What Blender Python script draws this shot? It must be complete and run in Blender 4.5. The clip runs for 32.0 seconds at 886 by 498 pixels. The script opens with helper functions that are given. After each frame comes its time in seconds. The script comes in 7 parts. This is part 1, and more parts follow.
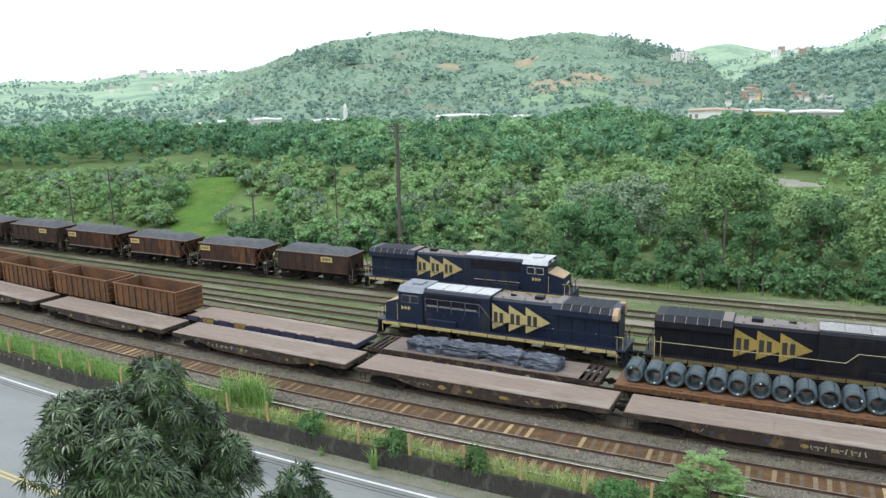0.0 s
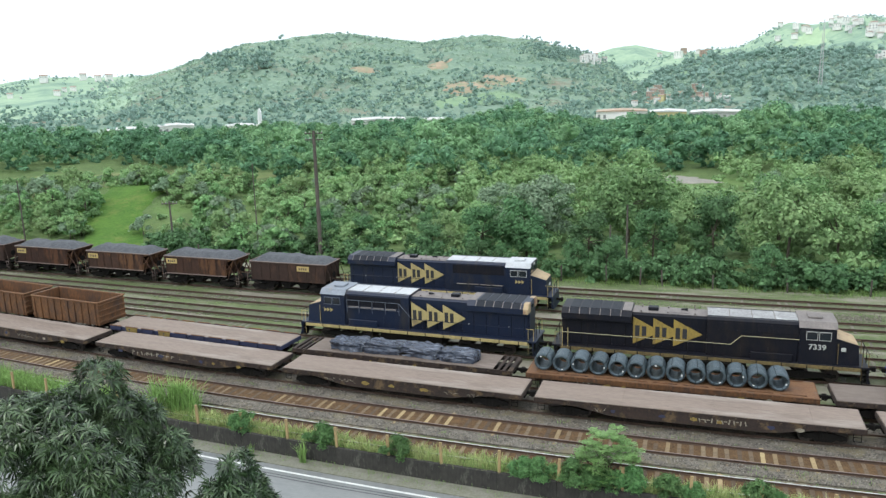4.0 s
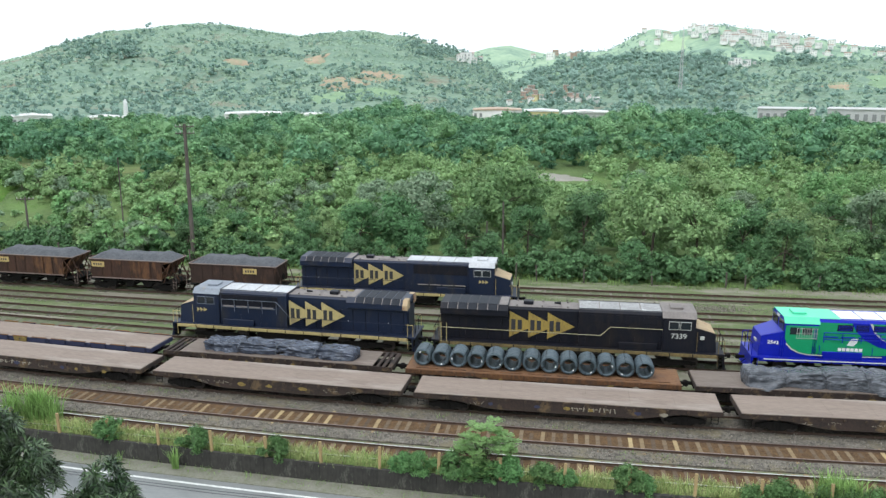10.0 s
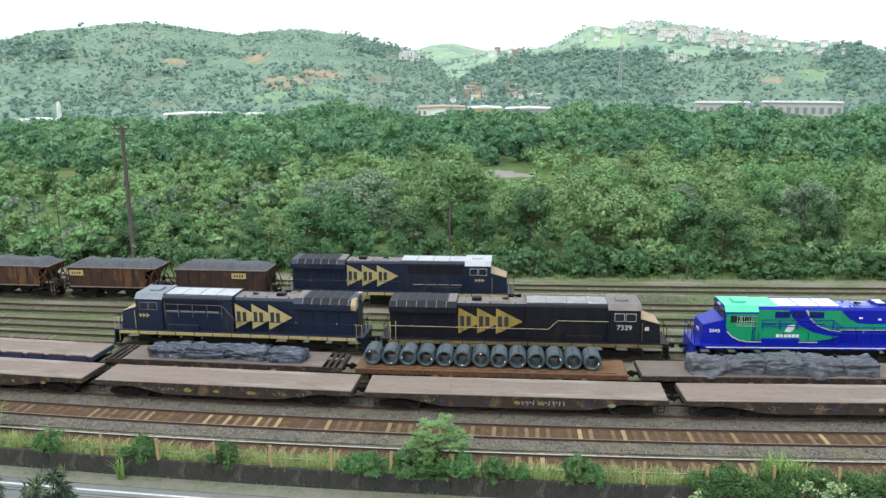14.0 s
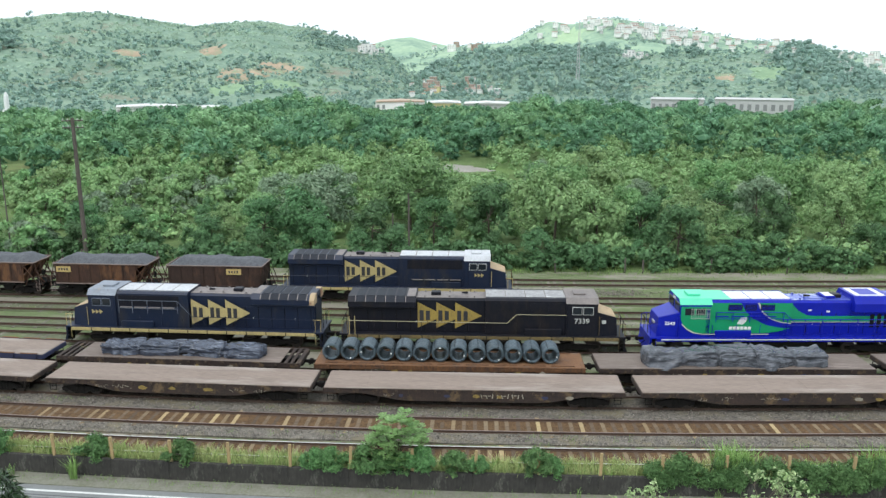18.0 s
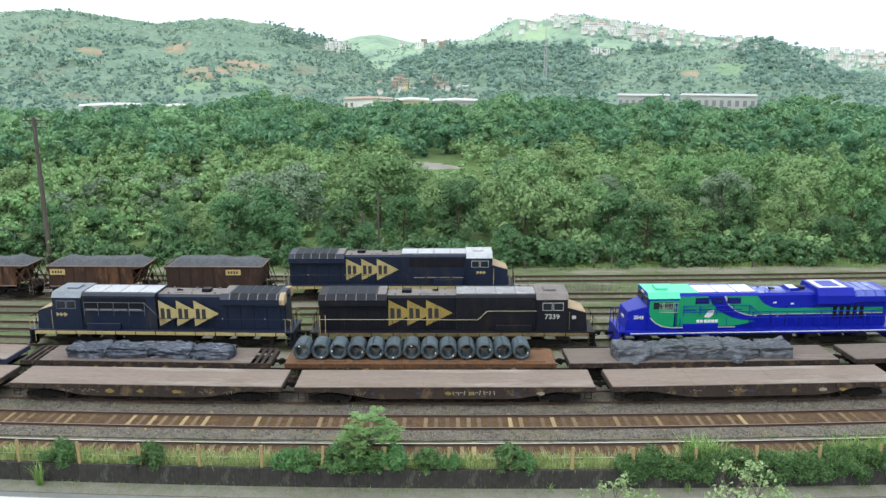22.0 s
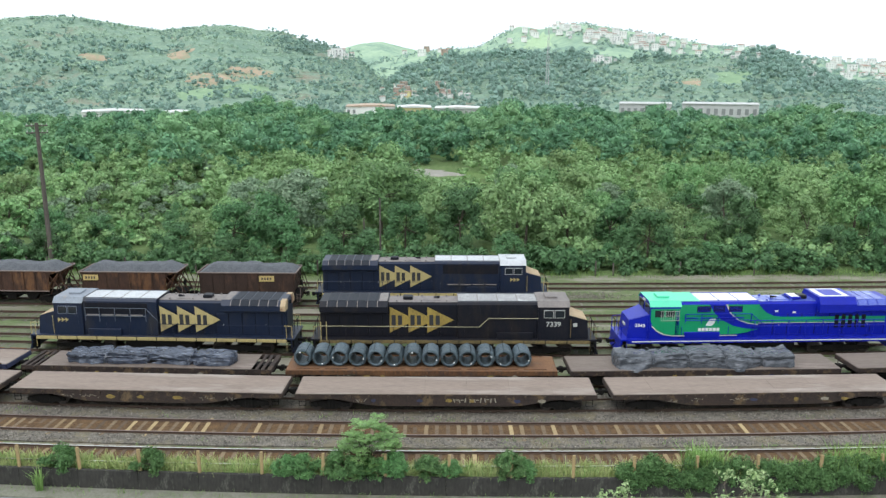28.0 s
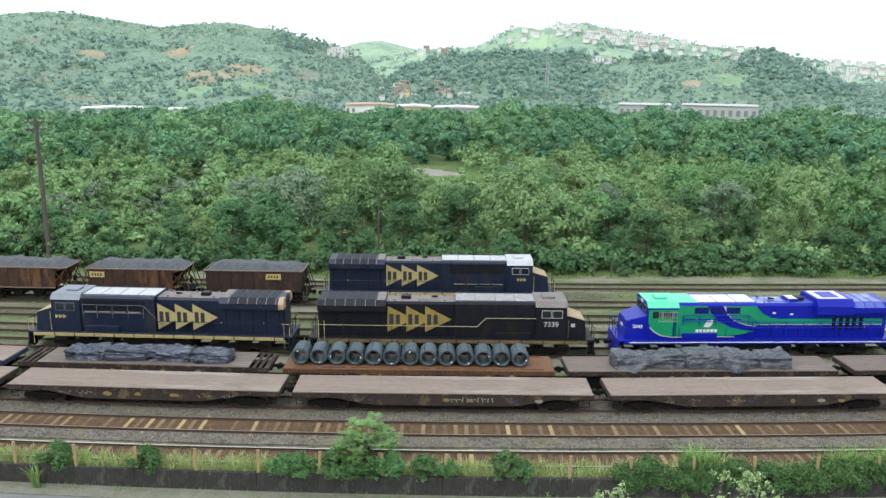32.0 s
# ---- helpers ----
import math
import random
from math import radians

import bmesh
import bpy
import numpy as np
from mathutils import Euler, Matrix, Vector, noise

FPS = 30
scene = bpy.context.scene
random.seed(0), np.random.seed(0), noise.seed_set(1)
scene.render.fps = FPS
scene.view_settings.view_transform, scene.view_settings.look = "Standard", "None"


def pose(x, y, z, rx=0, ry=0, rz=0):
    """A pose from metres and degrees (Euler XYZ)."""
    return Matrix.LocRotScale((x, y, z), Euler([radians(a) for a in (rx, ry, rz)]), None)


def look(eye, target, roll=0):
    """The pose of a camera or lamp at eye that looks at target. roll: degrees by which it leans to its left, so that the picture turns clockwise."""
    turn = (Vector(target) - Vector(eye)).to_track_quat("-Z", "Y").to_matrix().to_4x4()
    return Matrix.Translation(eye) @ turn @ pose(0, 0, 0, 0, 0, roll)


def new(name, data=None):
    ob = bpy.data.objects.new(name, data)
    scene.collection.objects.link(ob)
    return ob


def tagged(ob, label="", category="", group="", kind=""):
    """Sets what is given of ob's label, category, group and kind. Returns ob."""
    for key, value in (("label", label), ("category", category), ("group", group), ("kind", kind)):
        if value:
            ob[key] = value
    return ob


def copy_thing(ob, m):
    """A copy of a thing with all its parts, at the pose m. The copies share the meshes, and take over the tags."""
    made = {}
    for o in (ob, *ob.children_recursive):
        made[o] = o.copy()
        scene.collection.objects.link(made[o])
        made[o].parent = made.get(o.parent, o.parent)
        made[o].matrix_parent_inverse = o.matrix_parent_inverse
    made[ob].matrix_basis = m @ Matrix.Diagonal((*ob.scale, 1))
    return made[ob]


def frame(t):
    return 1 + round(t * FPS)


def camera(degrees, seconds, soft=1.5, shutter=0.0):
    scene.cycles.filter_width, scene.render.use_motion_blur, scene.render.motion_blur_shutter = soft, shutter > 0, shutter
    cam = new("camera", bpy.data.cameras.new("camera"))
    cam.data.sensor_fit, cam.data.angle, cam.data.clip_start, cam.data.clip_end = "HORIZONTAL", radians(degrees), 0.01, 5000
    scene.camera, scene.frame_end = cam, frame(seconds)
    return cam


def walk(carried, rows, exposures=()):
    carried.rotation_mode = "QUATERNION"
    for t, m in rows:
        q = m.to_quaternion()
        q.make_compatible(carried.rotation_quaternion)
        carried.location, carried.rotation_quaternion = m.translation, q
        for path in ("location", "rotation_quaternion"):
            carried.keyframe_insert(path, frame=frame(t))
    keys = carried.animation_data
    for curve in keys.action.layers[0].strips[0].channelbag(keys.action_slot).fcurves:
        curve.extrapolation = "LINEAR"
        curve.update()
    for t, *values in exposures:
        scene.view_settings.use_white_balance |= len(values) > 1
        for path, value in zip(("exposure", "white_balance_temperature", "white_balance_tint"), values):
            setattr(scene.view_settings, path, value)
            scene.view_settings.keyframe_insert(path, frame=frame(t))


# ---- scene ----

# ---------------------------------------------------------------- camera
cam = camera(58.5, 32.0, soft=1.4)
PATH = [
    (0.0, -1.19, 2.68, 19.86, 77.635, 1.158, 23.673),
    (0.5, -1.17, 2.69, 19.85, 77.566, 1.392, 23.228),
    (1.0, -1.13, 2.68, 19.86, 77.594, 1.107, 22.653),
    (1.5, -1.09, 2.65, 19.87, 77.651, 1.387, 22.169),
    (2.0, -1.08, 2.66, 19.87, 77.553, 1.679, 21.727),
    (2.5, -1.05, 2.68, 19.87, 77.625, 1.749, 21.092),
    (3.0, -0.40, 1.08, 20.25, 77.837, 1.672, 20.175),
    (3.5, 0.00, 0.00, 20.50, 77.822, 1.558, 18.730),
    (5.5, 0.00, 0.00, 20.50, 77.132, 1.410, 15.777),
    (6.0, 0.00, 0.00, 20.50, 77.196, 1.088, 14.882),
    (6.5, 0.00, 0.00, 20.50, 77.321, 0.729, 13.998),
    (7.0, 0.00, 0.00, 20.50, 77.495, 0.619, 12.996),
    (7.5, 0.00, 0.00, 20.50, 77.588, 0.411, 11.857),
    (8.0, 0.00, 0.00, 20.50, 77.607, 0.187, 10.726),
    (8.5, 0.00, 0.00, 20.50, 77.534, -0.045, 9.854),
    (9.0, 0.00, 0.00, 20.50, 77.433, -0.080, 9.263),
    (9.5, 0.00, 0.00, 20.50, 77.329, 0.065, 9.115),
    (10.0, 0.00, 0.00, 20.50, 77.253, -0.002, 9.023),
    (10.5, 0.00, 0.00, 20.50, 77.294, -0.239, 8.848),
    (11.0, 0.00, 0.00, 20.50, 77.343, -0.276, 8.505),
    (11.5, 0.00, 0.00, 20.50, 77.270, -0.318, 7.905),
    (12.0, 0.00, 0.00, 20.50, 77.124, -0.412, 7.177),
    (12.5, 0.00, 0.00, 20.50, 77.050, -0.477, 6.630),
    (13.0, 0.00, 0.00, 20.50, 77.271, 0.011, 6.456),
    (13.5, 0.00, 0.00, 20.50, 77.204, 0.264, 6.091),
    (14.0, 0.00, 0.00, 20.50, 77.089, 0.500, 4.988),
    (14.5, 0.00, 0.00, 20.50, 76.847, 0.377, 3.955),
    (15.0, 0.00, 0.00, 20.50, 76.759, 0.363, 3.096),
    (15.5, 0.00, 0.00, 20.50, 76.717, -0.061, 2.466),
    (17.5, 0.00, 0.00, 20.50, 76.811, 0.004, 2.125),
    (18.0, 0.00, 0.00, 20.50, 76.679, -0.082, 2.096),
    (18.5, 0.00, 0.00, 20.50, 76.664, 0.150, 1.865),
    (19.0, 0.00, 0.00, 20.50, 76.667, 0.320, 1.509),
    (19.5, 0.00, 0.00, 20.50, 76.813, 0.358, 1.244),
    (20.0, 0.00, 0.00, 20.50, 76.802, 0.234, 0.889),
    (20.5, 0.00, 0.00, 20.50, 76.772, 0.051, 0.585),
    (21.0, 0.00, 0.00, 20.50, 76.695, 0.093, 0.187),
    (21.5, 0.00, 0.00, 20.50, 76.595, 0.178, -0.046),
    (22.0, 0.00, 0.00, 20.50, 76.493, 0.086, -0.167),
    (22.5, 0.00, 0.00, 20.50, 76.559, 0.192, -0.171),
    (23.0, 0.00, 0.00, 20.50, 76.631, 0.117, -0.148),
    (23.5, 0.00, 0.00, 20.50, 76.680, 0.008, -0.108),
    (24.0, 0.00, 0.00, 20.50, 76.841, 0.002, -0.039),
    (24.5, 0.00, 0.00, 20.50, 76.938, 0.052, 0.018),
    (25.0, 0.00, 0.00, 20.50, 76.933, -0.158, -0.042),
    (25.5, 0.00, 0.00, 20.50, 76.912, -0.207, -0.031),
    (27.5, 0.00, 0.00, 20.50, 76.945, -0.144, -0.053),
    (28.0, 0.00, 0.00, 20.50, 77.000, -0.146, 0.000),
    (28.5, 0.00, 0.00, 20.50, 76.929, -0.240, 0.046),
    (29.0, 0.00, 0.00, 20.50, 76.849, -0.299, 0.154),
    (29.5, 0.00, 0.00, 20.50, 76.862, -0.312, 0.208),
    (30.0, 0.00, 0.00, 20.50, 76.870, -0.421, 0.048),
    (30.5, 0.00, 0.00, 20.50, 76.868, -0.379, -0.031),
    (31.0, 0.00, 0.00, 20.50, 76.860, -0.272, -0.013),
    (31.5, 0.00, 0.00, 20.50, 76.894, -0.343, 0.010),
    (32.0, 0.00, 0.00, 20.50, 76.960, -0.595, -0.019),
]
# how far the ore train has come along its track, by time (0 where it stands at 28 s)
TRAIN = [
    (0.0, -26.85), (1.0, -25.25), (2.0, -23.67), (3.0, -22.10), (3.5, -21.41), (5.5, -18.54), (6.0, -17.97), (7.0, -16.71), (8.0, -15.58), (9.0, -14.38), (10.0, -13.17), (11.0, -12.01), (12.0, -10.95), (13.0, -9.96), (14.0, -8.98), (15.0, -8.13), (15.5, -7.67), (17.5, -5.92), (18.0, -5.52), (19.0, -4.72), (20.0, -4.04), (21.0, -3.38), (22.0, -2.78), (23.0, -2.20), (24.0, -1.64), (25.0, -1.14), (25.5, -0.91), (27.5, -0.16), (28.0, 0.00), (29.0, 0.31), (30.0, 0.48), (31.0, 0.65), (32.0, 0.75)
]
walk(cam, [(t, pose(x, y, z, a, b, c)) for t, x, y, z, a, b, c in PATH], exposures=[(0.0, 0.4), (32.0, 0.4)])

# ---------------------------------------------------------------- world and light
world = bpy.data.worlds.new("overcast_sky")
scene.world = world
world.use_nodes = True
wn, wl = world.node_tree.nodes, world.node_tree.links
wn.clear()
w_out = wn.new("ShaderNodeOutputWorld")
w_bg = wn.new("ShaderNodeBackground")
w_sky = wn.new("ShaderNodeTexSky")
w_sky.sky_type = "NISHITA"
w_sky.sun_disc = False
w_sky.sun_elevation = radians(58)
w_sky.sun_rotation = radians(-150)
w_sky.air_density = 1.0
w_sky.dust_density = 6.0
w_sky.ozone_density = 1.0
w_hsv = wn.new("ShaderNodeHueSaturation")
w_hsv.inputs["Saturation"].default_value = 0.25
w_hsv.inputs["Value"].default_value = 1.0
w_bg.inputs["Strength"].default_value = 0.15
# an even white cloud cover over the clear sky
w_cloud = wn.new("ShaderNodeMix")
w_cloud.data_type = "RGBA"
w_cloud.inputs[0].default_value = 0.85
w_cloud.inputs[7].default_value = (7.2, 8.1, 8.8, 1)
wl.new(w_sky.outputs[0], w_hsv.inputs["Color"])
wl.new(w_hsv.outputs[0], w_cloud.inputs[6])
wl.new(w_cloud.outputs[2], w_bg.inputs["Color"])
wl.new(w_bg.outputs[0], w_out.inputs["Surface"])

sun_data = bpy.data.lights.new("sun", "SUN")
sun_data.energy = 0.7
sun_data.angle = radians(14)
sun_data.color = (1.0, 0.98, 0.95)
sun = new("sun", sun_data)
sun.matrix_world = look((-30, -52, 100), (0, 0, 0))

# ---------------------------------------------------------------- materials
def mat(name, c1, c2=None, rough=0.8, metal=0.0, scale=1.5, fine=18.0, bump=0.15, c3=None, c3_amt=0.5, stretch=(1, 1, 1), isl=0.0, objr=0.0, translucent=0.0, c3_scale=0.35, spec=0.5, deep=0.03):
    """Two colours mixed by coarse and fine noise, a third in blotches, relief from the fine noise."""
    m = bpy.data.materials.new(name)
    m.use_nodes = True
    n, l = m.node_tree.nodes, m.node_tree.links
    b = n["Principled BSDF"]
    b.inputs["Roughness"].default_value = rough
    b.inputs["Metallic"].default_value = metal
    b.inputs["Specular IOR Level"].default_value = spec
    tc = n.new("ShaderNodeTexCoord")
    mp = n.new("ShaderNodeMapping")
    mp.inputs["Scale"].default_value = stretch
    l.new(tc.outputs["Object"], mp.inputs["Vector"])
    if c2 is None:
        c2 = tuple(v * 0.7 for v in c1)
    n1 = n.new("ShaderNodeTexNoise")
    n1.inputs["Scale"].default_value = scale
    n1.inputs["Detail"].default_value = 5
    n1.inputs["Roughness"].default_value = 0.65
    n2 = n.new("ShaderNodeTexNoise")
    n2.inputs["Scale"].default_value = fine
    n2.inputs["Detail"].default_value = 4
    l.new(mp.outputs[0], n1.inputs["Vector"])
    l.new(mp.outputs[0], n2.inputs["Vector"])
    add = n.new("ShaderNodeMath")
    add.operation = "ADD"
    l.new(n1.outputs["Fac"], add.inputs[0])
    l.new(n2.outputs["Fac"], add.inputs[1])
    mr = n.new("ShaderNodeMapRange")
    mr.inputs["From Min"].default_value = 0.75
    mr.inputs["From Max"].default_value = 1.25
    l.new(add.outputs[0], mr.inputs["Value"])
    mix = n.new("ShaderNodeMix")
    mix.data_type = "RGBA"
    mix.inputs[6].default_value = (*c1, 1)
    mix.inputs[7].default_value = (*c2, 1)
    l.new(mr.outputs[0], mix.inputs[0])
    col = mix.outputs[2]
    if c3 is not None:
        n3 = n.new("ShaderNodeTexNoise")
        n3.inputs["Scale"].default_value = c3_scale
        n3.inputs["Detail"].default_value = 6
        n3.inputs["Roughness"].default_value = 0.7
        l.new(mp.outputs[0], n3.inputs["Vector"])
        r3 = n.new("ShaderNodeMapRange")
        r3.inputs["From Min"].default_value = 0.62 - 0.25 * c3_amt
        r3.inputs["From Max"].default_value = 0.74 - 0.25 * c3_amt
        l.new(n3.outputs["Fac"], r3.inputs["Value"])
        m3 = n.new("ShaderNodeMix")
        m3.data_type = "RGBA"
        m3.inputs[7].default_value = (*c3, 1)
        l.new(col, m3.inputs[6])
        l.new(r3.outputs[0], m3.inputs[0])
        col = m3.outputs[2]
    if isl or objr:
        geo = n.new("ShaderNodeNewGeometry")
        obi = n.new("ShaderNodeObjectInfo")
        hsv = n.new("ShaderNodeHueSaturation")
        acc = None
        for src, amt in ((geo.outputs["Random Per Island"], isl), (obi.outputs["Random"], objr)):
            v = n.new("ShaderNodeMapRange")
            v.inputs["To Min"].default_value = 1 - amt
            v.inputs["To Max"].default_value = 1 + amt
            l.new(src, v.inputs["Value"])
            if acc is None:
                acc = v.outputs[0]
            else:
                mu = n.new("ShaderNodeMath")
                mu.operation = "MULTIPLY"
                l.new(acc, mu.inputs[0])
                l.new(v.outputs[0], mu.inputs[1])
                acc = mu.outputs[0]
        hv = n.new("ShaderNodeMapRange")
        hv.inputs["To Min"].default_value = 0.5 - 0.02 * (objr + isl)
        hv.inputs["To Max"].default_value = 0.5 + 0.02 * (objr + isl)
        l.new(obi.outputs["Random"], hv.inputs["Value"])
        l.new(hv.outputs[0], hsv.inputs["Hue"])
        l.new(acc, hsv.inputs["Value"])
        l.new(col, hsv.inputs["Color"])
        col = hsv.outputs[0]
    l.new(col, b.inputs["Base Color"])
    if bump:
        bp = n.new("ShaderNodeBump")
        bp.inputs["Strength"].default_value = bump
        bp.inputs["Distance"].default_value = deep
        l.new(n2.outputs["Fac"], bp.inputs["Height"])
        l.new(bp.outputs[0], b.inputs["Normal"])
    if translucent:
        tr = n.new("ShaderNodeBsdfTranslucent")
        l.new(col, tr.inputs["Color"])
        ms = n.new("ShaderNodeMixShader")
        ms.inputs[0].default_value = translucent
        l.new(b.outputs[0], ms.inputs[1])
        l.new(tr.outputs[0], ms.inputs[2])
        l.new(ms.outputs[0], n["Material Output"].inputs["Surface"])
    return m


M_LEAF = mat("shrub_leaf", (0.248, 0.407, 0.171), (0.11, 0.226, 0.0935), rough=0.6, isl=0.28, objr=0.2, translucent=0.24, bump=0, spec=0.15, scale=0.45, fine=2.6)
M_LEAF_LIGHT = mat("light_shrub_leaf", (0.309, 0.439, 0.194), (0.162, 0.282, 0.121), rough=0.6, isl=0.28, objr=0.18, translucent=0.24, bump=0, spec=0.15, scale=0.45, fine=2.6)
M_LEAF_GREY = mat("silvery_leaf", (0.297, 0.38, 0.253), (0.154, 0.248, 0.149), rough=0.6, isl=0.3, objr=0.15, translucent=0.24, bump=0, spec=0.15, scale=0.6, fine=3.0)
# deep green leaf, darkened for the shade along the wood's front foot
M_LEAF_DEEP = mat("deep_green_leaf", (0.151, 0.279, 0.125), (0.0644, 0.142, 0.0601), rough=0.5, isl=0.35, objr=0.2, translucent=0.24, bump=0, spec=0.15, scale=0.45, fine=2.6)
M_LEAF_DARK = mat("dark_wood_leaf", (0.198, 0.38, 0.204), (0.077, 0.182, 0.105), rough=0.6, isl=0.25, translucent=0.24, bump=0, spec=0.15, scale=0.09, fine=0.7)
M_LEAF_WOOD = mat("wood_leaf", (0.264, 0.44, 0.22), (0.127, 0.259, 0.127), rough=0.6, isl=0.25, translucent=0.24, bump=0, spec=0.15, scale=0.09, fine=0.7)
# wide leaf tones: glints and the dark inside the crown are in these colours
M_MANGO = mat("mango_leaf", (0.022, 0.052, 0.02), (0.085, 0.13, 0.062), rough=0.3, isl=0.75, translucent=0.08, bump=0, scale=0.8, fine=4)
M_PALE_LEAF = mat("pale_leaf", (0.35, 0.42, 0.22), (0.22, 0.33, 0.12), rough=0.6, isl=0.4, translucent=0.2, bump=0)
M_GRASS_BLADE = mat("grass_blade", (0.255, 0.375, 0.125), (0.175, 0.28, 0.085), rough=0.7, isl=0.35, objr=0.2, translucent=0.3, bump=0, spec=0.15, scale=0.5, fine=3)
M_MEADOW_BLADE = mat("meadow_blade", (0.138, 0.265, 0.0583), (0.0901, 0.191, 0.0424), rough=0.7, isl=0.35, translucent=0.3, bump=0, spec=0.15, scale=0.3, fine=2)
M_DRY_BLADE = mat("dry_grass_blade", (0.466, 0.498, 0.233), (0.318, 0.392, 0.148), rough=0.8, isl=0.35, translucent=0.3, bump=0, spec=0.15, scale=0.5, fine=3)
M_BARK = mat("bark", (0.11, 0.085, 0.06), (0.06, 0.045, 0.035), stretch=(1, 1, 0.2), bump=0.5)
# hill leaves are paled and blued: the distance haze is in their colours
M_HILL_TREE = mat("hazed_hill_tree_leaf", (0.342, 0.47, 0.398), (0.224, 0.342, 0.297), rough=0.8, isl=0.2, translucent=0.35, bump=0, spec=0.15, scale=0.035, fine=0.3)
M_HILL_SCRUB = mat("hazed_hill_scrub_leaf", (0.403, 0.51, 0.37), (0.28, 0.403, 0.302), rough=0.8, isl=0.25, translucent=0.35, bump=0, spec=0.15, scale=0.02, fine=0.2)
M_HILL_FAR = mat("hazed_far_hill_leaf", (0.426, 0.549, 0.487), (0.314, 0.437, 0.386), rough=0.8, isl=0.15, translucent=0.35, bump=0, spec=0.15, scale=0.03, fine=0.25)


# ---------------------------------------------------------------- geometry helpers
class Geo:
    """Collects vertices and faces of one mesh."""

    def __init__(self):
        self.v, self.f = [], []

    def add(self, verts, faces):
        k = len(self.v)
        self.v.extend(tuple(p) for p in verts)
        self.f.extend(tuple(i + k for i in f) for f in faces)
        return self

    def box(self, x0, x1, y0, y1, z0, z1, c=0.0):
        """A box, with chamfered edges where c is given."""
        if c <= 0:
            v = [(x, y, z) for z in (z0, z1) for y in (y0, y1) for x in (x0, x1)]
            return self.add(v, [(0, 2, 3, 1), (4, 5, 7, 6), (0, 1, 5, 4), (2, 6, 7, 3), (0, 4, 6, 2), (1, 3, 7, 5)])
        v, at = [], {}
        for i, x in ((0, x0), (1, x1)):
            for j, y in ((0, y0), (1, y1)):
                for k, z in ((0, z0), (1, z1)):
                    dx, dy, dz = (c, -c)[i], (c, -c)[j], (c, -c)[k]
                    for a, p in enumerate(((x, y + dy, z + dz), (x + dx, y, z + dz), (x + dx, y + dy, z))):
                        at[i, j, k, a] = len(v)
                        v.append(p)
        f = []
        for i in (0, 1):
            f.append([at[i, j, k, 0] for j, k in ((0, 0), (1, 0), (1, 1), (0, 1))])
            f.append([at[j, i, k, 1] for j, k in ((0, 0), (1, 0), (1, 1), (0, 1))])
            f.append([at[j, k, i, 2] for j, k in ((0, 0), (1, 0), (1, 1), (0, 1))])
        for a in (0, 1):
            for b in (0, 1):
                f.append([at[a, b, 0, 0], at[a, b, 1, 0], at[a, b, 1, 1], at[a, b, 0, 1]])
                f.append([at[a, 0, b, 0], at[a, 1, b, 0], at[a, 1, b, 2], at[a, 0, b, 2]])
                f.append([at[0, a, b, 1], at[1, a, b, 1], at[1, a, b, 2], at[0, a, b, 2]])
                for d in (0, 1):
                    f.append([at[a, b, d, 0], at[a, b, d, 1], at[a, b, d, 2]])
        return self.add(v, f)

    def prism_y(self, pts, y0, y1):
        """A polygon in x and z, drawn out along y."""
        n = len(pts)
        v = [(x, y0, z) for x, z in pts] + [(x, y1, z) for x, z in pts]
        f = [tuple(range(n)), tuple(range(2 * n - 1, n - 1, -1))]
        f += [(i, i + n, (i + 1) % n + n, (i + 1) % n) for i in range(n)]
        return self.add(v, f)

    def prism_x(self, pts, x0, x1):
        """A polygon in y and z, drawn out along x."""
        n = len(pts)
        v = [(x0, y, z) for y, z in pts] + [(x1, y, z) for y, z in pts]
        f = [tuple(range(n)), tuple(range(2 * n - 1, n - 1, -1))]
        f += [(i, i + n, (i + 1) % n + n, (i + 1) % n) for i in range(n)]
        return self.add(v, f)

    def tube(self, p, q, r, n=6, r2=None):
        """A rod from p to q."""
        p, q = Vector(p), Vector(q)
        d = (q - p).normalized()
        a = d.orthogonal().normalized()
        b = d.cross(a)
        r2 = r if r2 is None else r2
        v = []
        for c, rr in ((p, r), (q, r2)):
            for i in range(n):
                t = 2 * math.pi * i / n
                v.append(c + a * (rr * math.cos(t)) + b * (rr * math.sin(t)))
        f = [tuple(range(n - 1, -1, -1)), tuple(range(n, 2 * n))]
        f += [(i, (i + 1) % n, (i + 1) % n + n, i + n) for i in range(n)]
        return self.add(v, f)

    def ring_y(self, cx, cz, y0, y1, ro, ri, n=24):
        """A hollow cylinder along y."""
        v = []
        for y, r in ((y0, ro), (y1, ro), (y1, ri), (y0, ri)):
            for i in range(n):
                t = 2 * math.pi * i / n
                v.append((cx + r * math.cos(t), y, cz + r * math.sin(t)))
        f = []
        for k in range(4):
            for i in range(n):
                j, k2 = (i + 1) % n, (k + 1) % 4
                f.append((k * n + i, k * n + j, k2 * n + j, k2 * n + i))
        return self.add(v, f)

    def data(self, name, material, smooth=False):
        me = bpy.data.meshes.new(name)
        me.from_pydata(self.v, [], self.f)
        bm = bmesh.new()
        bm.from_mesh(me)
        bmesh.ops.recalc_face_normals(bm, faces=bm.faces)
        bm.to_mesh(me)
        bm.free()
        me.materials.append(material)
        if smooth:
            me.polygons.foreach_set("use_smooth", [True] * len(me.polygons))
        return me


def part(name, geo, material, parent=None, label="", smooth=False):
    ob = new(name, geo.data(name, material, smooth))
    if parent is not None:
        ob.parent = parent
    if label:
        tagged(ob, label)
    return ob


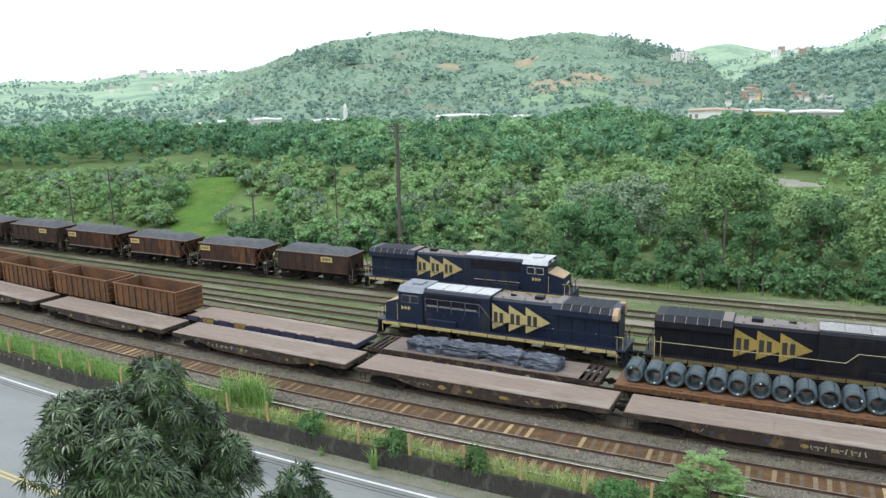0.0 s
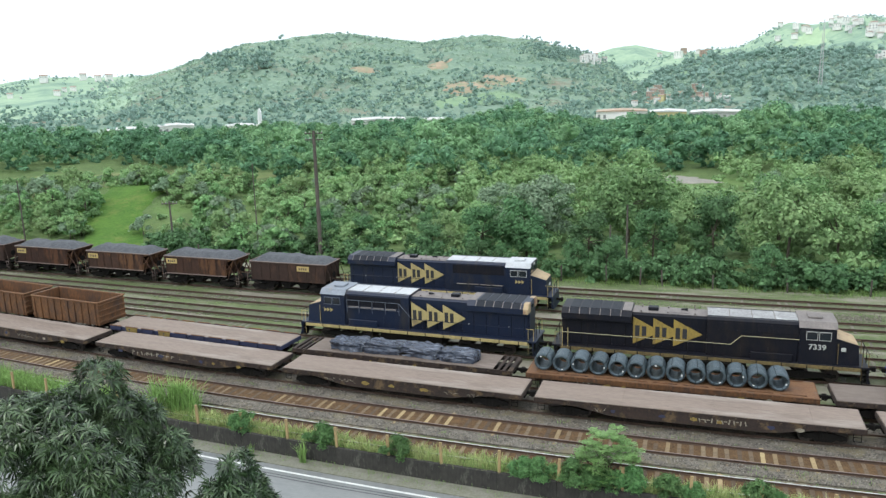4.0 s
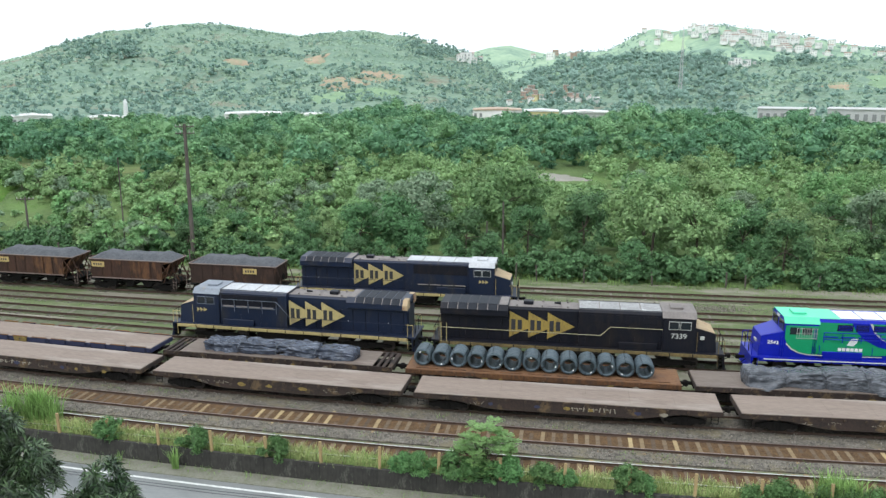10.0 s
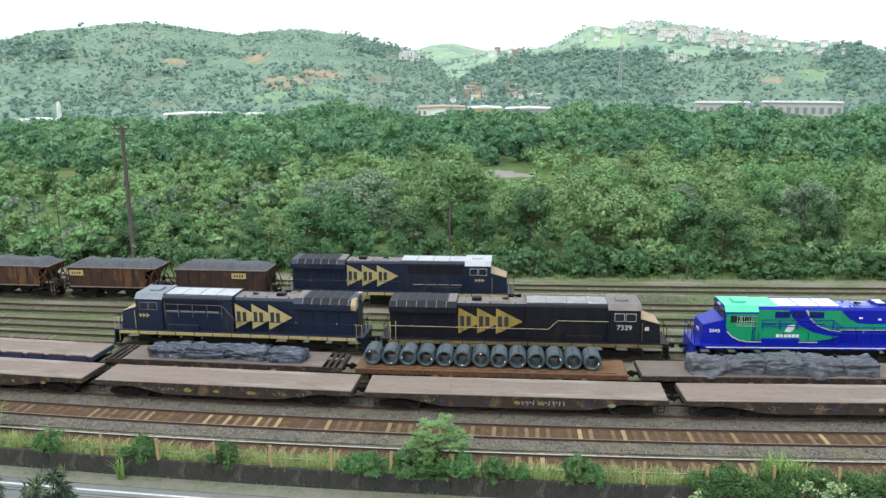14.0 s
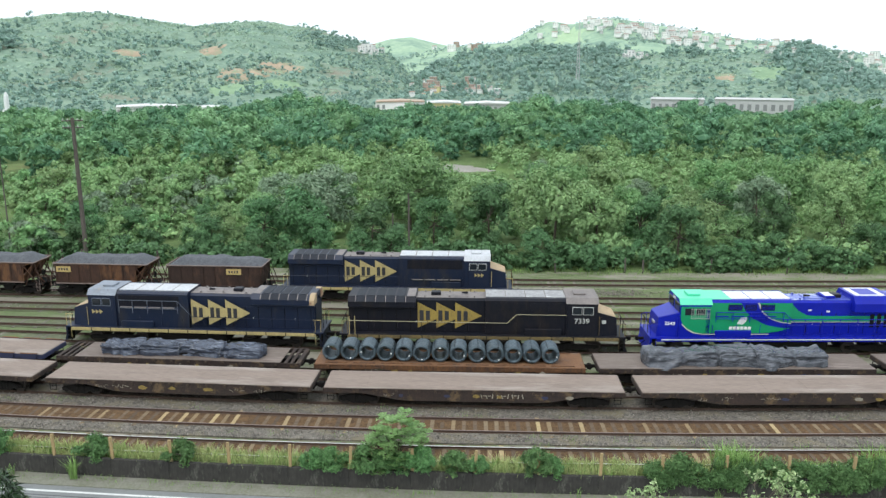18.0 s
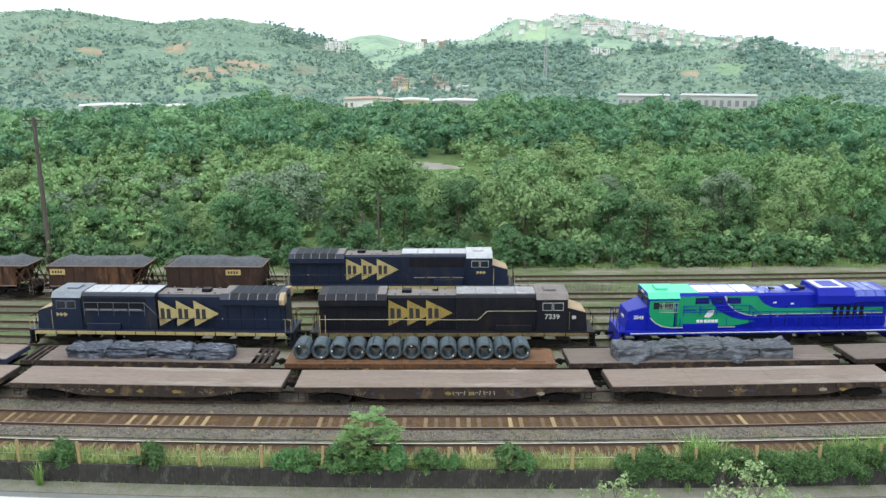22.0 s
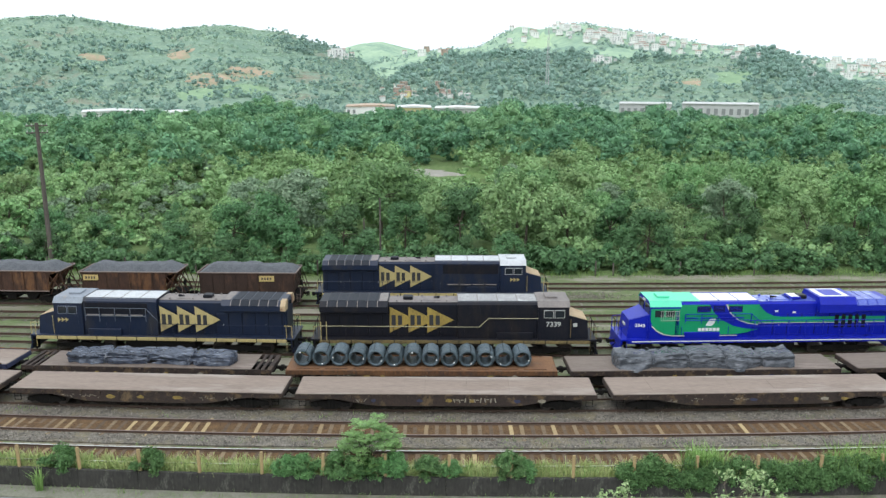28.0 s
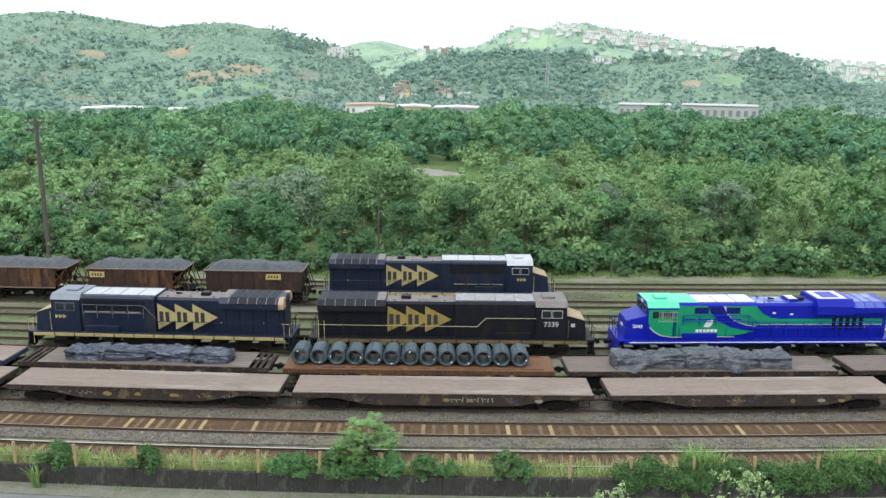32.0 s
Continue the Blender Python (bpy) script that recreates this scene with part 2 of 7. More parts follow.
def raw_mesh(name, verts, faces, material, smooth=False):
    """A mesh of many quads or triangles from arrays."""
    me = bpy.data.meshes.new(name)
    nv, (nf, k) = len(verts), faces.shape
    me.vertices.add(nv)
    me.vertices.foreach_set("co", np.asarray(verts, np.float32).ravel())
    me.loops.add(nf * k)
    me.loops.foreach_set("vertex_index", np.asarray(faces, np.int32).ravel())
    me.polygons.add(nf)
    me.polygons.foreach_set("loop_start", np.arange(0, nf * k, k, dtype=np.int32))
    me.polygons.foreach_set("loop_total", np.full(nf, k, np.int32))
    me.update(calc_edges=True)
    me.materials.append(material)
    me.polygons.foreach_set("use_smooth", np.full(nf, smooth))
    return me


def thing(name, label, category, group="", kind="", m=None):
    ob = tagged(new(name), label, category, group, kind)
    if m is not None:
        ob.matrix_world = m
    return ob


# ---------------------------------------------------------------- plan
X0 = 2.0
TRACKS = {  # y at x = X0, curve
    "a": (38.85, 0.00118), "b": (42.45, 0.00118), "c": (45.85, 0.00118), "d": (49.65, 0.00110),
    "e": (55.40, 0.00095), "f": (59.10, 0.00070), "g": (63.35, 0.00050), "h": (67.50, 0.00040), "i": (73.40, 0.00060)}


def on_track(key, x):
    y0, c = TRACKS[key]
    return pose(x, y0 + c * (x - X0) ** 2, 0, 0, 0, math.degrees(math.atan(2 * c * (x - X0))))


def wall_y(x):
    return 36.85 + 0.00122 * (x - 7.0) ** 2


# the hills, each a ridge: its distance, the depth of its front slope, and its skyline as (bearing, height angle)
HILLS = [
    (830, 430, [(-180, -2), (-60, -2), (-46, -2.4), (-42, -1.6), (-40, -0.6), (-38, 0.3), (-36, 0.8), (-34.4, 1.35), (-33, 1.75), (-31.5, 2.3), (-29.5, 2.5), (-26.6, 2.8), (-24, 2.85), (-21.4, 2.5), (-19.3, 2.2), (-17.2, 2.4), (-15, 2.55), (-12.7, 2.25), (-11, 2.1), (-9.5, 1.6), (-7.4, 1.1), (-6, 0.45), (-5.1, -0.4), (-4.1, -1.4), (-3, -2.4), (0, -3), (180, -3)]),
    (1280, 700, [(-180, 0.1), (-75, 0), (-60, -0.1), (-51.7, 0.05), (-49.8, 0.1), (-47.9, -0.1), (-45.6, 0.3), (-43.9, 0.5), (-40.8, 0.4), (-38, 0.45), (-34, -0.2), (-28, -2), (180, -2)]),
    (2100, 900, [(-180, -1), (-12, -0.6), (-8, 0.9), (-5.8, 1.5), (-4.3, 1.65), (-2.7, 1.25), (-1, 0.9), (2, 0.4), (8, -0.6), (180, -0.6)]),
    (1350, 640, [(-180, -1.5), (-9, -1.5), (-5, 0.3), (-1.9, 0.8), (0.1, 1.1), (2.5, 1.25), (3.7, 1.95), (5.2, 2.65), (6.7, 2.45), (9.4, 2.85), (10.6, 2.7), (12.9, 2.3), (15.9, 1.75), (18.1, 1.4), (20.5, 1.2), (23, 0.7), (25.3, 0.35), (28.4, 0.15), (36, 0.1), (60, 0.2), (180, 0.2)]),
    (730, 330, [(-180, -3), (-5, -2.6), (-3.9, -1.6), (-2.5, -0.6), (-1.1, 0), (0.5, 0.45), (2.5, 0.3), (4.4, 0.6), (8.4, 0.5), (10.7, 0.3), (13.3, 0.45), (17, 0.45), (19.5, 0.55), (21, 0.75), (22.5, 0.5), (24, -0.1), (25.8, -1.1), (27.5, -1.9), (30, -2.8), (180, -3)]),
]
_ph = np.random.RandomState(5).uniform(0, 6.28, (24, 3))


def wavy(x, y, size, seed=0, octaves=4):
    """A smooth uneven field, about -1 to 1."""
    s, amp, out = 1.0 / size, 1.0, 0.0
    for o in range(octaves):
        for k in range(3):
            a = _ph[(seed + o * 3 + k) % 24]
            ang = a[0]
            out = out + amp / 3 * np.sin((x * math.cos(ang) + y * math.sin(ang)) * s * 6.28 + a[1]) * np.cos((x * -math.sin(ang) + y * math.cos(ang)) * s * 4.1 + a[2])
        s, amp = s * 2.1, amp * 0.5
    return out


def ground_z(x, y):
    x, y = np.asarray(x, float), np.asarray(y, float)
    r, az = np.hypot(x, y), np.degrees(np.arctan2(x, y))
    z = -1.6 + 1.3 * np.clip((y - 58) / 18, 0, 1)
    z = z + 0.35 * wavy(x, y, 60) * np.clip((y - 80) / 40, 0, 1)
    z = z + 4.2 * np.exp(-((x + 86) / 24) ** 2 - ((y - 108) / 15) ** 2)
    best = np.zeros_like(z)
    for k, (rk, w, line) in enumerate(HILLS):
        el = np.interp(az, [a for a, e in line], [e for a, e in line])
        top = np.maximum(22.0 + rk * np.tan(np.radians(el)), 0)
        t = np.clip((r - rk + w) / w, 0, 1)
        rise = 0.35 * t + 0.65 * t * t * (3 - 2 * t)
        fold = (wavy(x, y, 190, 3 + k, 4) * 0.13 + wavy(x, y, 60, 7 + k, 3) * 0.03) * 4 * t * (1 - t)
        back = np.clip((r - rk) / (rk * 0.55), 0, 1)
        best = np.maximum(best, top * np.clip(rise + fold, 0, 1.03) * (1 - 0.75 * back))
    return z + best


def hill_at(x, y):
    """Which hill each place belongs to, and how far up its front slope it lies."""
    r, az = np.hypot(x, y), np.degrees(np.arctan2(x, y))
    who, up, high = np.full(len(x), -1), np.zeros(len(x)), np.full(len(x), 3.0)
    for k, (rk, w, line) in enumerate(HILLS):
        top = np.maximum(22.0 + rk * np.tan(np.radians(np.interp(az, [a for a, e in line], [e for a, e in line]))), 0)
        t = np.clip((r - rk + w) / w, 0, 1)
        rise = 0.35 * t + 0.65 * t * t * (3 - 2 * t)
        better = top * rise > high
        who, up, high = np.where(better, k, who), np.where(better, rise, up), np.where(better, top * rise, high)
    return who, up


# ---------------------------------------------------------------- ground
def build_ground():
    az = np.radians(np.concatenate([np.arange(-180, -64, 4.0), np.arange(-64, 44, 0.3), np.arange(44, 181, 4.0)]))
    r = np.concatenate([[0.5, 10, 20, 30, 40, 50, 58, 64, 70, 75], np.arange(78, 130, 3), np.arange(130, 440, 8), np.arange(440, 900, 8), np.arange(900, 1400, 14), np.arange(1400, 2300, 50), [2400, 2800, 3400, 4500]])
    A, R = np.meshgrid(az, r)
    x, y = R * np.sin(A), R * np.cos(A)
    v = np.stack([x, y, ground_z(x, y)], -1).reshape(-1, 3)
    na, nr = len(az), len(r)
    i, j = np.meshgrid(np.arange(nr - 1), np.arange(na - 1), indexing="ij")
    q = i * na + j
    f = np.stack([q, q + na, q + na + 1, q + 1], -1).reshape(-1, 4)
    # the haze over the hills is mixed into this grass colour too
    m = mat("hazed_hill_grass", (0.25, 0.335, 0.245), (0.16, 0.245, 0.19), rough=0.95, spec=0.1, scale=0.03, fine=0.22, bump=1.0, deep=2.0, c3=(0.24, 0.215, 0.165), c3_amt=0.25, c3_scale=0.018)
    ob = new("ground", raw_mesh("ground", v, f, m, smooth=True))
    # mown pasture on the far smooth hills, its colour paled for the haze
    ob.data.materials.append(mat("hazed_hill_pasture", (0.36, 0.475, 0.325), (0.25, 0.36, 0.265), rough=0.95, spec=0.1, scale=0.012, fine=0.1, bump=0.4, deep=1.0, c3=(0.20, 0.30, 0.235), c3_amt=0.45, c3_scale=0.012))
    # rough olive grassland on the valley floor
    ob.data.materials.append(mat("valley_grass", (0.145, 0.20, 0.08), (0.09, 0.14, 0.055), rough=0.95, spec=0.1, scale=0.12, fine=1.6, bump=1.0, deep=0.3, c3=(0.14, 0.22, 0.075), c3_amt=0.45, c3_scale=0.05))
    ctr = v[f].mean(1)
    cr = np.hypot(ctr[:, 0], ctr[:, 1])
    ca = np.degrees(np.arctan2(ctr[:, 0], ctr[:, 1]))
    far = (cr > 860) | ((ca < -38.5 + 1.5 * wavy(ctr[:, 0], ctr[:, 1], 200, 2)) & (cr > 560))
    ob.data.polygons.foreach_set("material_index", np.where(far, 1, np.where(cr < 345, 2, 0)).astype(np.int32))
    tagged(ob, "grassy valley floor rising to green hills with bare earth scars", "ground", kind="structure")


build_ground()


def strip(name, y_near, y_far, z, thick, material, x0=-150.0, x1=110.0, step=4.0, rough=0.0, rows=1):
    """A slab along the tracks between two curves."""
    xs = np.arange(x0, x1 + 0.1, step)
    rng = np.random.RandomState(3)
    g, n = Geo(), len(xs)
    v = []
    for k in range(rows + 1):
        for x in xs:
            w = k / rows
            v.append((x, y_near(x) * (1 - w) + y_far(x) * w, z + (rng.uniform(-rough, rough) if rough else 0)))
    top = [(k * n + i, k * n + i + 1, (k + 1) * n + i + 1, (k + 1) * n + i) for k in range(rows) for i in range(n - 1)]
    g.add(v, top)
    lo = [(x, y_near(x), z - thick) for x in xs] + [(x, y_far(x), z - thick) for x in xs]
    base = len(g.v)
    g.v.extend(lo)
    last = rows * n
    for i in range(n - 1):
        g.f.append((i, base + i, base + i + 1, i + 1))
        g.f.append((last + i, last + i + 1, base + n + i + 1, base + n + i))
        g.f.append((base + i, base + n + i, base + n + i + 1, base + i + 1))
    return part(name, g, material)


M_YARD = mat("weedy_gravel", (0.15, 0.18, 0.088), (0.09, 0.122, 0.052), rough=0.95, spec=0.15, scale=0.9, fine=9, bump=0.6, c3=(0.25, 0.23, 0.185), c3_amt=0.65, c3_scale=0.25, stretch=(0.3, 1, 1))
M_BALLAST = mat("grey_ballast", (0.222, 0.198, 0.168), (0.066, 0.06, 0.0516), rough=0.95, spec=0.15, scale=2.5, fine=11, bump=1.0, c3=(0.174, 0.15, 0.102), c3_amt=0.45, c3_scale=0.5)
M_STONE = mat("broken_stone", (0.282, 0.252, 0.216), (0.132, 0.118, 0.0984), rough=0.9, spec=0.15, isl=0.5, scale=3.0, fine=12, bump=0)
M_RUSTBALLAST = mat("rust_stained_ballast", (0.162, 0.0972, 0.0497), (0.0648, 0.041, 0.0248), rough=0.95, spec=0.15, scale=2.5, fine=14, bump=1.0)
M_ROAD = mat("wet_grey_asphalt", (0.22, 0.225, 0.22), (0.165, 0.17, 0.168), rough=0.45, scale=0.4, fine=25, bump=0.1, c3=(0.11, 0.12, 0.125), c3_amt=0.3, c3_scale=0.15, stretch=(0.25, 1, 1))
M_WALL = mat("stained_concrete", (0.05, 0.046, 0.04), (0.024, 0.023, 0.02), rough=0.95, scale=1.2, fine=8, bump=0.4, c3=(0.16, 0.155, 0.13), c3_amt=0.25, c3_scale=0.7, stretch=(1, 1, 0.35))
M_WHITELINE = mat("worn_white_paint", (0.75, 0.75, 0.72), (0.5, 0.5, 0.48), rough=0.7, scale=3, fine=20)
M_YELLOWLINE = mat("worn_yellow_paint", (0.62, 0.45, 0.12), (0.5, 0.38, 0.14), rough=0.7, scale=3, fine=20)


def ty(key, off=0.0):
    y0, c = TRACKS[key]
    return lambda x: y0 + off + c * (x - X0) ** 2


tagged(strip("yard_ground", lambda x: wall_y(x) + 0.1, lambda x: ty("i", 4.5)(x), -0.24, 1.6, M_YARD, rough=0.035, rows=26, step=2.5), "weedy gravel ground of the rail yard", "ground", kind="structure")
tagged(strip("road", lambda x: 25.2 + 0.0006 * (x - 7) ** 2, lambda x: wall_y(x) - 1.2, -1.1, 0.4, M_ROAD), "damp grey asphalt street below the yard wall", "road", kind="structure")
tagged(strip("verge", lambda x: wall_y(x) - 1.2, lambda x: wall_y(x) - 0.12, -1.04, 0.4, mat("verge_soil", (0.15, 0.155, 0.10), (0.23, 0.22, 0.185), scale=1.5, fine=10, bump=0.6)), "narrow weedy verge along the wall foot", "verge", kind="structure")
tagged(strip("road_line_white", lambda x: wall_y(x) - 1.8, lambda x: wall_y(x) - 1.65, -1.094, 0.02, M_WHITELINE), "worn white edge line on the street", "road marking", kind="structure")
M_TAR = mat("dark_tar_seam", (0.07, 0.072, 0.075), (0.045, 0.047, 0.05), rough=0.5, scale=2, fine=12)
for off in (2.15, 2.4):
    tagged(strip("road_seam", lambda x, o=off: wall_y(x) - o + 0.05 * math.sin(x * 0.4), lambda x, o=off: wall_y(x) - o + 0.07 + 0.05 * math.sin(x * 0.4), -1.094, 0.02, M_TAR), "dark tar seam along the street", "road seam", kind="structure")
for k, off in enumerate((10.1, 10.4)):
    tagged(strip("road_line_yellow", lambda x, o=off: wall_y(x) - o, lambda x, o=off: wall_y(x) - o + 0.12, -1.094, 0.02, M_YELLOWLINE), "worn double yellow centre line on the street", "road marking", kind="structure")


# ---------------------------------------------------------------- tracks
M_GREYBED = mat("pale_weedy_ballast", (0.16, 0.165, 0.11), (0.085, 0.10, 0.055), rough=0.95, spec=0.15, scale=2.0, fine=12, bump=0.8, c3=(0.12, 0.15, 0.06), c3_amt=0.4, c3_scale=0.35)
tagged(strip("ballast_bed", ty("b", -2.1), ty("b", -0.9), -0.145, 0.2, M_BALLAST, rough=0.025, rows=4, step=0.8), "grey crushed stone ballast between the near tracks", "ballast", kind="structure")
tagged(strip("ballast_bed", ty("b", 0.9), ty("c", 1.9), -0.15, 0.2, M_BALLAST, rough=0.03, rows=8, step=0.9), "grey crushed stone ballast between the near tracks", "ballast", kind="structure")
tagged(strip("ballast_bed", ty("b", -0.8), ty("b", 0.8), -0.172, 0.1, M_RUSTBALLAST, rough=0.012, rows=4, step=1.2), "rust-stained ballast between the rails", "ballast", kind="structure")
tagged(strip("ballast_bed", ty("a", -0.8), ty("a", 0.8), -0.178, 0.1, M_RUSTBALLAST, rough=0.012, rows=4, step=1.2), "rust-stained ballast between the rails", "ballast", kind="structure")
for key in "defghi":
    tagged(strip("ballast_bed", ty(key, -1.15), ty(key, 1.15), -0.205, 0.1, M_GREYBED, rough=0.02, rows=3, step=1.6), "thin weedy pale ballast along an old track", "ballast", kind="structure")


def stones(name, spots, label):
    """Loose crushed stones, each a small uneven lump."""
    rng = np.random.RandomState(len(spots))
    octa = np.array([(1, 0, 0), (-1, 0, 0), (0, 1, 0), (0, -1, 0), (0, 0, 1), (0, 0, -1)], float)
    face = np.array([(0, 2, 4), (2, 1, 4), (1, 3, 4), (3, 0, 4), (2, 0, 5), (1, 2, 5), (3, 1, 5), (0, 3, 5)])
    n = len(spots)
    q = rng.normal(size=(n, 3, 3))
    q = np.linalg.qr(q)[0]
    v = (octa[None] * rng.uniform(0.6, 1.3, (n, 6, 1))) @ q * rng.uniform(0.025, 0.06, (n, 1, 1)) + np.array(spots)[:, None]
    f = face[None] + (np.arange(n) * 6)[:, None, None]
    tagged(new(name, raw_mesh(name, v.reshape(-1, 3), f.reshape(-1, 3), M_STONE)), label, "ballast", kind="stuff")


def loose_ballast():
    rng = np.random.RandomState(4)
    spots = []
    for key, o0, o1, n, z in (("b", -2.1, -0.95, 6500, -0.13), ("b", 0.95, 3.0, 6500, -0.135), ("c", 1.3, 1.9, 800, -0.135)):
        x = rng.uniform(-62, 34, n)
        y = ty(key)(x) + rng.uniform(o0, o1, n)
        spots += list(zip(x, y, z + rng.uniform(-0.02, 0.015, n)))
    for x0, y0, sx, sy, n in ((12.5, 70.4, 2.2, 0.7, 1500), (-4.0, 71.0, 6.0, 0.6, 900), (30.0, 70.6, 7.0, 0.6, 1200), (20.0, 61.2, 6.0, 0.5, 900), (-45.0, 64.6, 8.0, 0.6, 900)):
        spots += list(zip(rng.normal(x0, sx, n), rng.normal(y0, sy, n), rng.uniform(-0.24, -0.17, n)))
    stones("loose_ballast", spots, "loose grey-brown crushed stones of the ballast")


loose_ballast()
M_RAIL = mat("rusty_rail", (0.11, 0.065, 0.045), (0.07, 0.047, 0.035), rough=0.7, metal=0.3, scale=4, fine=20)
M_RAILTOP = mat("worn_rail_head", (0.72, 0.70, 0.67), (0.55, 0.52, 0.49), rough=0.28, metal=1.0, scale=4, fine=20)
M_RAILWORN = mat("dull_rail_head", (0.30, 0.24, 0.22), (0.2, 0.15, 0.135), rough=0.4, metal=0.7, scale=4, fine=20)
M_SLEEPER = mat("rust_stained_sleeper", (0.17, 0.12, 0.075), (0.10, 0.07, 0.045), rough=0.95, scale=2, fine=14, bump=0.4, objr=0.45)
M_SLEEPER_OLD = mat("grey_weathered_sleeper", (0.17, 0.155, 0.12), (0.11, 0.105, 0.08), rough=0.95, scale=2, fine=14, bump=0.4, isl=0.3)
M_SLEEPER_NEW = mat("ochre_sleeper", (0.32, 0.235, 0.125), (0.23, 0.165, 0.09), rough=0.9, scale=2, fine=14, bump=0.3, objr=0.4)


def rail_geo(key, off, x0, x1, part_of):
    prof = {"foot": [(-0.07, -0.17), (0.07, -0.17), (0.07, -0.155), (0.012, -0.13), (0.012, -0.045), (0.037, -0.035), (0.037, -0.008), (-0.037, -0.008), (-0.037, -0.035), (-0.012, -0.045), (-0.012, -0.13), (-0.07, -0.155)],
            "head": [(-0.034, -0.008), (0.034, -0.008), (0.03, 0.0), (-0.03, 0.0)]}[part_of]
    f = ty(key, off)
    xs = np.arange(x0, x1 + 0.1, 3.0)
    n = len(prof)
    g = Geo()
    v = [(x, f(x) + a, b) for x in xs for a, b in prof]
    fc = [(i * n + k, i * n + (k + 1) % n, (i + 1) * n + (k + 1) % n, (i + 1) * n + k) for i in range(len(xs) - 1) for k in range(n)]
    return g.add(v, fc)


SLEEPER = Geo().box(-0.12, 0.12, -1.3, 1.3, -0.32, -0.158, 0.015).data("sleeper", M_SLEEPER)
SLEEPER_N = Geo().box(-0.12, 0.12, -1.3, 1.3, -0.32, -0.152, 0.015).data("sleeper", M_SLEEPER_NEW)


def build_track(key, label, x0, x1, single, shiny):
    root = thing("railway_track", label, "railway track", "parallel yard tracks", kind="structure")
    for off in (-0.83, 0.83):
        rail = part("rail", rail_geo(key, off, x0, x1, "foot"), M_RAIL, root)
        part("rail_head", rail_geo(key, off, x0, x1, "head"), M_RAILTOP if shiny else M_RAILWORN if single else M_RAIL, rail)
    rng = random.Random(ord(key))
    if single:
        x = single[0]
        while x < single[1]:
            m = on_track(key, x)
            ob = new("sleeper", SLEEPER_N if rng.random() < (0.3 if math.sin(x * 0.7) + math.sin(x * 0.23) > 0.3 else 0.1) else SLEEPER)
            ob.parent = root
            ob.matrix_world = m @ pose(0, rng.uniform(-0.06, 0.06), rng.uniform(-0.012, 0.006), 0, 0, rng.uniform(-1, 1))
            x += 0.62 + rng.uniform(-0.04, 0.04)
    g = Geo()
    x = x0
    while x < x1:
        if not single or x < single[0] or x > single[1]:
            if not single and rng.random() < 0.55:   # most old sleepers lie buried
                x += 0.62
                continue
            k = len(g.v)
            g.box(-0.12, 0.12, -1.3, 1.3, -0.36, -0.196 if not single else -0.165)
            m = on_track(key, x)
            for i in range(k, len(g.v)):
                g.v[i] = tuple(m @ Vector(g.v[i]))
        x += 0.62
    tagged(part("sleepers", g, M_SLEEPER if single else M_SLEEPER_OLD, root), kind="stuff")


# ---------------------------------------------------------------- plants
def rot_frames(nrm, rng):
    """Two tangents for each normal, turned at random."""
    a = np.cross(nrm, rng.normal(size=nrm.shape))
    a /= np.linalg.norm(a, axis=1, keepdims=True) + 1e-9
    b = np.cross(nrm, a)
    return a, b


def leaf_quads(c, nrm, ln, wd, rng):
    """Rhombic leaves at the points c."""
    a, b = rot_frames(nrm, rng)
    s = rng.uniform(0.7, 1.3, (len(c), 1))
    tip, side = a * ln * s, b * wd * s
    v = np.stack([c - tip * 0.5, c + side * 0.5 + nrm * wd * 0.12, c + tip * 0.5, c - side * 0.5 + nrm * wd * 0.12], 1)
    return v.reshape(-1, 3), np.arange(len(c) * 4).reshape(-1, 4)


def leaf_tris(c, nrm, ln, wd, rng):
    """Pointed leaves at the points c, one triangle each."""
    a, b = rot_frames(nrm, rng)
    s = rng.uniform(0.65, 1.35, (len(c), 1))
    tip, side = a * ln * s, b * wd * s
    v = np.stack([c - tip * 0.5 + side * 0.5, c + tip * 0.5, c - tip * 0.5 - side * 0.5], 1)
    return v.reshape(-1, 3), np.arange(len(c) * 3).reshape(-1, 3)


_t = (1 + 5 ** 0.5) / 2
ICO_V = np.array([(-1, _t, 0), (1, _t, 0), (-1, -_t, 0), (1, -_t, 0), (0, -1, _t), (0, 1, _t), (0, -1, -_t), (0, 1, -_t), (_t, 0, -1), (_t, 0, 1), (-_t, 0, -1), (-_t, 0, 1)]) / math.hypot(1, _t)
ICO_F = np.array([(0, 11, 5), (0, 5, 1), (0, 1, 7), (0, 7, 10), (0, 10, 11), (1, 5, 9), (5, 11, 4), (11, 10, 2), (10, 7, 6), (7, 1, 8), (3, 9, 4), (3, 4, 2), (3, 2, 6), (3, 6, 8), (3, 8, 9), (4, 9, 5), (2, 4, 11), (6, 2, 10), (8, 6, 7), (9, 8, 1)])


def lobe_cores(ctr, size, flat, rng):
    """The leafy inside of each lobe: a small uneven body under the outer leaves."""
    n = len(ctr)
    v = ICO_V[None] * rng.uniform(0.62, 1.25, (n, 12, 1)) * size[:, None, None] * [1, 1, flat] + ctr[:, None]
    f = ICO_F[None] + (np.arange(n) * 12)[:, None, None]
    return v.reshape(-1, 3), f.reshape(-1, 3)


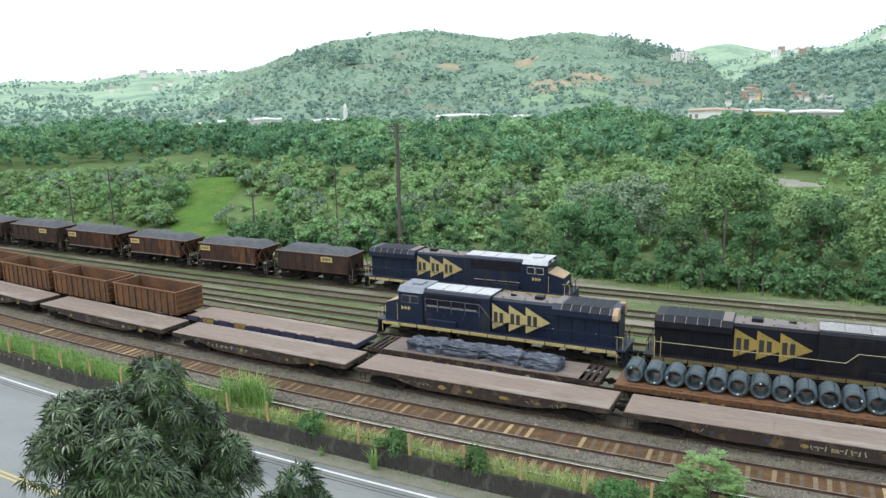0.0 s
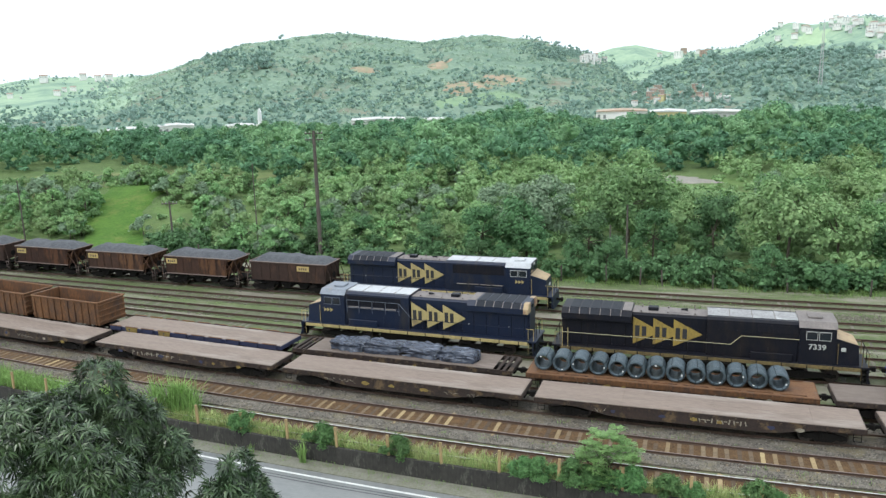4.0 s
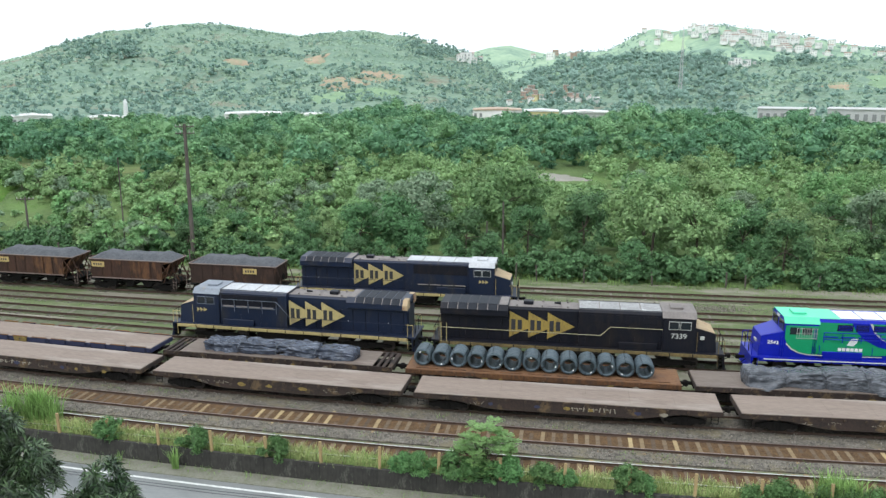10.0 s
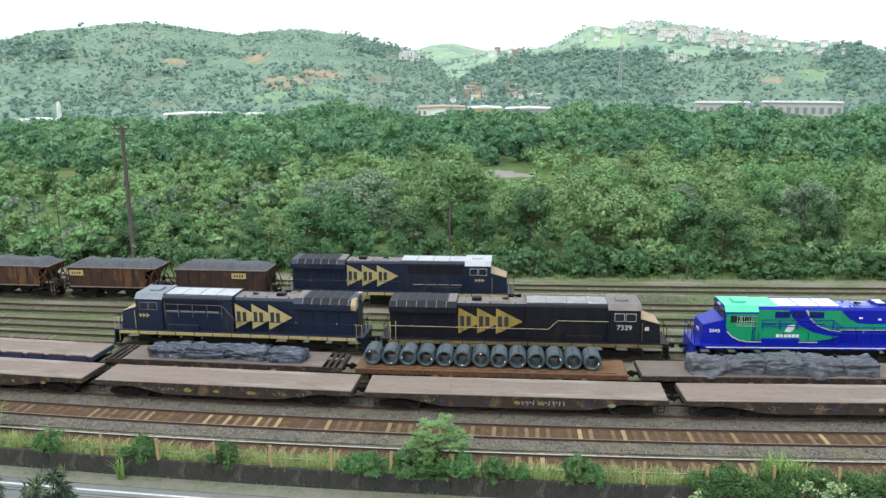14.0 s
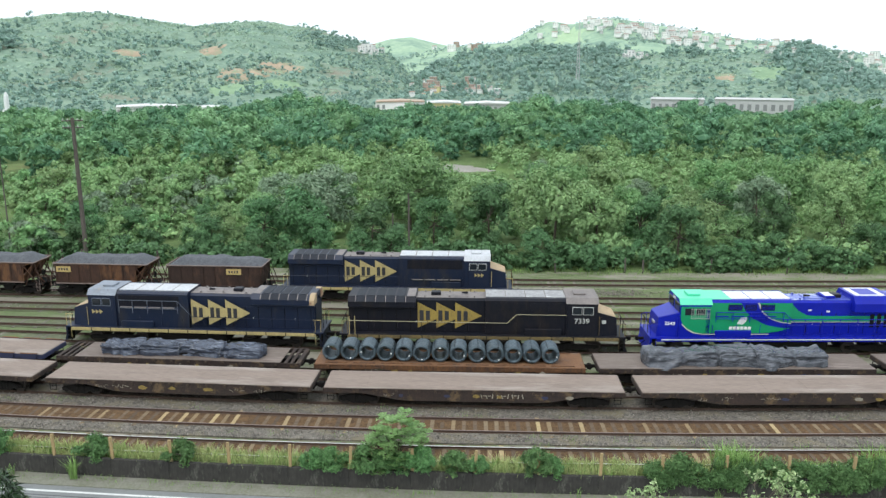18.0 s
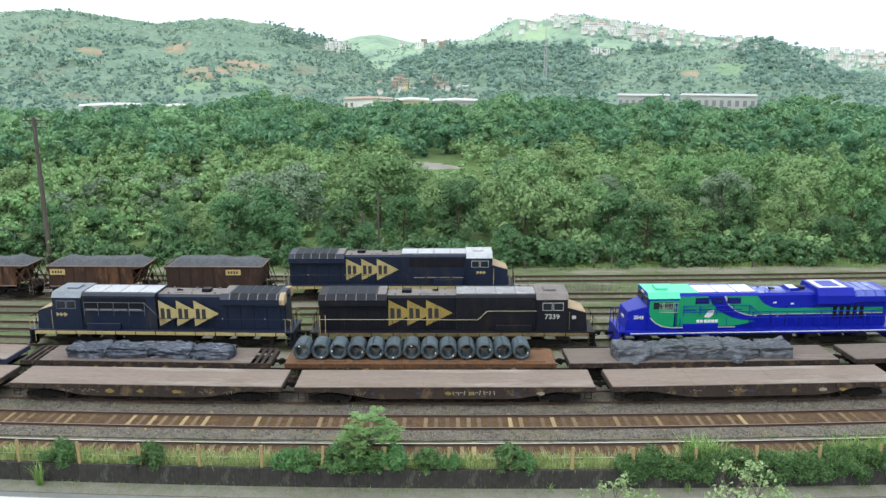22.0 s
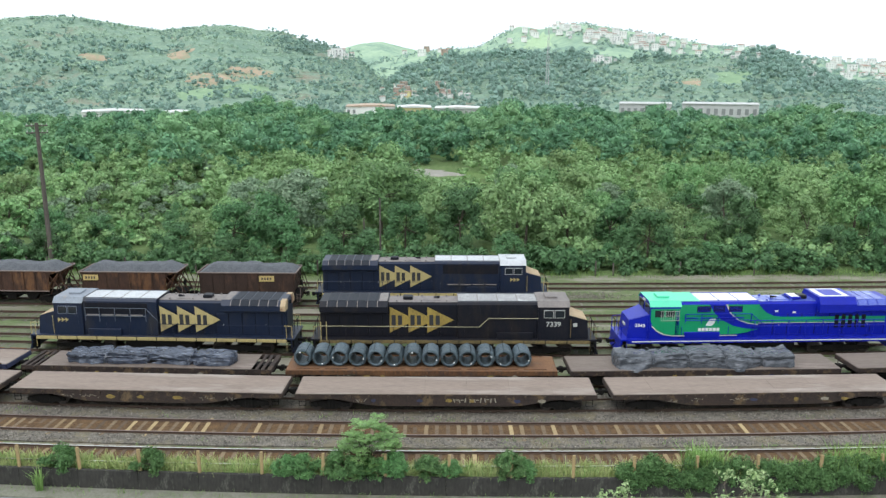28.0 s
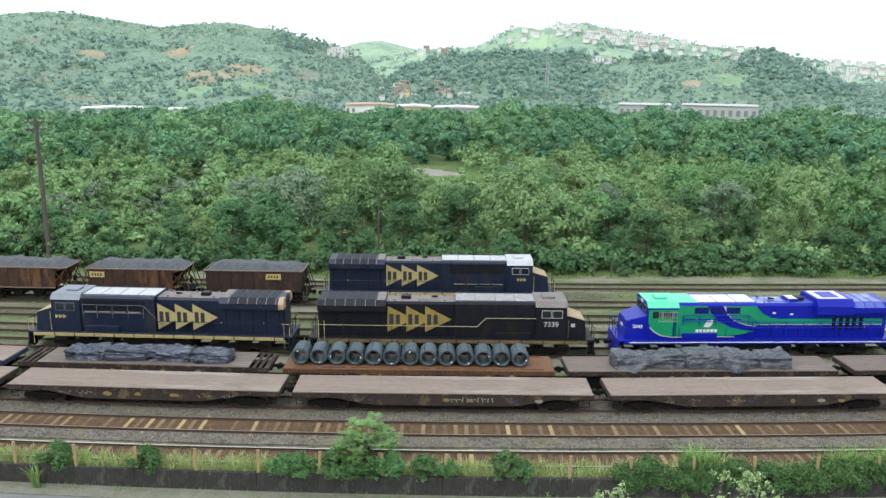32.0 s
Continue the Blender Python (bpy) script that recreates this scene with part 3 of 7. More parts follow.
def dome_lobes(n, rng, rx, rz, zc, low=-0.85):
    """Centres and sizes of the leafy lobes of a crown: over an uneven dome, a few inside."""
    u = rng.normal(size=(n, 3))
    u /= np.linalg.norm(u, axis=1, keepdims=True)
    u[:, 2] = np.where(u[:, 2] < low, -u[:, 2], u[:, 2])
    side = u[:, :1] * rng.uniform(-0.25, 0.25) + u[:, 1:2] * rng.uniform(-0.25, 0.25)
    rad = rng.uniform(0.5, 0.86, (n, 1)) * (1 + side)
    return u * rad * [rx, rx, rz] + [0, 0, zc], rng.uniform(0.17, 0.36, n) * rx


def lobe_leaves(ctr, size, n_leaf, flat, rng, stray=0.1):
    """Places and facings of the leaves on the outsides of the lobes, with a few stray twigs."""
    pick = rng.choice(len(ctr), n_leaf, p=size ** 2 / np.sum(size ** 2))
    d = rng.normal(size=(n_leaf, 3))
    d /= np.linalg.norm(d, axis=1, keepdims=True)
    d[:, 2] = np.where(d[:, 2] < -0.25, -d[:, 2], d[:, 2])
    shell = np.where(rng.uniform(size=n_leaf) < stray, rng.uniform(1.1, 1.5, n_leaf), rng.uniform(0.72, 1.12, n_leaf))[:, None]
    p = ctr[pick] + d * size[pick][:, None] * shell * [1, 1, flat]
    nrm = d + rng.normal(size=d.shape) * 0.45 + [0, 0, 0.35]
    return p, nrm / np.linalg.norm(nrm, axis=1, keepdims=True)


def crown_data(name, seed, rx, rz, zc, n_blob, n_leaf, ln, wd, material, flat=0.85, core=0.62, stray=0.1):
    """A crown of leaf clumps: lobes spread over an uneven dome, leaves on their outsides."""
    rng = np.random.RandomState(seed)
    ctr, size = dome_lobes(n_blob, rng, rx, rz, zc)
    p, nrm = lobe_leaves(ctr, size, n_leaf, flat, rng, stray)
    v, f = leaf_tris(p, nrm, ln, wd, rng)
    cv, cf = lobe_cores(ctr, size * core, flat, rng)
    return raw_mesh(name, np.concatenate([v, cv]), np.concatenate([f, cf + len(v)]), material), ctr, size


def trunk_data(name, ctr, h, r, seed, limbs=6):
    rng = random.Random(seed)
    g = Geo()
    fork = Vector((rng.uniform(-0.2, 0.2), rng.uniform(-0.2, 0.2), h * 0.45))
    g.tube((0, 0, -0.6), fork, r, 7, r * 0.7)
    order = list(range(len(ctr)))
    rng.shuffle(order)
    for k in order[:limbs]:
        e = Vector([float(q) for q in ctr[k]])
        mid = fork.lerp(e, 0.5) + Vector((rng.uniform(-0.3, 0.3), rng.uniform(-0.3, 0.3), 0.2))
        g.tube(fork, mid, r * 0.5, 6, r * 0.35)
        g.tube(mid, e, r * 0.35, 5, r * 0.1)
    return g.data(name, M_BARK)


def tree_proto(seed, h, width, material, n_leaf=1500, ln=0.5, wd=0.28, n_blob=26, core=0.6, stray=0.1):
    cr, ctr, size = crown_data("crown", seed, width * 0.5 * 0.88, h * 0.5, h * 0.47, n_blob, n_leaf, ln, wd, material, core=core, stray=stray)
    return trunk_data("trunk", ctr, h, 0.035 * h * 0.6, seed), cr


def plant(protos, x, y, sc, rng, name, label, category, group, z=None, squash=1.0):
    tr, cr = protos
    root = thing(name, label, category, group)
    z = float(ground_z(x, y)) if z is None else z
    root.matrix_world = Matrix.LocRotScale((x, y, z), Euler((0, 0, rng.uniform(0, 6.28))), (sc, sc, sc * squash))
    for nm, me in (("trunk", tr), ("crown", cr)):
        ob = new(nm, me)
        ob.parent = root
    return root


NEAR_MATS = (M_LEAF, M_LEAF_LIGHT, M_LEAF, M_LEAF_GREY, M_LEAF, M_LEAF_LIGHT, M_LEAF_DEEP)
NEAR_PROTO = [tree_proto(10 + k, 8.0, 9.5, m, 4000, 0.315, 0.255, 26) for k, m in enumerate(NEAR_MATS)]
DEEP_PROTO = [tree_proto(110 + k, 8.0, 9.0, m, 4000, 0.315, 0.255, 26) for k, m in enumerate((M_LEAF_DEEP, M_LEAF, M_LEAF_DEEP, M_LEAF_LIGHT))]
SHRUB_PROTO = [tree_proto(40 + k, 3.4, 5.0, m, 950, 0.32, 0.26, 11) for k, m in enumerate((M_LEAF, M_LEAF_LIGHT, M_LEAF_LIGHT, M_LEAF_GREY, M_LEAF))]


def az_r(x, y):
    return math.degrees(math.atan2(x, y)), math.hypot(x, y)


def in_bank(x, y, margin=0.0):
    """The open grass bank on the meadow, and what would stand before it."""
    az, r = az_r(x, y)
    return -42.4 - margin + 0.5 * math.sin(r * 0.3) < az < -38.5 + margin + 0.6 * math.sin(r * 0.21) and 98 < r < 148


def open_cap(x, y):
    """How tall growth may be in front of the open meadow and the pond, which are seen over it."""
    az, r = az_r(x, y)
    if az < -29:
        return 20.8 - r * float(np.interp(az, [-56, -44, -38, -33, -29], [0.094, 0.10, 0.106, 0.122, 0.135]))
    if -3.6 < az < 1.8 and r > 108:
        return 20.7 - r * 0.1352
    return 99.0


def near_woods():
    rng = random.Random(12)
    # front rows of the belt behind the yard
    for row, (dy, h0, h1, gap) in enumerate(((7.4, 3.0, 5.4, 4.2), (13, 5.2, 8.2, 5.4), (21, 6.8, 9.8, 6.8), (31, 6.2, 9.4, 7.4), (42, 4.5, 7.0, 8.0), (55, 3.5, 6.0, 8.5))):
        x = -46.0 + row * 1.5
        while x < 80:
            y = ty("i", dy)(x) + rng.uniform(-2.4, 2.4)
            h = rng.uniform(h0 * 0.75, h1 * 1.12) * (1 + 0.16 * math.sin(x * 0.13 + row))
            if x < -30:
                h *= 0.72
            if x < -24 and row > 0:
                h *= 0.72
            h = min(h, open_cap(x, y))
            if (row > 3 and x < -32) or h < 1.6:
                x += gap
                continue
            plant(rng.choice(DEEP_PROTO[::2] if row == 0 else DEEP_PROTO if row == 1 and rng.random() < 0.75 else NEAR_PROTO), x, y, h / 8.0, rng, "broadleaf_tree", "leafy green broadleaf tree in the belt behind the tracks", "tree", "trees of the belt behind the yard", squash=rng.uniform(0.9, 1.15))
            x += gap * rng.uniform(0.75, 1.55)
    # shrubs at the edge of the belt and on the meadow
    for k in range(470):
        x = rng.uniform(-150, -38)
        y = ty("i", rng.uniform(5.5, 80))(x)
        h = min(rng.uniform(2.0, 4.7), open_cap(x, y))
        if in_bank(x, y) or h < 1.0:
            continue
        plant(rng.choice(SHRUB_PROTO), x, y, h / 3.4, rng, "shrub", "light green leafy shrub on the meadow", "shrub", "shrubs of the meadow")


def blob_cloud(name, spots, material, label, leaf=0.9, n_leaf=70, lobes=7, core=0.62, low=-0.85):
    """Many far trees joined: each a dome of lobes of leaf clumps."""
    rng = np.random.RandomState(77)
    vs, fs, base = [], [], 0
    for x, y, z, h, w in spots:
        ctr, size = dome_lobes(lobes, rng, w * 0.5, h * 0.5, h * 0.5, low)
        ctr = ctr + [x, y, z]
        p, nrm = lobe_leaves(ctr, size, n_leaf, 0.9, rng)
        v, f = leaf_tris(p, nrm, leaf, leaf * 0.8, rng)
        cv, cf = lobe_cores(ctr, size * core, 0.9, rng)
        v, f = np.concatenate([v, cv]), np.concatenate([f, cf + len(v)])
        vs.append(v)
        fs.append(f + base)
        base += len(v)
    ob = new(name, raw_mesh(name, np.concatenate(vs), np.concatenate(fs), material))
    return tagged(ob, label, "woods", kind="stuff")


def wood_edge(az):
    """How far away the woods across the valley begin."""
    return float(np.interp(az, [-56, -46, -38, -36, -31, -29, -20, -4, 2, 36], [212, 218, 222, 182, 166, 154, 150, 168, 168, 150]))


def far_woods():
    rng = random.Random(31)
    spots, light = [], []
    tries = 0
    while len(spots) + len(light) < 930 and tries < 30000:
        tries += 1
        az = rng.uniform(-56, 36)
        r = math.sqrt(rng.uniform(145 ** 2, 338 ** 2))
        if r < wood_edge(az):
            continue
        low = 3.1 + 0.2 * math.sin(az * 0.7) - (0.6 if az < -42 else 0) - (0.3 if 4 < az < 11.8 or az > 22 else 0)
        for a, w, up in ((-13.3, 2.4, 0.95), (10.3, 0.7, 0.5), (3.6, 1.5, 0.5), (-9.0, 0.8, 0.4), (15.6, 0.7, 0.45), (24, 2, 0.3)):   # taller groups
            low -= up * math.exp(-((az - a) / w) ** 2)
        cap = 20.5 - r * math.tan(radians(low))
        h = min(rng.uniform(6.0, 14.0), (cap + 0.8) * rng.uniform(0.55, 1.1))
        if h < 2.2:
            continue
        x, y = r * math.sin(radians(az)), r * math.cos(radians(az))
        wd = max(h, 5.0) * rng.uniform(0.85, 1.3)
        # crowns keep their distance
        if any((x - a) ** 2 + (y - b) ** 2 < (0.27 * (wd + e)) ** 2 for a, b, c, d, e in spots + light):
            continue
        (light if rng.random() < 0.4 else spots).append((x, y, float(ground_z(x, y)), h, wd))
    blob_cloud("far_woods", spots, M_LEAF_DARK, "dense dark green woods across the valley floor", 0.66, 560, 10)
    blob_cloud("far_woods", light, M_LEAF_WOOD, "lighter green trees among the woods across the valley", 0.66, 560, 10)
    spots = []
    for k in range(520):   # lower growth between and in front of the trees
        az = rng.uniform(-56, 36)
        r = rng.uniform(wood_edge(az), 338)
        x, y = r * math.sin(radians(az)), r * math.cos(radians(az))
        h = rng.uniform(2.0, 4.8)
        spots.append((x, y, float(ground_z(x, y)) - 0.6, h, h * rng.uniform(1.2, 2.0)))
    blob_cloud("wood_scrub", spots, M_LEAF_DARK, "dark green scrub between the far trees", 0.7, 130, 5)
    near, far, tall = [], [], []
    rs = np.random.RandomState(8)
    n = 40000
    az, r = rs.uniform(-56, 36, n), np.sqrt(rs.uniform(350 ** 2, 1500 ** 2, n))
    x, y = r * np.sin(np.radians(az)), r * np.cos(np.radians(az))
    who, up = hill_at(x, y)
    d = wavy(x, y, 130, 11, 4)
    # how wooded each hill is: dense at the foot and in the folds, bare on the tops and on the scars
    want = np.where(who < 0, np.where(az < -40, 0.5, 0.8), 0.5 + 1.5 * d - np.where(az < -36, 0.55, 0))
    want = np.where((who == 3) & (az > 4.9) & (az < 8.2) & (up > 0.5), 0.06, want)
    a_hill = 1.55 - 1.45 * up + 1.5 * d + np.where((az > -12) & (up > 0.6), 0.5, 0) - np.where(az < -36, 0.5, 0)
    want = np.where(who == 0, np.where((az > -17.6) & (az < -12.6) & (up > 0.42) & (up < 0.75), 0.12, a_hill), want)
    want = np.where(who == 4, 1.25 - 0.3 * up + 1.0 * d - np.where((az > 12.5) & (az < 20.5) & (up > 0.3), 0.75, 0), want)
    keep = (rs.uniform(size=n) < want) & ((r < 1080) | (rs.uniform(size=n) > 0.55))
    h = rs.uniform(2.2, 6.5, n) * np.where((who == 0) & (up > 0.75) & (az < -12), 0.6, np.where((who == 4) & ((az < 11) | (az > 20.5)), 1.6, 1.0))
    z, w = ground_z(x, y) - 0.8, h * rs.uniform(1.1, 2.0, n)
    for k in np.nonzero(keep)[0][:11500]:
        (far if 1 <= who[k] <= 3 else near).append((x[k], y[k], z[k], h[k], w[k]))
    # low bushes and tall grass over all the slopes
    pick = np.nonzero((who == 0) | (who == 4))[0][:15000]
    tx, ty_ = x[pick] + rs.uniform(-9, 9, len(pick)), y[pick] + rs.uniform(-9, 9, len(pick))
    q = np.stack([tx, ty_, ground_z(tx, ty_)], -1)
    c = np.repeat(q, 9, 0) + rs.normal(size=(len(q) * 9, 3)) * [1.3, 1.3, 0.35] + [0, 0, 0.5]
    nrm = rs.normal(size=c.shape) * 0.5 + [0, -0.3, 0.9]
    nrm /= np.linalg.norm(nrm, axis=1, keepdims=True)
    v, f = leaf_tris(c, nrm, 1.5, 1.2, rs)
    tagged(new("hill_scrub", raw_mesh("hill_scrub", v, f, M_HILL_SCRUB)), "low scrub and tall grass on the hill slopes, pale green with painted haze", "scrub", kind="stuff")
    # single large trees and groves that stand out on the skylines
    for n, a0, a1, e0, e1, h0, h1 in ((1, -28.8, -28.7, 2.3, 2.4, 11, 12), (26, -34.0, -29.5, 0.6, 1.6, 9, 14), (34, -11.8, -5.6, 0.7, 1.7, 6, 9), (10, 13.0, 16.0, 0.2, 0.4, 9, 13), (16, 20.0, 24.5, -0.3, 0.7, 10, 15), (14, 5.0, 9.5, -1.6, 0.3, 8, 13), (14, 24.0, 27.0, -1.6, -0.8, 9, 13)):
        for k in range(n):
            az = rs.uniform(a0, a1)
            hit = ground_at_el(az, rs.uniform(e0, e1))
            if hit:
                h = rs.uniform(h0, h1)
                tall.append((hit[0], hit[1], hit[2] - 2.5, h, h * rs.uniform(0.9, 1.3)))
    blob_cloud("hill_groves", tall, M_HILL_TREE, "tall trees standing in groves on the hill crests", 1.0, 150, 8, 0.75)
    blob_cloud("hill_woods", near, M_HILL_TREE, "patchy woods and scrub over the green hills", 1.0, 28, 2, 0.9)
    blob_cloud("far_hill_woods", far, M_HILL_FAR, "pale scattered woods on the far hills, haze painted into the leaves", 1.5, 22, 2, 0.9)


def ground_at_el(az, el, r0=430, r1=2050):
    """The place on a bearing where the ground first shows at that height angle."""
    r = np.arange(r0, r1, 6.0)
    x, y = r * math.sin(radians(az)), r * math.cos(radians(az))
    z = ground_z(x, y)
    k = np.nonzero(z - 20.5 >= r * math.tan(radians(el)))[0]
    return (float(x[k[0]]), float(y[k[0]]), float(z[k[0]]), float(r[k[0]])) if len(k) else None


near_woods()
far_woods()


def low_scrub():
    """Low scrub at the wood's foot and in the clearing behind it."""
    rng = random.Random(51)
    edge, back, under = [], [], []
    for k in range(330):
        x = rng.uniform(-66, 95)
        h = rng.uniform(1.0, 3.0)
        edge.append((x, ty("i", rng.uniform(4.8, 8.2))(x), -0.5, h, h * rng.uniform(1.2, 1.8)))
    for k in range(900):
        az, r = rng.uniform(-29, 36), rng.uniform(118, 200)
        x, y = r * math.sin(radians(az)), r * math.cos(radians(az))
        h = min(rng.uniform(1.8, 5.0), open_cap(x, y))
        if h < 0.5 or (-3.0 < az < 1.2 and 147 < r < 166):
            continue
        back.append((x, y, float(ground_z(x, y)) - 0.3, h, max(h, 1.4) * rng.uniform(1.2, 2.0)))
    for k in range(300):
        x = rng.uniform(-66, 78)
        y = ty("i", rng.uniform(6.0, 60))(x)
        h = min(rng.uniform(1.4, 3.6), open_cap(x, y))
        if h < 0.7 or in_bank(x, y):
            continue
        under.append((x, y, -0.6, h, h * rng.uniform(1.2, 2.0)))
    for k in range(300):
        az = rng.uniform(-56, -28)
        r = rng.uniform(120, wood_edge(az))
        x, y = r * math.sin(radians(az)), r * math.cos(radians(az))
        h = min(rng.uniform(0.6, 2.4), max(open_cap(x, y), 0.4))
        if in_bank(x, y) or (h < 0.8 and k % 3):
            continue
        back.append((x, y, float(ground_z(x, y)) - 0.2, h, h * rng.uniform(1.5, 3.0)))
    blob_cloud("undergrowth", under, M_LEAF_LIGHT, "light green undergrowth between the trees of the belt", 0.4, 170, 7)
    blob_cloud("edge_scrub", edge, M_LEAF_DEEP, "low green scrub along the foot of the wood", 0.34, 220, 8)
    blob_cloud("clearing_scrub", back, M_LEAF_LIGHT, "light green scrub in the clearing behind the wood", 0.5, 110, 5)


low_scrub()


# ---------------------------------------------------------------- rolling stock: materials
M_DECK = mat("worn_steel_deck", (0.266, 0.206, 0.169), (0.181, 0.136, 0.111), rough=0.7, spec=0.35, scale=0.5, fine=7, bump=0.15, c3=(0.311, 0.262, 0.226), c3_amt=0.35, c3_scale=0.35, stretch=(0.3, 1.8, 1))
M_DECK2 = mat("dark_worn_deck", (0.192, 0.153, 0.128), (0.124, 0.096, 0.0814), rough=0.75, spec=0.35, scale=0.5, fine=7, bump=0.15, c3=(0.254, 0.203, 0.175), c3_amt=0.3, c3_scale=0.4, stretch=(0.3, 1.8, 1))
M_SIDE = mat("dirty_rust_brown_steel", (0.05, 0.03, 0.023), (0.02, 0.0145, 0.0125), rough=0.85, scale=1.0, fine=9, bump=0.3, c3=(0.13, 0.085, 0.045), c3_amt=0.3, c3_scale=1.2)
# running gear grime, taken darker to carry the shade under the vehicles
M_UNDER = mat("grimy_shaded_running_gear", (0.0132, 0.0114, 0.0102), (0.0078, 0.0072, 0.0066), rough=0.9, metal=0.0, spec=0.15, scale=3, fine=12)
M_WHEEL = mat("wheel_steel", (0.07, 0.055, 0.047), (0.04, 0.033, 0.03), rough=0.6, metal=0.5, scale=4, fine=15)
M_RUST = mat("orange_rust_steel", (0.175, 0.079, 0.031), (0.08, 0.038, 0.019), rough=0.9, scale=1.1, fine=9, bump=0.3, c3=(0.07, 0.04, 0.028), c3_amt=0.35, c3_scale=0.9, stretch=(1, 1, 0.4))
M_RUSTDECK = mat("orange_rust_deck", (0.20, 0.10, 0.046), (0.125, 0.06, 0.03), rough=0.9, scale=1.1, fine=9, bump=0.3, c3=(0.12, 0.08, 0.06), c3_amt=0.35, c3_scale=0.9)
M_HOPPER = mat("dark_brown_hopper_steel", (0.047, 0.027, 0.021), (0.03, 0.019, 0.016), rough=0.85, spec=0.25, scale=1.3, fine=9, bump=0.3, c3=(0.08, 0.042, 0.028), c3_amt=0.3, c3_scale=0.9, stretch=(1, 1, 0.35), objr=0.25)
M_HOPPER_RUST = mat("rusty_hopper_steel", (0.06, 0.03, 0.021), (0.032, 0.019, 0.015), rough=0.85, spec=0.25, scale=1.3, fine=9, bump=0.3, c3=(0.12, 0.056, 0.028), c3_amt=0.42, c3_scale=0.8, stretch=(1, 1, 0.25), objr=0.3)
M_RIM = mat("worn_rim", (0.22, 0.17, 0.15), (0.13, 0.09, 0.075), rough=0.8, scale=2, fine=12)
M_COAL = mat("grey_black_ore", (0.11, 0.115, 0.125), (0.055, 0.058, 0.066), rough=0.9, scale=2.5, fine=12, bump=0.7)
M_PLACARD = mat("ochre_placard", (0.55, 0.40, 0.15), (0.42, 0.30, 0.12), rough=0.7, scale=3, fine=20)
M_INK = mat("dark_lettering", (0.02, 0.02, 0.025), (0.03, 0.03, 0.03), rough=0.6)
M_NAVY = mat("dusty_navy_paint", (0.0075, 0.0145, 0.038), (0.0135, 0.019, 0.038), rough=0.42, scale=0.9, fine=7, bump=0.05, c3=(0.03, 0.03, 0.036), c3_amt=0.3, c3_scale=0.6, stretch=(1, 1, 0.3), spec=0.3)
M_SOOT = mat("sooty_blue_black_paint", (0.008, 0.0095, 0.016), (0.015, 0.014, 0.018), rough=0.45, scale=0.9, fine=7, bump=0.05, c3=(0.022, 0.019, 0.019), c3_amt=0.3, c3_scale=0.6, stretch=(1, 1, 0.3), spec=0.15)
M_GOLD = mat("faded_yellow_paint", (0.46, 0.36, 0.15), (0.34, 0.27, 0.12), rough=0.6, scale=1.5, fine=10, c3=(0.25, 0.19, 0.10), c3_amt=0.2, c3_scale=1.2, stretch=(1, 1, 0.4))
M_GOLD_DULL = mat("grimy_yellow_paint", (0.36, 0.25, 0.05), (0.22, 0.15, 0.04), rough=0.65, scale=1.5, fine=10, c3=(0.12, 0.09, 0.05), c3_amt=0.3, c3_scale=1.2, stretch=(1, 1, 0.4))
M_GOLD_GRIME = mat("soot_covered_yellow", (0.20, 0.14, 0.05), (0.08, 0.06, 0.03), rough=0.7, scale=1.2, fine=8)
M_ROOFDUST = mat("dusty_roof", (0.23, 0.20, 0.185), (0.15, 0.13, 0.125), rough=0.75, scale=0.8, fine=9, c3=(0.09, 0.085, 0.09), c3_amt=0.2)
M_SILVER = mat("silver_grey_roof", (0.54, 0.55, 0.57), (0.38, 0.385, 0.40), rough=0.55, spec=0.3, scale=0.7, fine=8, c3=(0.3, 0.28, 0.27), c3_amt=0.25, c3_scale=0.9)
M_SILVER_DULL = mat("sooty_silver_roof", (0.36, 0.36, 0.36), (0.2, 0.19, 0.19), rough=0.6, spec=0.3, scale=0.9, fine=8, c3=(0.5, 0.5, 0.5), c3_amt=0.2, c3_scale=0.8)
M_CABROOF = mat("blue_grey_cab_roof", (0.25, 0.275, 0.315), (0.17, 0.185, 0.215), rough=0.6, spec=0.3, scale=0.9, fine=8, c3=(0.28, 0.25, 0.22), c3_amt=0.3, c3_scale=0.9)
M_GRILLE = mat("radiator_grille", (0.022, 0.025, 0.034), (0.012, 0.014, 0.02), rough=0.6, spec=0.2, scale=3, fine=20)
M_DULLRAIL = mat("dull_grey_rail_paint", (0.16, 0.18, 0.22), (0.10, 0.115, 0.15), rough=0.6)
M_TAN = mat("tan_weathered_paint", (0.45, 0.33, 0.19), (0.33, 0.24, 0.15), rough=0.7, scale=1.4, fine=10, c3=(0.25, 0.12, 0.07), c3_amt=0.3, c3_scale=0.9)
M_PALE_RAIL = mat("pale_yellow_rail", (0.46, 0.41, 0.25), (0.33, 0.29, 0.18), rough=0.6)
M_GREY = mat("pale_grey_paint", (0.5, 0.5, 0.47), (0.4, 0.4, 0.38), rough=0.6)
M_WHITE = mat("white_paint", (0.78, 0.78, 0.77), (0.66, 0.66, 0.66), rough=0.5, scale=2, fine=12)
M_BLUE = mat("bright_blue_paint", (0.007, 0.016, 0.36), (0.006, 0.013, 0.29), rough=0.3, spec=0.25, scale=0.9, fine=8, bump=0.02)
# lighter blue with pale blotches: the sky's reflection is painted into the roof
M_BLUE_ROOF = mat("glossy_blue_roof_sky_tint", (0.05, 0.08, 0.40), (0.09, 0.12, 0.44), rough=0.2, spec=0.6, scale=0.9, fine=8, bump=0.02, c3=(0.3, 0.36, 0.6), c3_amt=0.3, c3_scale=0.8)
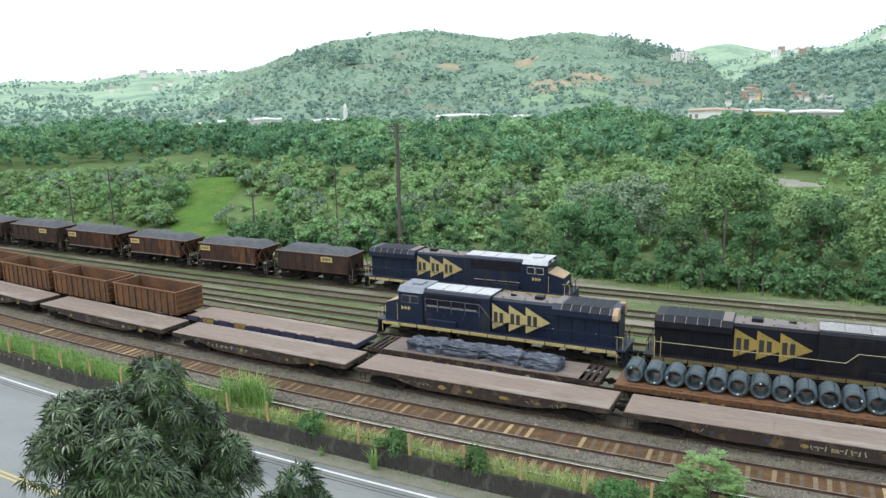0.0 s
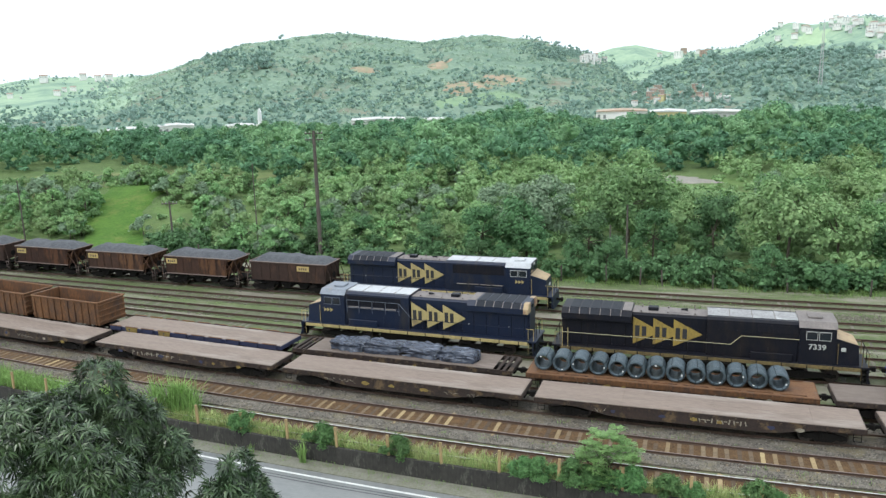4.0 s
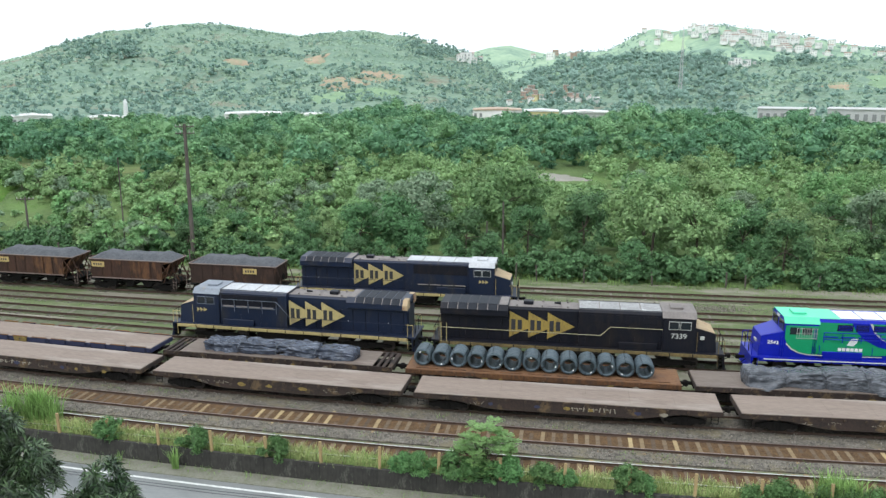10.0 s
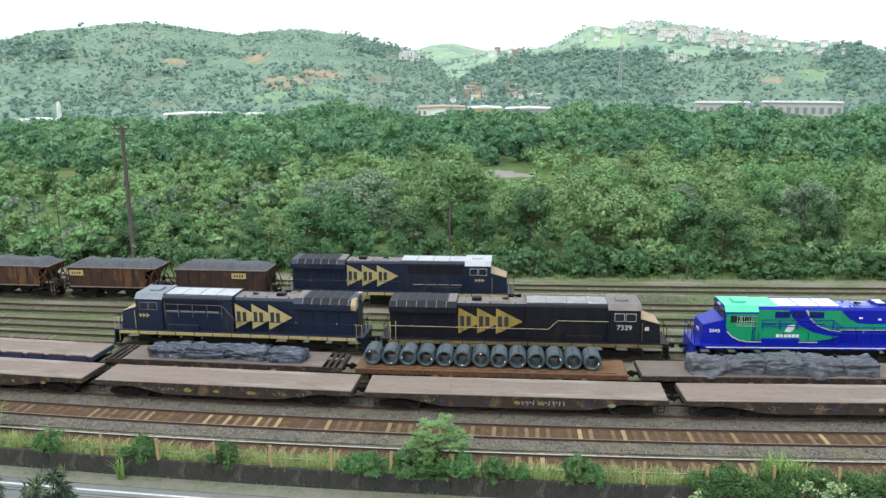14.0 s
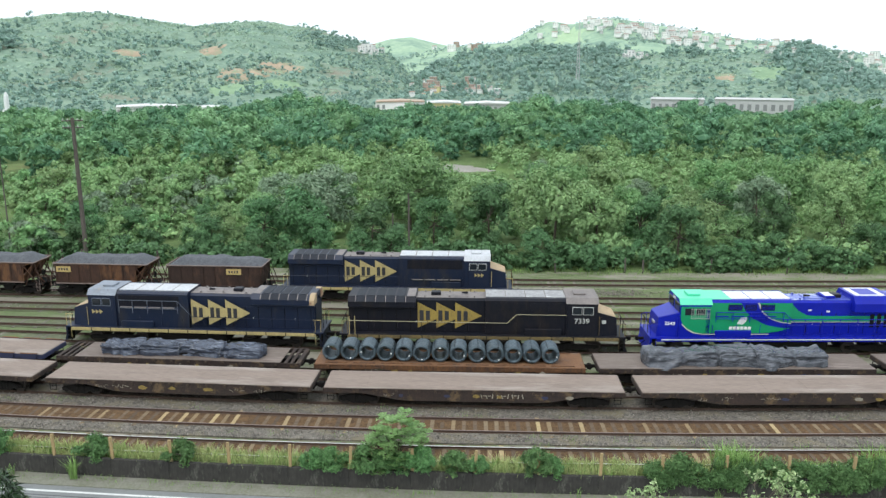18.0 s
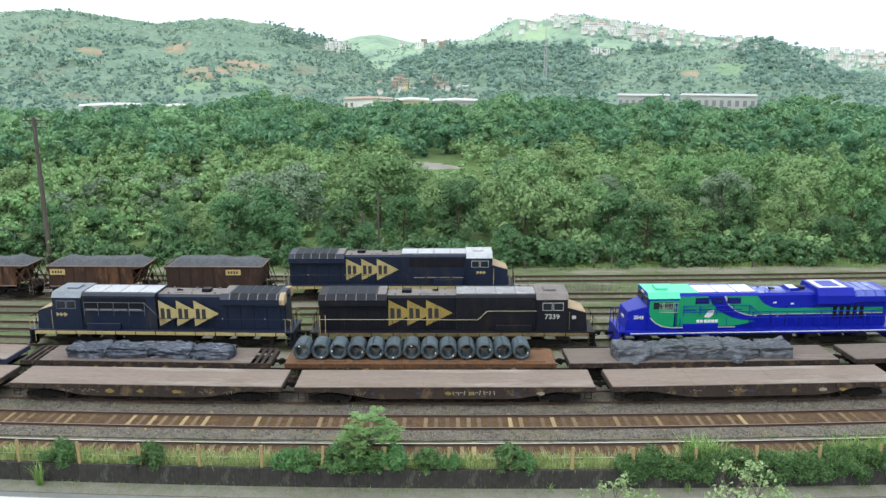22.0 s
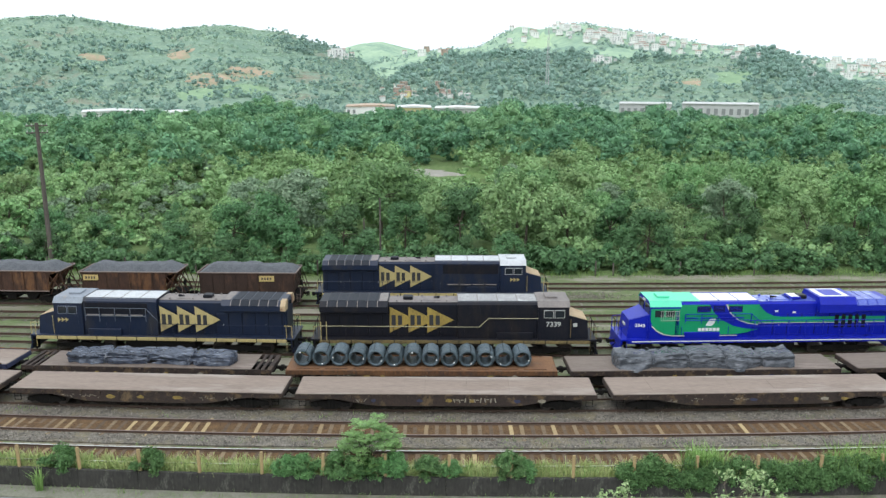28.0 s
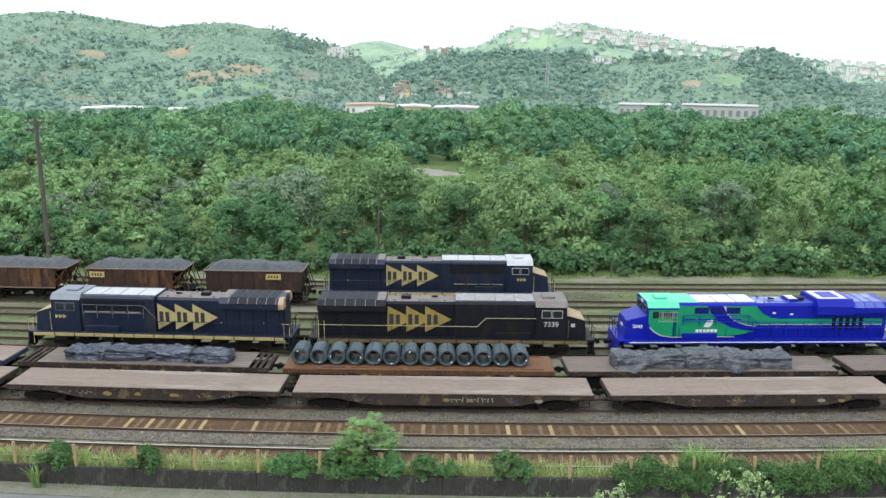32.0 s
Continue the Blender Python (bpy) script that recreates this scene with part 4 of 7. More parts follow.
M_GREEN = mat("emerald_paint", (0.008, 0.30, 0.13), (0.006, 0.25, 0.105), rough=0.35, scale=0.9, fine=8, bump=0.02)
# emerald lightened for the roof: the light from above is in the colour
M_MINT = mat("sunlit_mint_roof_paint", (0.10, 0.62, 0.38), (0.08, 0.54, 0.33), rough=0.4, scale=0.9, fine=8, bump=0.02)
# pale blotches on both tarpaulins stand in for highlights along the folds
M_TARP = mat("blue_grey_tarpaulin", (0.072, 0.085, 0.12), (0.022, 0.027, 0.04), rough=0.22, scale=1.2, fine=5, bump=1.0, c3=(0.18, 0.2, 0.25), c3_amt=0.3, stretch=(0.5, 2, 2), c3_scale=1.5, deep=0.07)
M_TARP2 = mat("grey_tarpaulin", (0.102, 0.108, 0.125), (0.041, 0.0451, 0.0541), rough=0.22, scale=1.2, fine=5, bump=1.0, c3=(0.148, 0.156, 0.172), c3_amt=0.3, stretch=(0.7, 2, 2), c3_scale=1.5, deep=0.07)
M_WIRE = mat("blue_grey_wire_coil", (0.096, 0.128, 0.148), (0.056, 0.0784, 0.092), rough=0.42, metal=0.4, scale=1.5, fine=5, bump=0.5, stretch=(1, 26, 1), objr=0.15)
M_BLUEDULL = mat("dull_blue_paint", (0.022, 0.03, 0.085), (0.03, 0.032, 0.06), rough=0.7, scale=2, fine=10)
M_GRAFFITI = mat("faded_paint_marks", (0.34, 0.31, 0.25), (0.2, 0.17, 0.13), rough=0.8, scale=4, fine=16)
M_GRAFYEL = mat("faded_yellow_marks", (0.30, 0.21, 0.05), (0.17, 0.12, 0.04), rough=0.8, scale=4, fine=16)


def glass_mat():
    m = bpy.data.materials.new("dark_cab_glass")
    m.use_nodes = True
    b = m.node_tree.nodes["Principled BSDF"]
    b.inputs["Base Color"].default_value = (0.02, 0.025, 0.03, 1)
    b.inputs["Roughness"].default_value = 0.08
    return m


M_GLASS = glass_mat()


# ---------------------------------------------------------------- rolling stock: running gear
def wheelset_data(r):
    g = Geo()
    for s in (-1, 1):
        g.tube((0, s * 0.76, 0), (0, s * 0.88, 0), r, 20)
        g.tube((0, s * 0.72, 0), (0, s * 0.76, 0), r + 0.03, 20)
        g.tube((0, s * 0.88, 0), (0, s * 0.93, 0), r * 0.3, 10)
    g.tube((0, -1.0, 0), (0, 1.0, 0), 0.08, 8)
    return g.data("wheelset", M_WHEEL)


WHEEL_SMALL, WHEEL_BIG = wheelset_data(0.42), wheelset_data(0.5)
MOVING_WHEELS = []


def bogie(root, x, axles, spacing, r, moving=False):
    """A bogie with side frames and springs, its wheelsets as pieces."""
    half = (axles - 1) * spacing / 2
    g = Geo()
    for s in (-1, 1):
        y0, y1 = sorted((s * 1.02, s * 1.14))
        g.prism_y([(x - half - 0.32, r + 0.12), (x - half - 0.32, r - 0.08), (x - half + 0.25, r - 0.1), (x - 0.35, r - 0.26), (x + 0.35, r - 0.26), (x + half - 0.25, r - 0.1), (x + half + 0.32, r - 0.08), (x + half + 0.32, r + 0.12), (x + 0.45, r + 0.26), (x - 0.45, r + 0.26)], y0, y1)
        for k in range(axles):
            cx = x - half + k * spacing
            g.tube((cx, s * 1.14, r), (cx, s * 1.2, r), 0.13, 10)
        for dx in (-0.2, 0.0, 0.2):
            g.tube((x + dx, s * 1.08, r - 0.2), (x + dx, s * 1.08, r + 0.22), 0.09, 8)
    g.box(x - 0.22, x + 0.22, -1.1, 1.1, r + 0.1, r + 0.32, 0.03)
    b = part("bogie", g, M_UNDER, root)
    for k in range(axles):
        w = new("wheelset", WHEEL_SMALL if r < 0.46 else WHEEL_BIG)
        w.parent = b
        w.location = (x - half + k * spacing, 0, r)
        if moving:
            MOVING_WHEELS.append((w, r))


def coupler(root, x, s):
    g = Geo()
    g.box(min(x, x + s * 0.42), max(x, x + s * 0.42), -0.09, 0.09, 0.78, 0.98, 0.02)
    g.box(min(x + s * 0.36, x + s * 0.6), max(x + s * 0.36, x + s * 0.6), -0.16, 0.16, 0.72, 1.04, 0.04)
    g.tube((x, 0.35, 0.85), (x + s * 0.3, 0.3, 0.5), 0.03)
    g.tube((x + s * 0.3, 0.3, 0.5), (x + s * 0.5, 0.2, 0.62), 0.03)
    part("coupler", g, M_UNDER, root)


# ---------------------------------------------------------------- flat wagons
def marks(root, L, seed, y, z, n=7):
    """Faded painted patches and scribbles on the side sill, that cannot be read."""
    rng = random.Random(seed)
    for k in range(n):
        x = (-0.38 + 0.76 * (k + rng.uniform(0.1, 0.7)) / n) * L
        w = rng.uniform(0.2, 0.65)
        if rng.random() < 0.65:
            pts = [(x + w * (0.5 + 0.5 * math.cos(a) * rng.uniform(0.7, 1.1)), z + 0.13 * math.sin(a) * rng.uniform(0.6, 1.2)) for a in np.linspace(0, 5.6, 8)]
            part("paint_patch", Geo().prism_y(pts, y - 0.012, y), rng.choice([M_GRAFYEL, M_GRAFYEL, M_GRAFFITI, M_BLUEDULL]), root)
        else:
            g = Geo()
            for j in range(rng.randint(4, 8)):
                p = (x + j * 0.16, z + rng.uniform(-0.13, 0.13))
                q = (x + j * 0.16 + rng.uniform(0.02, 0.18), z + rng.uniform(-0.13, 0.15))
                g.tube((p[0], y, p[1]), (q[0], y, q[1]), 0.018, 4)
            tagged(part("paint_scribble", g, M_GRAFFITI, root), kind="stuff")


def deck_planks(root, x0, x1, w, z, material, n):
    for k in range(n):
        a, b = x0 + (x1 - x0) * k / n, x0 + (x1 - x0) * (k + 1) / n
        part("deck_plate", Geo().box(a + 0.002, b - 0.002, -w, w, z - 0.05, z, 0.004), material, root)


def flat_wagon(key, x, L, seed, label, deck=M_DECK, side=M_SIDE, ends="plain", text=None, fishbelly=True):
    root = thing("flat_wagon", label, "flat wagon", "flat wagons in the yard")
    h = L / 2 - 0.05
    w = 1.36
    inset = 1.25 if ends == "ladder" else 0.0
    deck_planks(root, -h + inset, h - inset, w, 1.25, deck, 7)
    if ends == "ladder":
        for s in (-1, 1):
            for k in range(3):
                xx = s * (h - 0.12 - k * 0.4)
                part("end_beam", Geo().box(xx - 0.1, xx + 0.1, -w, w, 1.12, 1.22, 0.015), side, root)
            for yy in (-w + 0.08, 0.0, w - 0.08):
                part("end_stringer", Geo().box(min(s * h, s * (h - inset)), max(s * h, s * (h - inset)), yy - 0.07, yy + 0.07, 1.02, 1.12, 0.01), side, root)
    for s in (-1, 1):
        y0, y1 = sorted((s * (w - 0.07), s * (w + 0.03)))
        lo = 0.42 if fishbelly else 0.82
        pts = [(-h, 1.2), (-h, 0.93), (-h + 2.6, 0.9), (-h + 4.4, lo + 0.12), (-h + 5.2, lo + 0.06), (h - 5.2, lo + 0.06), (h - 4.4, lo + 0.12), (h - 2.6, 0.9), (h, 0.93), (h, 1.2)]
        part("side_sill", Geo().prism_y(pts, y0, y1), side, root)
        lip = Geo().box(-h, h, min(s * w, s * (w + 0.06)), max(s * w, s * (w + 0.06)), 1.17, 1.225, 0.01)
        part("deck_edge", lip, side, root)
        k = -h + 0.9
        data = Geo().box(-0.07, 0.07, min(s * (w + 0.03), s * (w + 0.11)), max(s * (w + 0.03), s * (w + 0.11)), 1.0, 1.165, 0.01).data("stake_pocket", side)
        while k < h - 0.5:
            ob = new("stake_pocket", data)
            ob.parent = root
            ob.location = (k, 0, 0)
            k += 1.18
    part("centre_beam", Geo().box(-h, h, -0.3, 0.3, 0.62, 1.15, 0.02), M_UNDER, root)
    for s in (-1, 1):
        part("headstock", Geo().box(s * h - 0.06, s * h + 0.06, -w, w, 0.9, 1.2, 0.02), side, root)
    part("brake_cylinder", Geo().tube((-0.6, -0.7, 0.72), (0.5, -0.7, 0.72), 0.17, 12), M_UNDER, root)
    for s in (-1, 1):
        bogie(root, s * (L / 2 - 2.1), 2, 1.73, 0.42)
        coupler(root, s * h, s)
        for y in (-w + 0.05, w - 0.05):
            g = Geo()
            for z in (0.45, 0.7):
                g.tube((s * (h - 0.2), y, z), (s * (h - 0.6), y, z), 0.02)
            g.tube((s * (h - 0.2), y, 0.45), (s * (h - 0.2), y, 0.95), 0.02)
            g.tube((s * (h - 0.6), y, 0.45), (s * (h - 0.6), y, 0.95), 0.02)
            part("step_iron", g, M_UNDER, root)
    marks(root, L, seed, -w - 0.03, 0.82)
    root.matrix_world = on_track(key, x)
    return root


for k, (a, b) in enumerate(((-76.6, -61.0), (-60.0, -44.4), (-43.4, -27.3), (-26.5, -9.6), (-8.9, 9.35), (10.25, 28.1), (29.0, 47.0), (47.9, 66.0))):
    W = flat_wagon("c", (a + b) / 2, b - a, 100 + k, "empty flat wagon with worn brown deck and grimy sides")
    if k in (2, 4):   # a line of faded painted strokes
        rng_w = random.Random(k)
        x = 0.5 if k == 4 else -4.4
        for j in range(9):
            h = rng_w.uniform(0.2, 0.3)
            lean = rng_w.uniform(-0.08, 0.08)
            part("faded_stroke", Geo().prism_y([(x, 0.72), (x + 0.07, 0.72), (x + 0.07 + lean, 0.72 + h), (x + lean, 0.72 + h)], -1.4, -1.392), M_GRAFFITI, W)
            if rng_w.random() < 0.6:
                part("faded_stroke", Geo().box(x + 0.08, x + 0.26, -1.4, -1.392, 0.72 + h * 0.6, 0.78 + h * 0.6), M_GRAFFITI, W)
            x += 0.31 if k == 4 else 0.46

BY = flat_wagon("d", -36.95, 16.6, 55, "empty flat wagon with pale deck and blue-yellow side flaps", side=M_BLUEDULL, fishbelly=False)
for s in (-1, 1):
    for k in range(10):
        xx = -7.6 + k * 1.66
        col = M_GRAFYEL if k in (1, 3) else M_BLUEDULL
        g = Geo().prism_y([(xx - 0.6, 1.3), (xx - 0.5, 0.92), (xx + 0.5, 0.92), (xx + 0.6, 1.3)], min(s * 1.39, s * 1.47), max(s * 1.39, s * 1.47))
        p = part("side_flap", g, col, BY)
        part("flap_rim", Geo().box(xx - 0.62, xx + 0.62, min(s * 1.37, s * 1.5), max(s * 1.37, s * 1.5), 1.28, 1.33, 0.01), M_RUST, p)
W_TARP1 = flat_wagon("d", -19.45, 16.7, 61, "flat wagon with open ladder ends carrying a tarpaulin bundle", ends="ladder", deck=M_DECK2)
W_COIL = flat_wagon("d", -1.35, 17.7, 62, "orange rusty flat wagon loaded with wire coils", deck=M_RUSTDECK, side=M_RUST, fishbelly=False)
for s in (-1, 1):
    for k in range(9):
        xx = -7.4 + k * 1.85
        part("edge_rail", Geo().box(xx - 0.75, xx + 0.75, min(s * 1.12, s * 1.2), max(s * 1.12, s * 1.2), 1.25, 1.31, 0.01), M_RUST, W_COIL)
W_TARP2 = flat_wagon("d", 17.25, 17.9, 63, "flat wagon with a worn deck carrying a grey tarpaulin bundle", deck=M_DECK2)
W_TARP3 = flat_wagon("d", 36.1, 17.8, 64, "flat wagon with a worn deck carrying a tarpaulin bundle", deck=M_DECK2)


# ---------------------------------------------------------------- loads
def tarp_bundle(x0, x1, w, h, ties, seed, material, label, drape=0.0):
    """A long load under a wrinkled tarpaulin, tied at intervals."""
    rng = np.random.RandomState(seed)
    nu, nv = 240, 60
    L = x1 - x0
    u = np.linspace(0, 1, nu)[:, None]
    t = np.linspace(0, 1, nv)[None, :]
    ang = math.pi * (1 - t)
    p = 0.42
    cx, cz = np.sign(np.cos(ang)) * np.abs(np.cos(ang)) ** p, np.abs(np.sin(ang)) ** 0.5
    ends = np.clip(np.minimum(u, 1 - u) / 0.02, 0, 1) ** 0.45
    tie = np.zeros_like(u)
    for k in range(1, ties):
        tie = tie + np.exp(-((u - k / ties + 0.01 * rng.uniform(-1, 1)) / 0.008) ** 2)
    lump = 1 + 0.03 * np.sin(u * 21 + 1) + 0.025 * np.sin(u * 47)
    X = x0 + u * L + 0 * t
    s1 = u * L
    wr = np.zeros((nu, nv))
    for k in range(26):   # long folds that wander and cross, drawn towards the ropes
        a, b, c = rng.uniform(0.15, 1.6) * rng.choice([-1, 1]), rng.uniform(9, 44), rng.uniform(0, 6.3)
        amp = rng.uniform(0.3, 1) / (1 + 0.035 * b) * (0.35 + 0.65 * np.clip(np.sin(s1 * rng.uniform(0.3, 1.1) + c * 2) + 0.4, 0, 1))
        wr += amp * (1 - 2 * np.abs(np.sin(0.5 * (a * s1 + b * t + c + 1.3 * np.sin(s1 * rng.uniform(0.5, 1.6) + c) + 1.5 * tie))) ** 0.6)
    for k in range(10):
        a, b, c = rng.uniform(4, 9), rng.uniform(-22, 22), rng.uniform(0, 6.3)
        wr += 0.25 * np.sin(a * s1 + b * t + c) * np.clip(np.sin(s1 * 0.9 + c), 0, 1)
    wr = wr * (0.066 if drape == 0 else 0.055)
    rad = 1 - 0.13 * tie
    Y = cx * (w / 2 * ends * rad * lump) + cx * wr * 1.6
    Z = cz * (h * ends ** 0.6 * rad * lump * (1 - 0.08 * np.sin(u * 9))) + cz * wr * 1.4 + 0.02
    if drape:
        side = np.clip((0.5 - t) * 2 - 0.7, 0, 1) / 0.3
        Z = Z - drape * side * np.clip(np.sin(u * 11 + 0.5), 0, 1) ** 2
        Y = Y - 0.42 * side * np.clip(np.sin(u * 11 + 0.5), 0, 1) ** 2
    v = np.stack([X, Y + 0 * X, Z], -1).reshape(-1, 3)
    i, j = np.meshgrid(np.arange(nu - 1), np.arange(nv - 1), indexing="ij")
    q = i * nv + j
    f = np.stack([q, q + nv, q + nv + 1, q + 1], -1).reshape(-1, 4)
    root = thing("tarpaulin_bundle", label, "tarpaulin load")
    ob = new("cover", raw_mesh("cover", v, f, material, smooth=True))
    ob.parent = root
    core = part("packed_load", Geo().box(x0 + 0.35, x1 - 0.35, -w * 0.27, w * 0.27, 0.0, h * 0.4, 0.08), M_UNDER, root)
    for k in range(1, ties):
        xx = x0 + L * k / ties
        g = Geo()
        pts = [(w * 0.5 * math.cos(a) * 0.98, max(0.02, h * 0.9 * math.sin(a) ** 0.5)) for a in np.linspace(0.02, math.pi - 0.02, 12)]
        for (ya, za), (yb, zb) in zip(pts, pts[1:]):
            g.tube((xx, ya, za), (xx + 0.02, yb, zb), 0.018, 5)
        part("tie_rope", g, M_TARP2, root)
    return root


b1 = tarp_bundle(-5.6, 5.75, 2.25, 0.86, 4, 3, M_TARP, "long load wrapped in dark blue-grey tarpaulin tied with ropes")
b1.matrix_world = on_track("d", -19.45) @ pose(0, -0.12, 1.255)
b2 = tarp_bundle(-6.1, 6.0, 2.4, 1.05, 5, 9, M_TARP2, "long load wrapped in loose grey tarpaulin tied with ropes", 0.14)
b2.matrix_world = on_track("d", 17.4) @ pose(0, -0.1, 1.255)
b3 = tarp_bundle(-6.0, 6.0, 2.0, 0.85, 4, 19, M_TARP, "long load wrapped in dark blue-grey tarpaulin tied with ropes")
b3.matrix_world = on_track("d", 36.6) @ pose(0, -0.05, 1.255)


def coil_proto():
    root = thing("wire_coil", "bundled coil of blue-grey steel wire lying on its side", "wire coil", "wire coils on the rusty wagon")
    g = Geo()
    rng = random.Random(4)
    n = 30
    rings = [(-0.72, 0.5), (-0.72, 0.36)]
    prof = [(0.40, -0.70), (0.48, -0.74), (0.57, -0.70)] + [(0.585 + 0.012 * (k % 2), -0.66 + 1.32 * k / 18) for k in range(19)] + [(0.57, 0.70), (0.48, 0.74), (0.40, 0.70)] + [(0.395 - 0.012 * (k % 2), 0.6 - 1.2 * k / 8) for k in range(9)]
    v, m = [], len(prof)
    for i in range(n):
        a = 2 * math.pi * i / n
        for r, y in prof:
            rr = r + rng.uniform(-0.008, 0.008)
            v.append((rr * math.cos(a), y, rr * math.sin(a)))
    f = [(i * m + k, i * m + (k + 1) % m, ((i + 1) % n) * m + (k + 1) % m, ((i + 1) % n) * m + k) for i in range(n) for k in range(m)]
    part("winding", g.add(v, f), M_WIRE, root)
    for a in (0.6, 2.2, 3.8, 5.4):
        g = Geo()
        c, s = math.cos(a), math.sin(a)
        pts = [(0.34, -0.72), (0.46, -0.765), (0.6, -0.72), (0.62, 0.0), (0.6, 0.72), (0.46, 0.765), (0.34, 0.72)]
        for (ra, ya), (rb, yb) in zip(pts, pts[1:]):
            g.tube((ra * c, ya, ra * s), (rb * c, yb, rb * s), 0.014, 5)
        part("binding_strap", g, M_UNDER, root)
    part("tag", Geo().box(0.36, 0.44, -0.775, -0.76, -0.06, 0.05), M_WHITE, root, "small white paper tag")
    return root


coil0 = coil_proto()
rng_c = random.Random(21)
for k in range(13):
    m = on_track("d", -9.15 + 1.2 * k) @ pose(0, -0.12 + rng_c.uniform(-0.04, 0.04), 1.25 + 0.612, 0, rng_c.uniform(0, 360), rng_c.uniform(-2, 2))
    if k == 0:
        coil0.matrix_world = m
    else:
        copy_thing(coil0, m)


# ---------------------------------------------------------------- gondolas
def gondola(key, x, L):
    root = thing("gondola_wagon", "empty open gondola wagon of orange rusty steel", "gondola wagon", "gondola wagons in the yard")
    h, w, zt, zb = L / 2 - 0.3, 1.4, 2.95, 1.05
    for s in (-1, 1):
        y0, y1 = sorted((s * (w - 0.04), s * w))
        side = part("side_wall", Geo().box(-h, h, y0, y1, zb, zt), M_RUST, root)
        k = -h + 0.3
        while k < h:
            part("rib", Geo().box(k - 0.05, k + 0.05, min(s * w, s * (w + 0.09)), max(s * w, s * (w + 0.09)), zb, zt - 0.06, 0.012), M_RUST, side)
            k += (2 * h - 0.6) / 9
        part("top_rim", Geo().box(-h - 0.05, h + 0.05, min(s * (w - 0.05), s * (w + 0.1)), max(s * (w - 0.05), s * (w + 0.1)), zt - 0.02, zt + 0.09, 0.015), M_RUSTDECK, side)
        e = part("end_wall", Geo().box(min(s * h, s * (h - 0.04)), max(s * h, s * (h - 0.04)), -w + 0.045, w - 0.045, zb, zt), M_RUST, root)
        for j in range(4):
            z = zb + 0.2 + j * 0.47
            part("end_rib", Geo().box(min(s * h, s * (h + 0.13)), max(s * h, s * (h + 0.13)), -w, w, z, z + 0.14, 0.03), M_RUST, e)
        part("end_rim", Geo().box(min(s * (h - 0.05), s * (h + 0.12)), max(s * (h - 0.05), s * (h + 0.12)), -w + 0.055, w - 0.055, zt - 0.02, zt + 0.085, 0.015), M_RUSTDECK, e)
    part("floor", Geo().box(-h + 0.05, h - 0.05, -w + 0.05, w - 0.05, zb, zb + 0.06), M_RUST, root)
    part("underframe", Geo().box(-h - 0.1, h + 0.1, -0.35, 0.35, 0.62, zb - 0.01, 0.02), M_UNDER, root)
    for s in (-1, 1):
        bogie(root, s * (h - 1.25), 2, 1.6, 0.42)
        coupler(root, s * (h + 0.1), s)
    root.matrix_world = on_track(key, x)
    return root


for x in (-75.7, -67.2, -58.7, -50.15):
    gondola("d", x, 8.3)


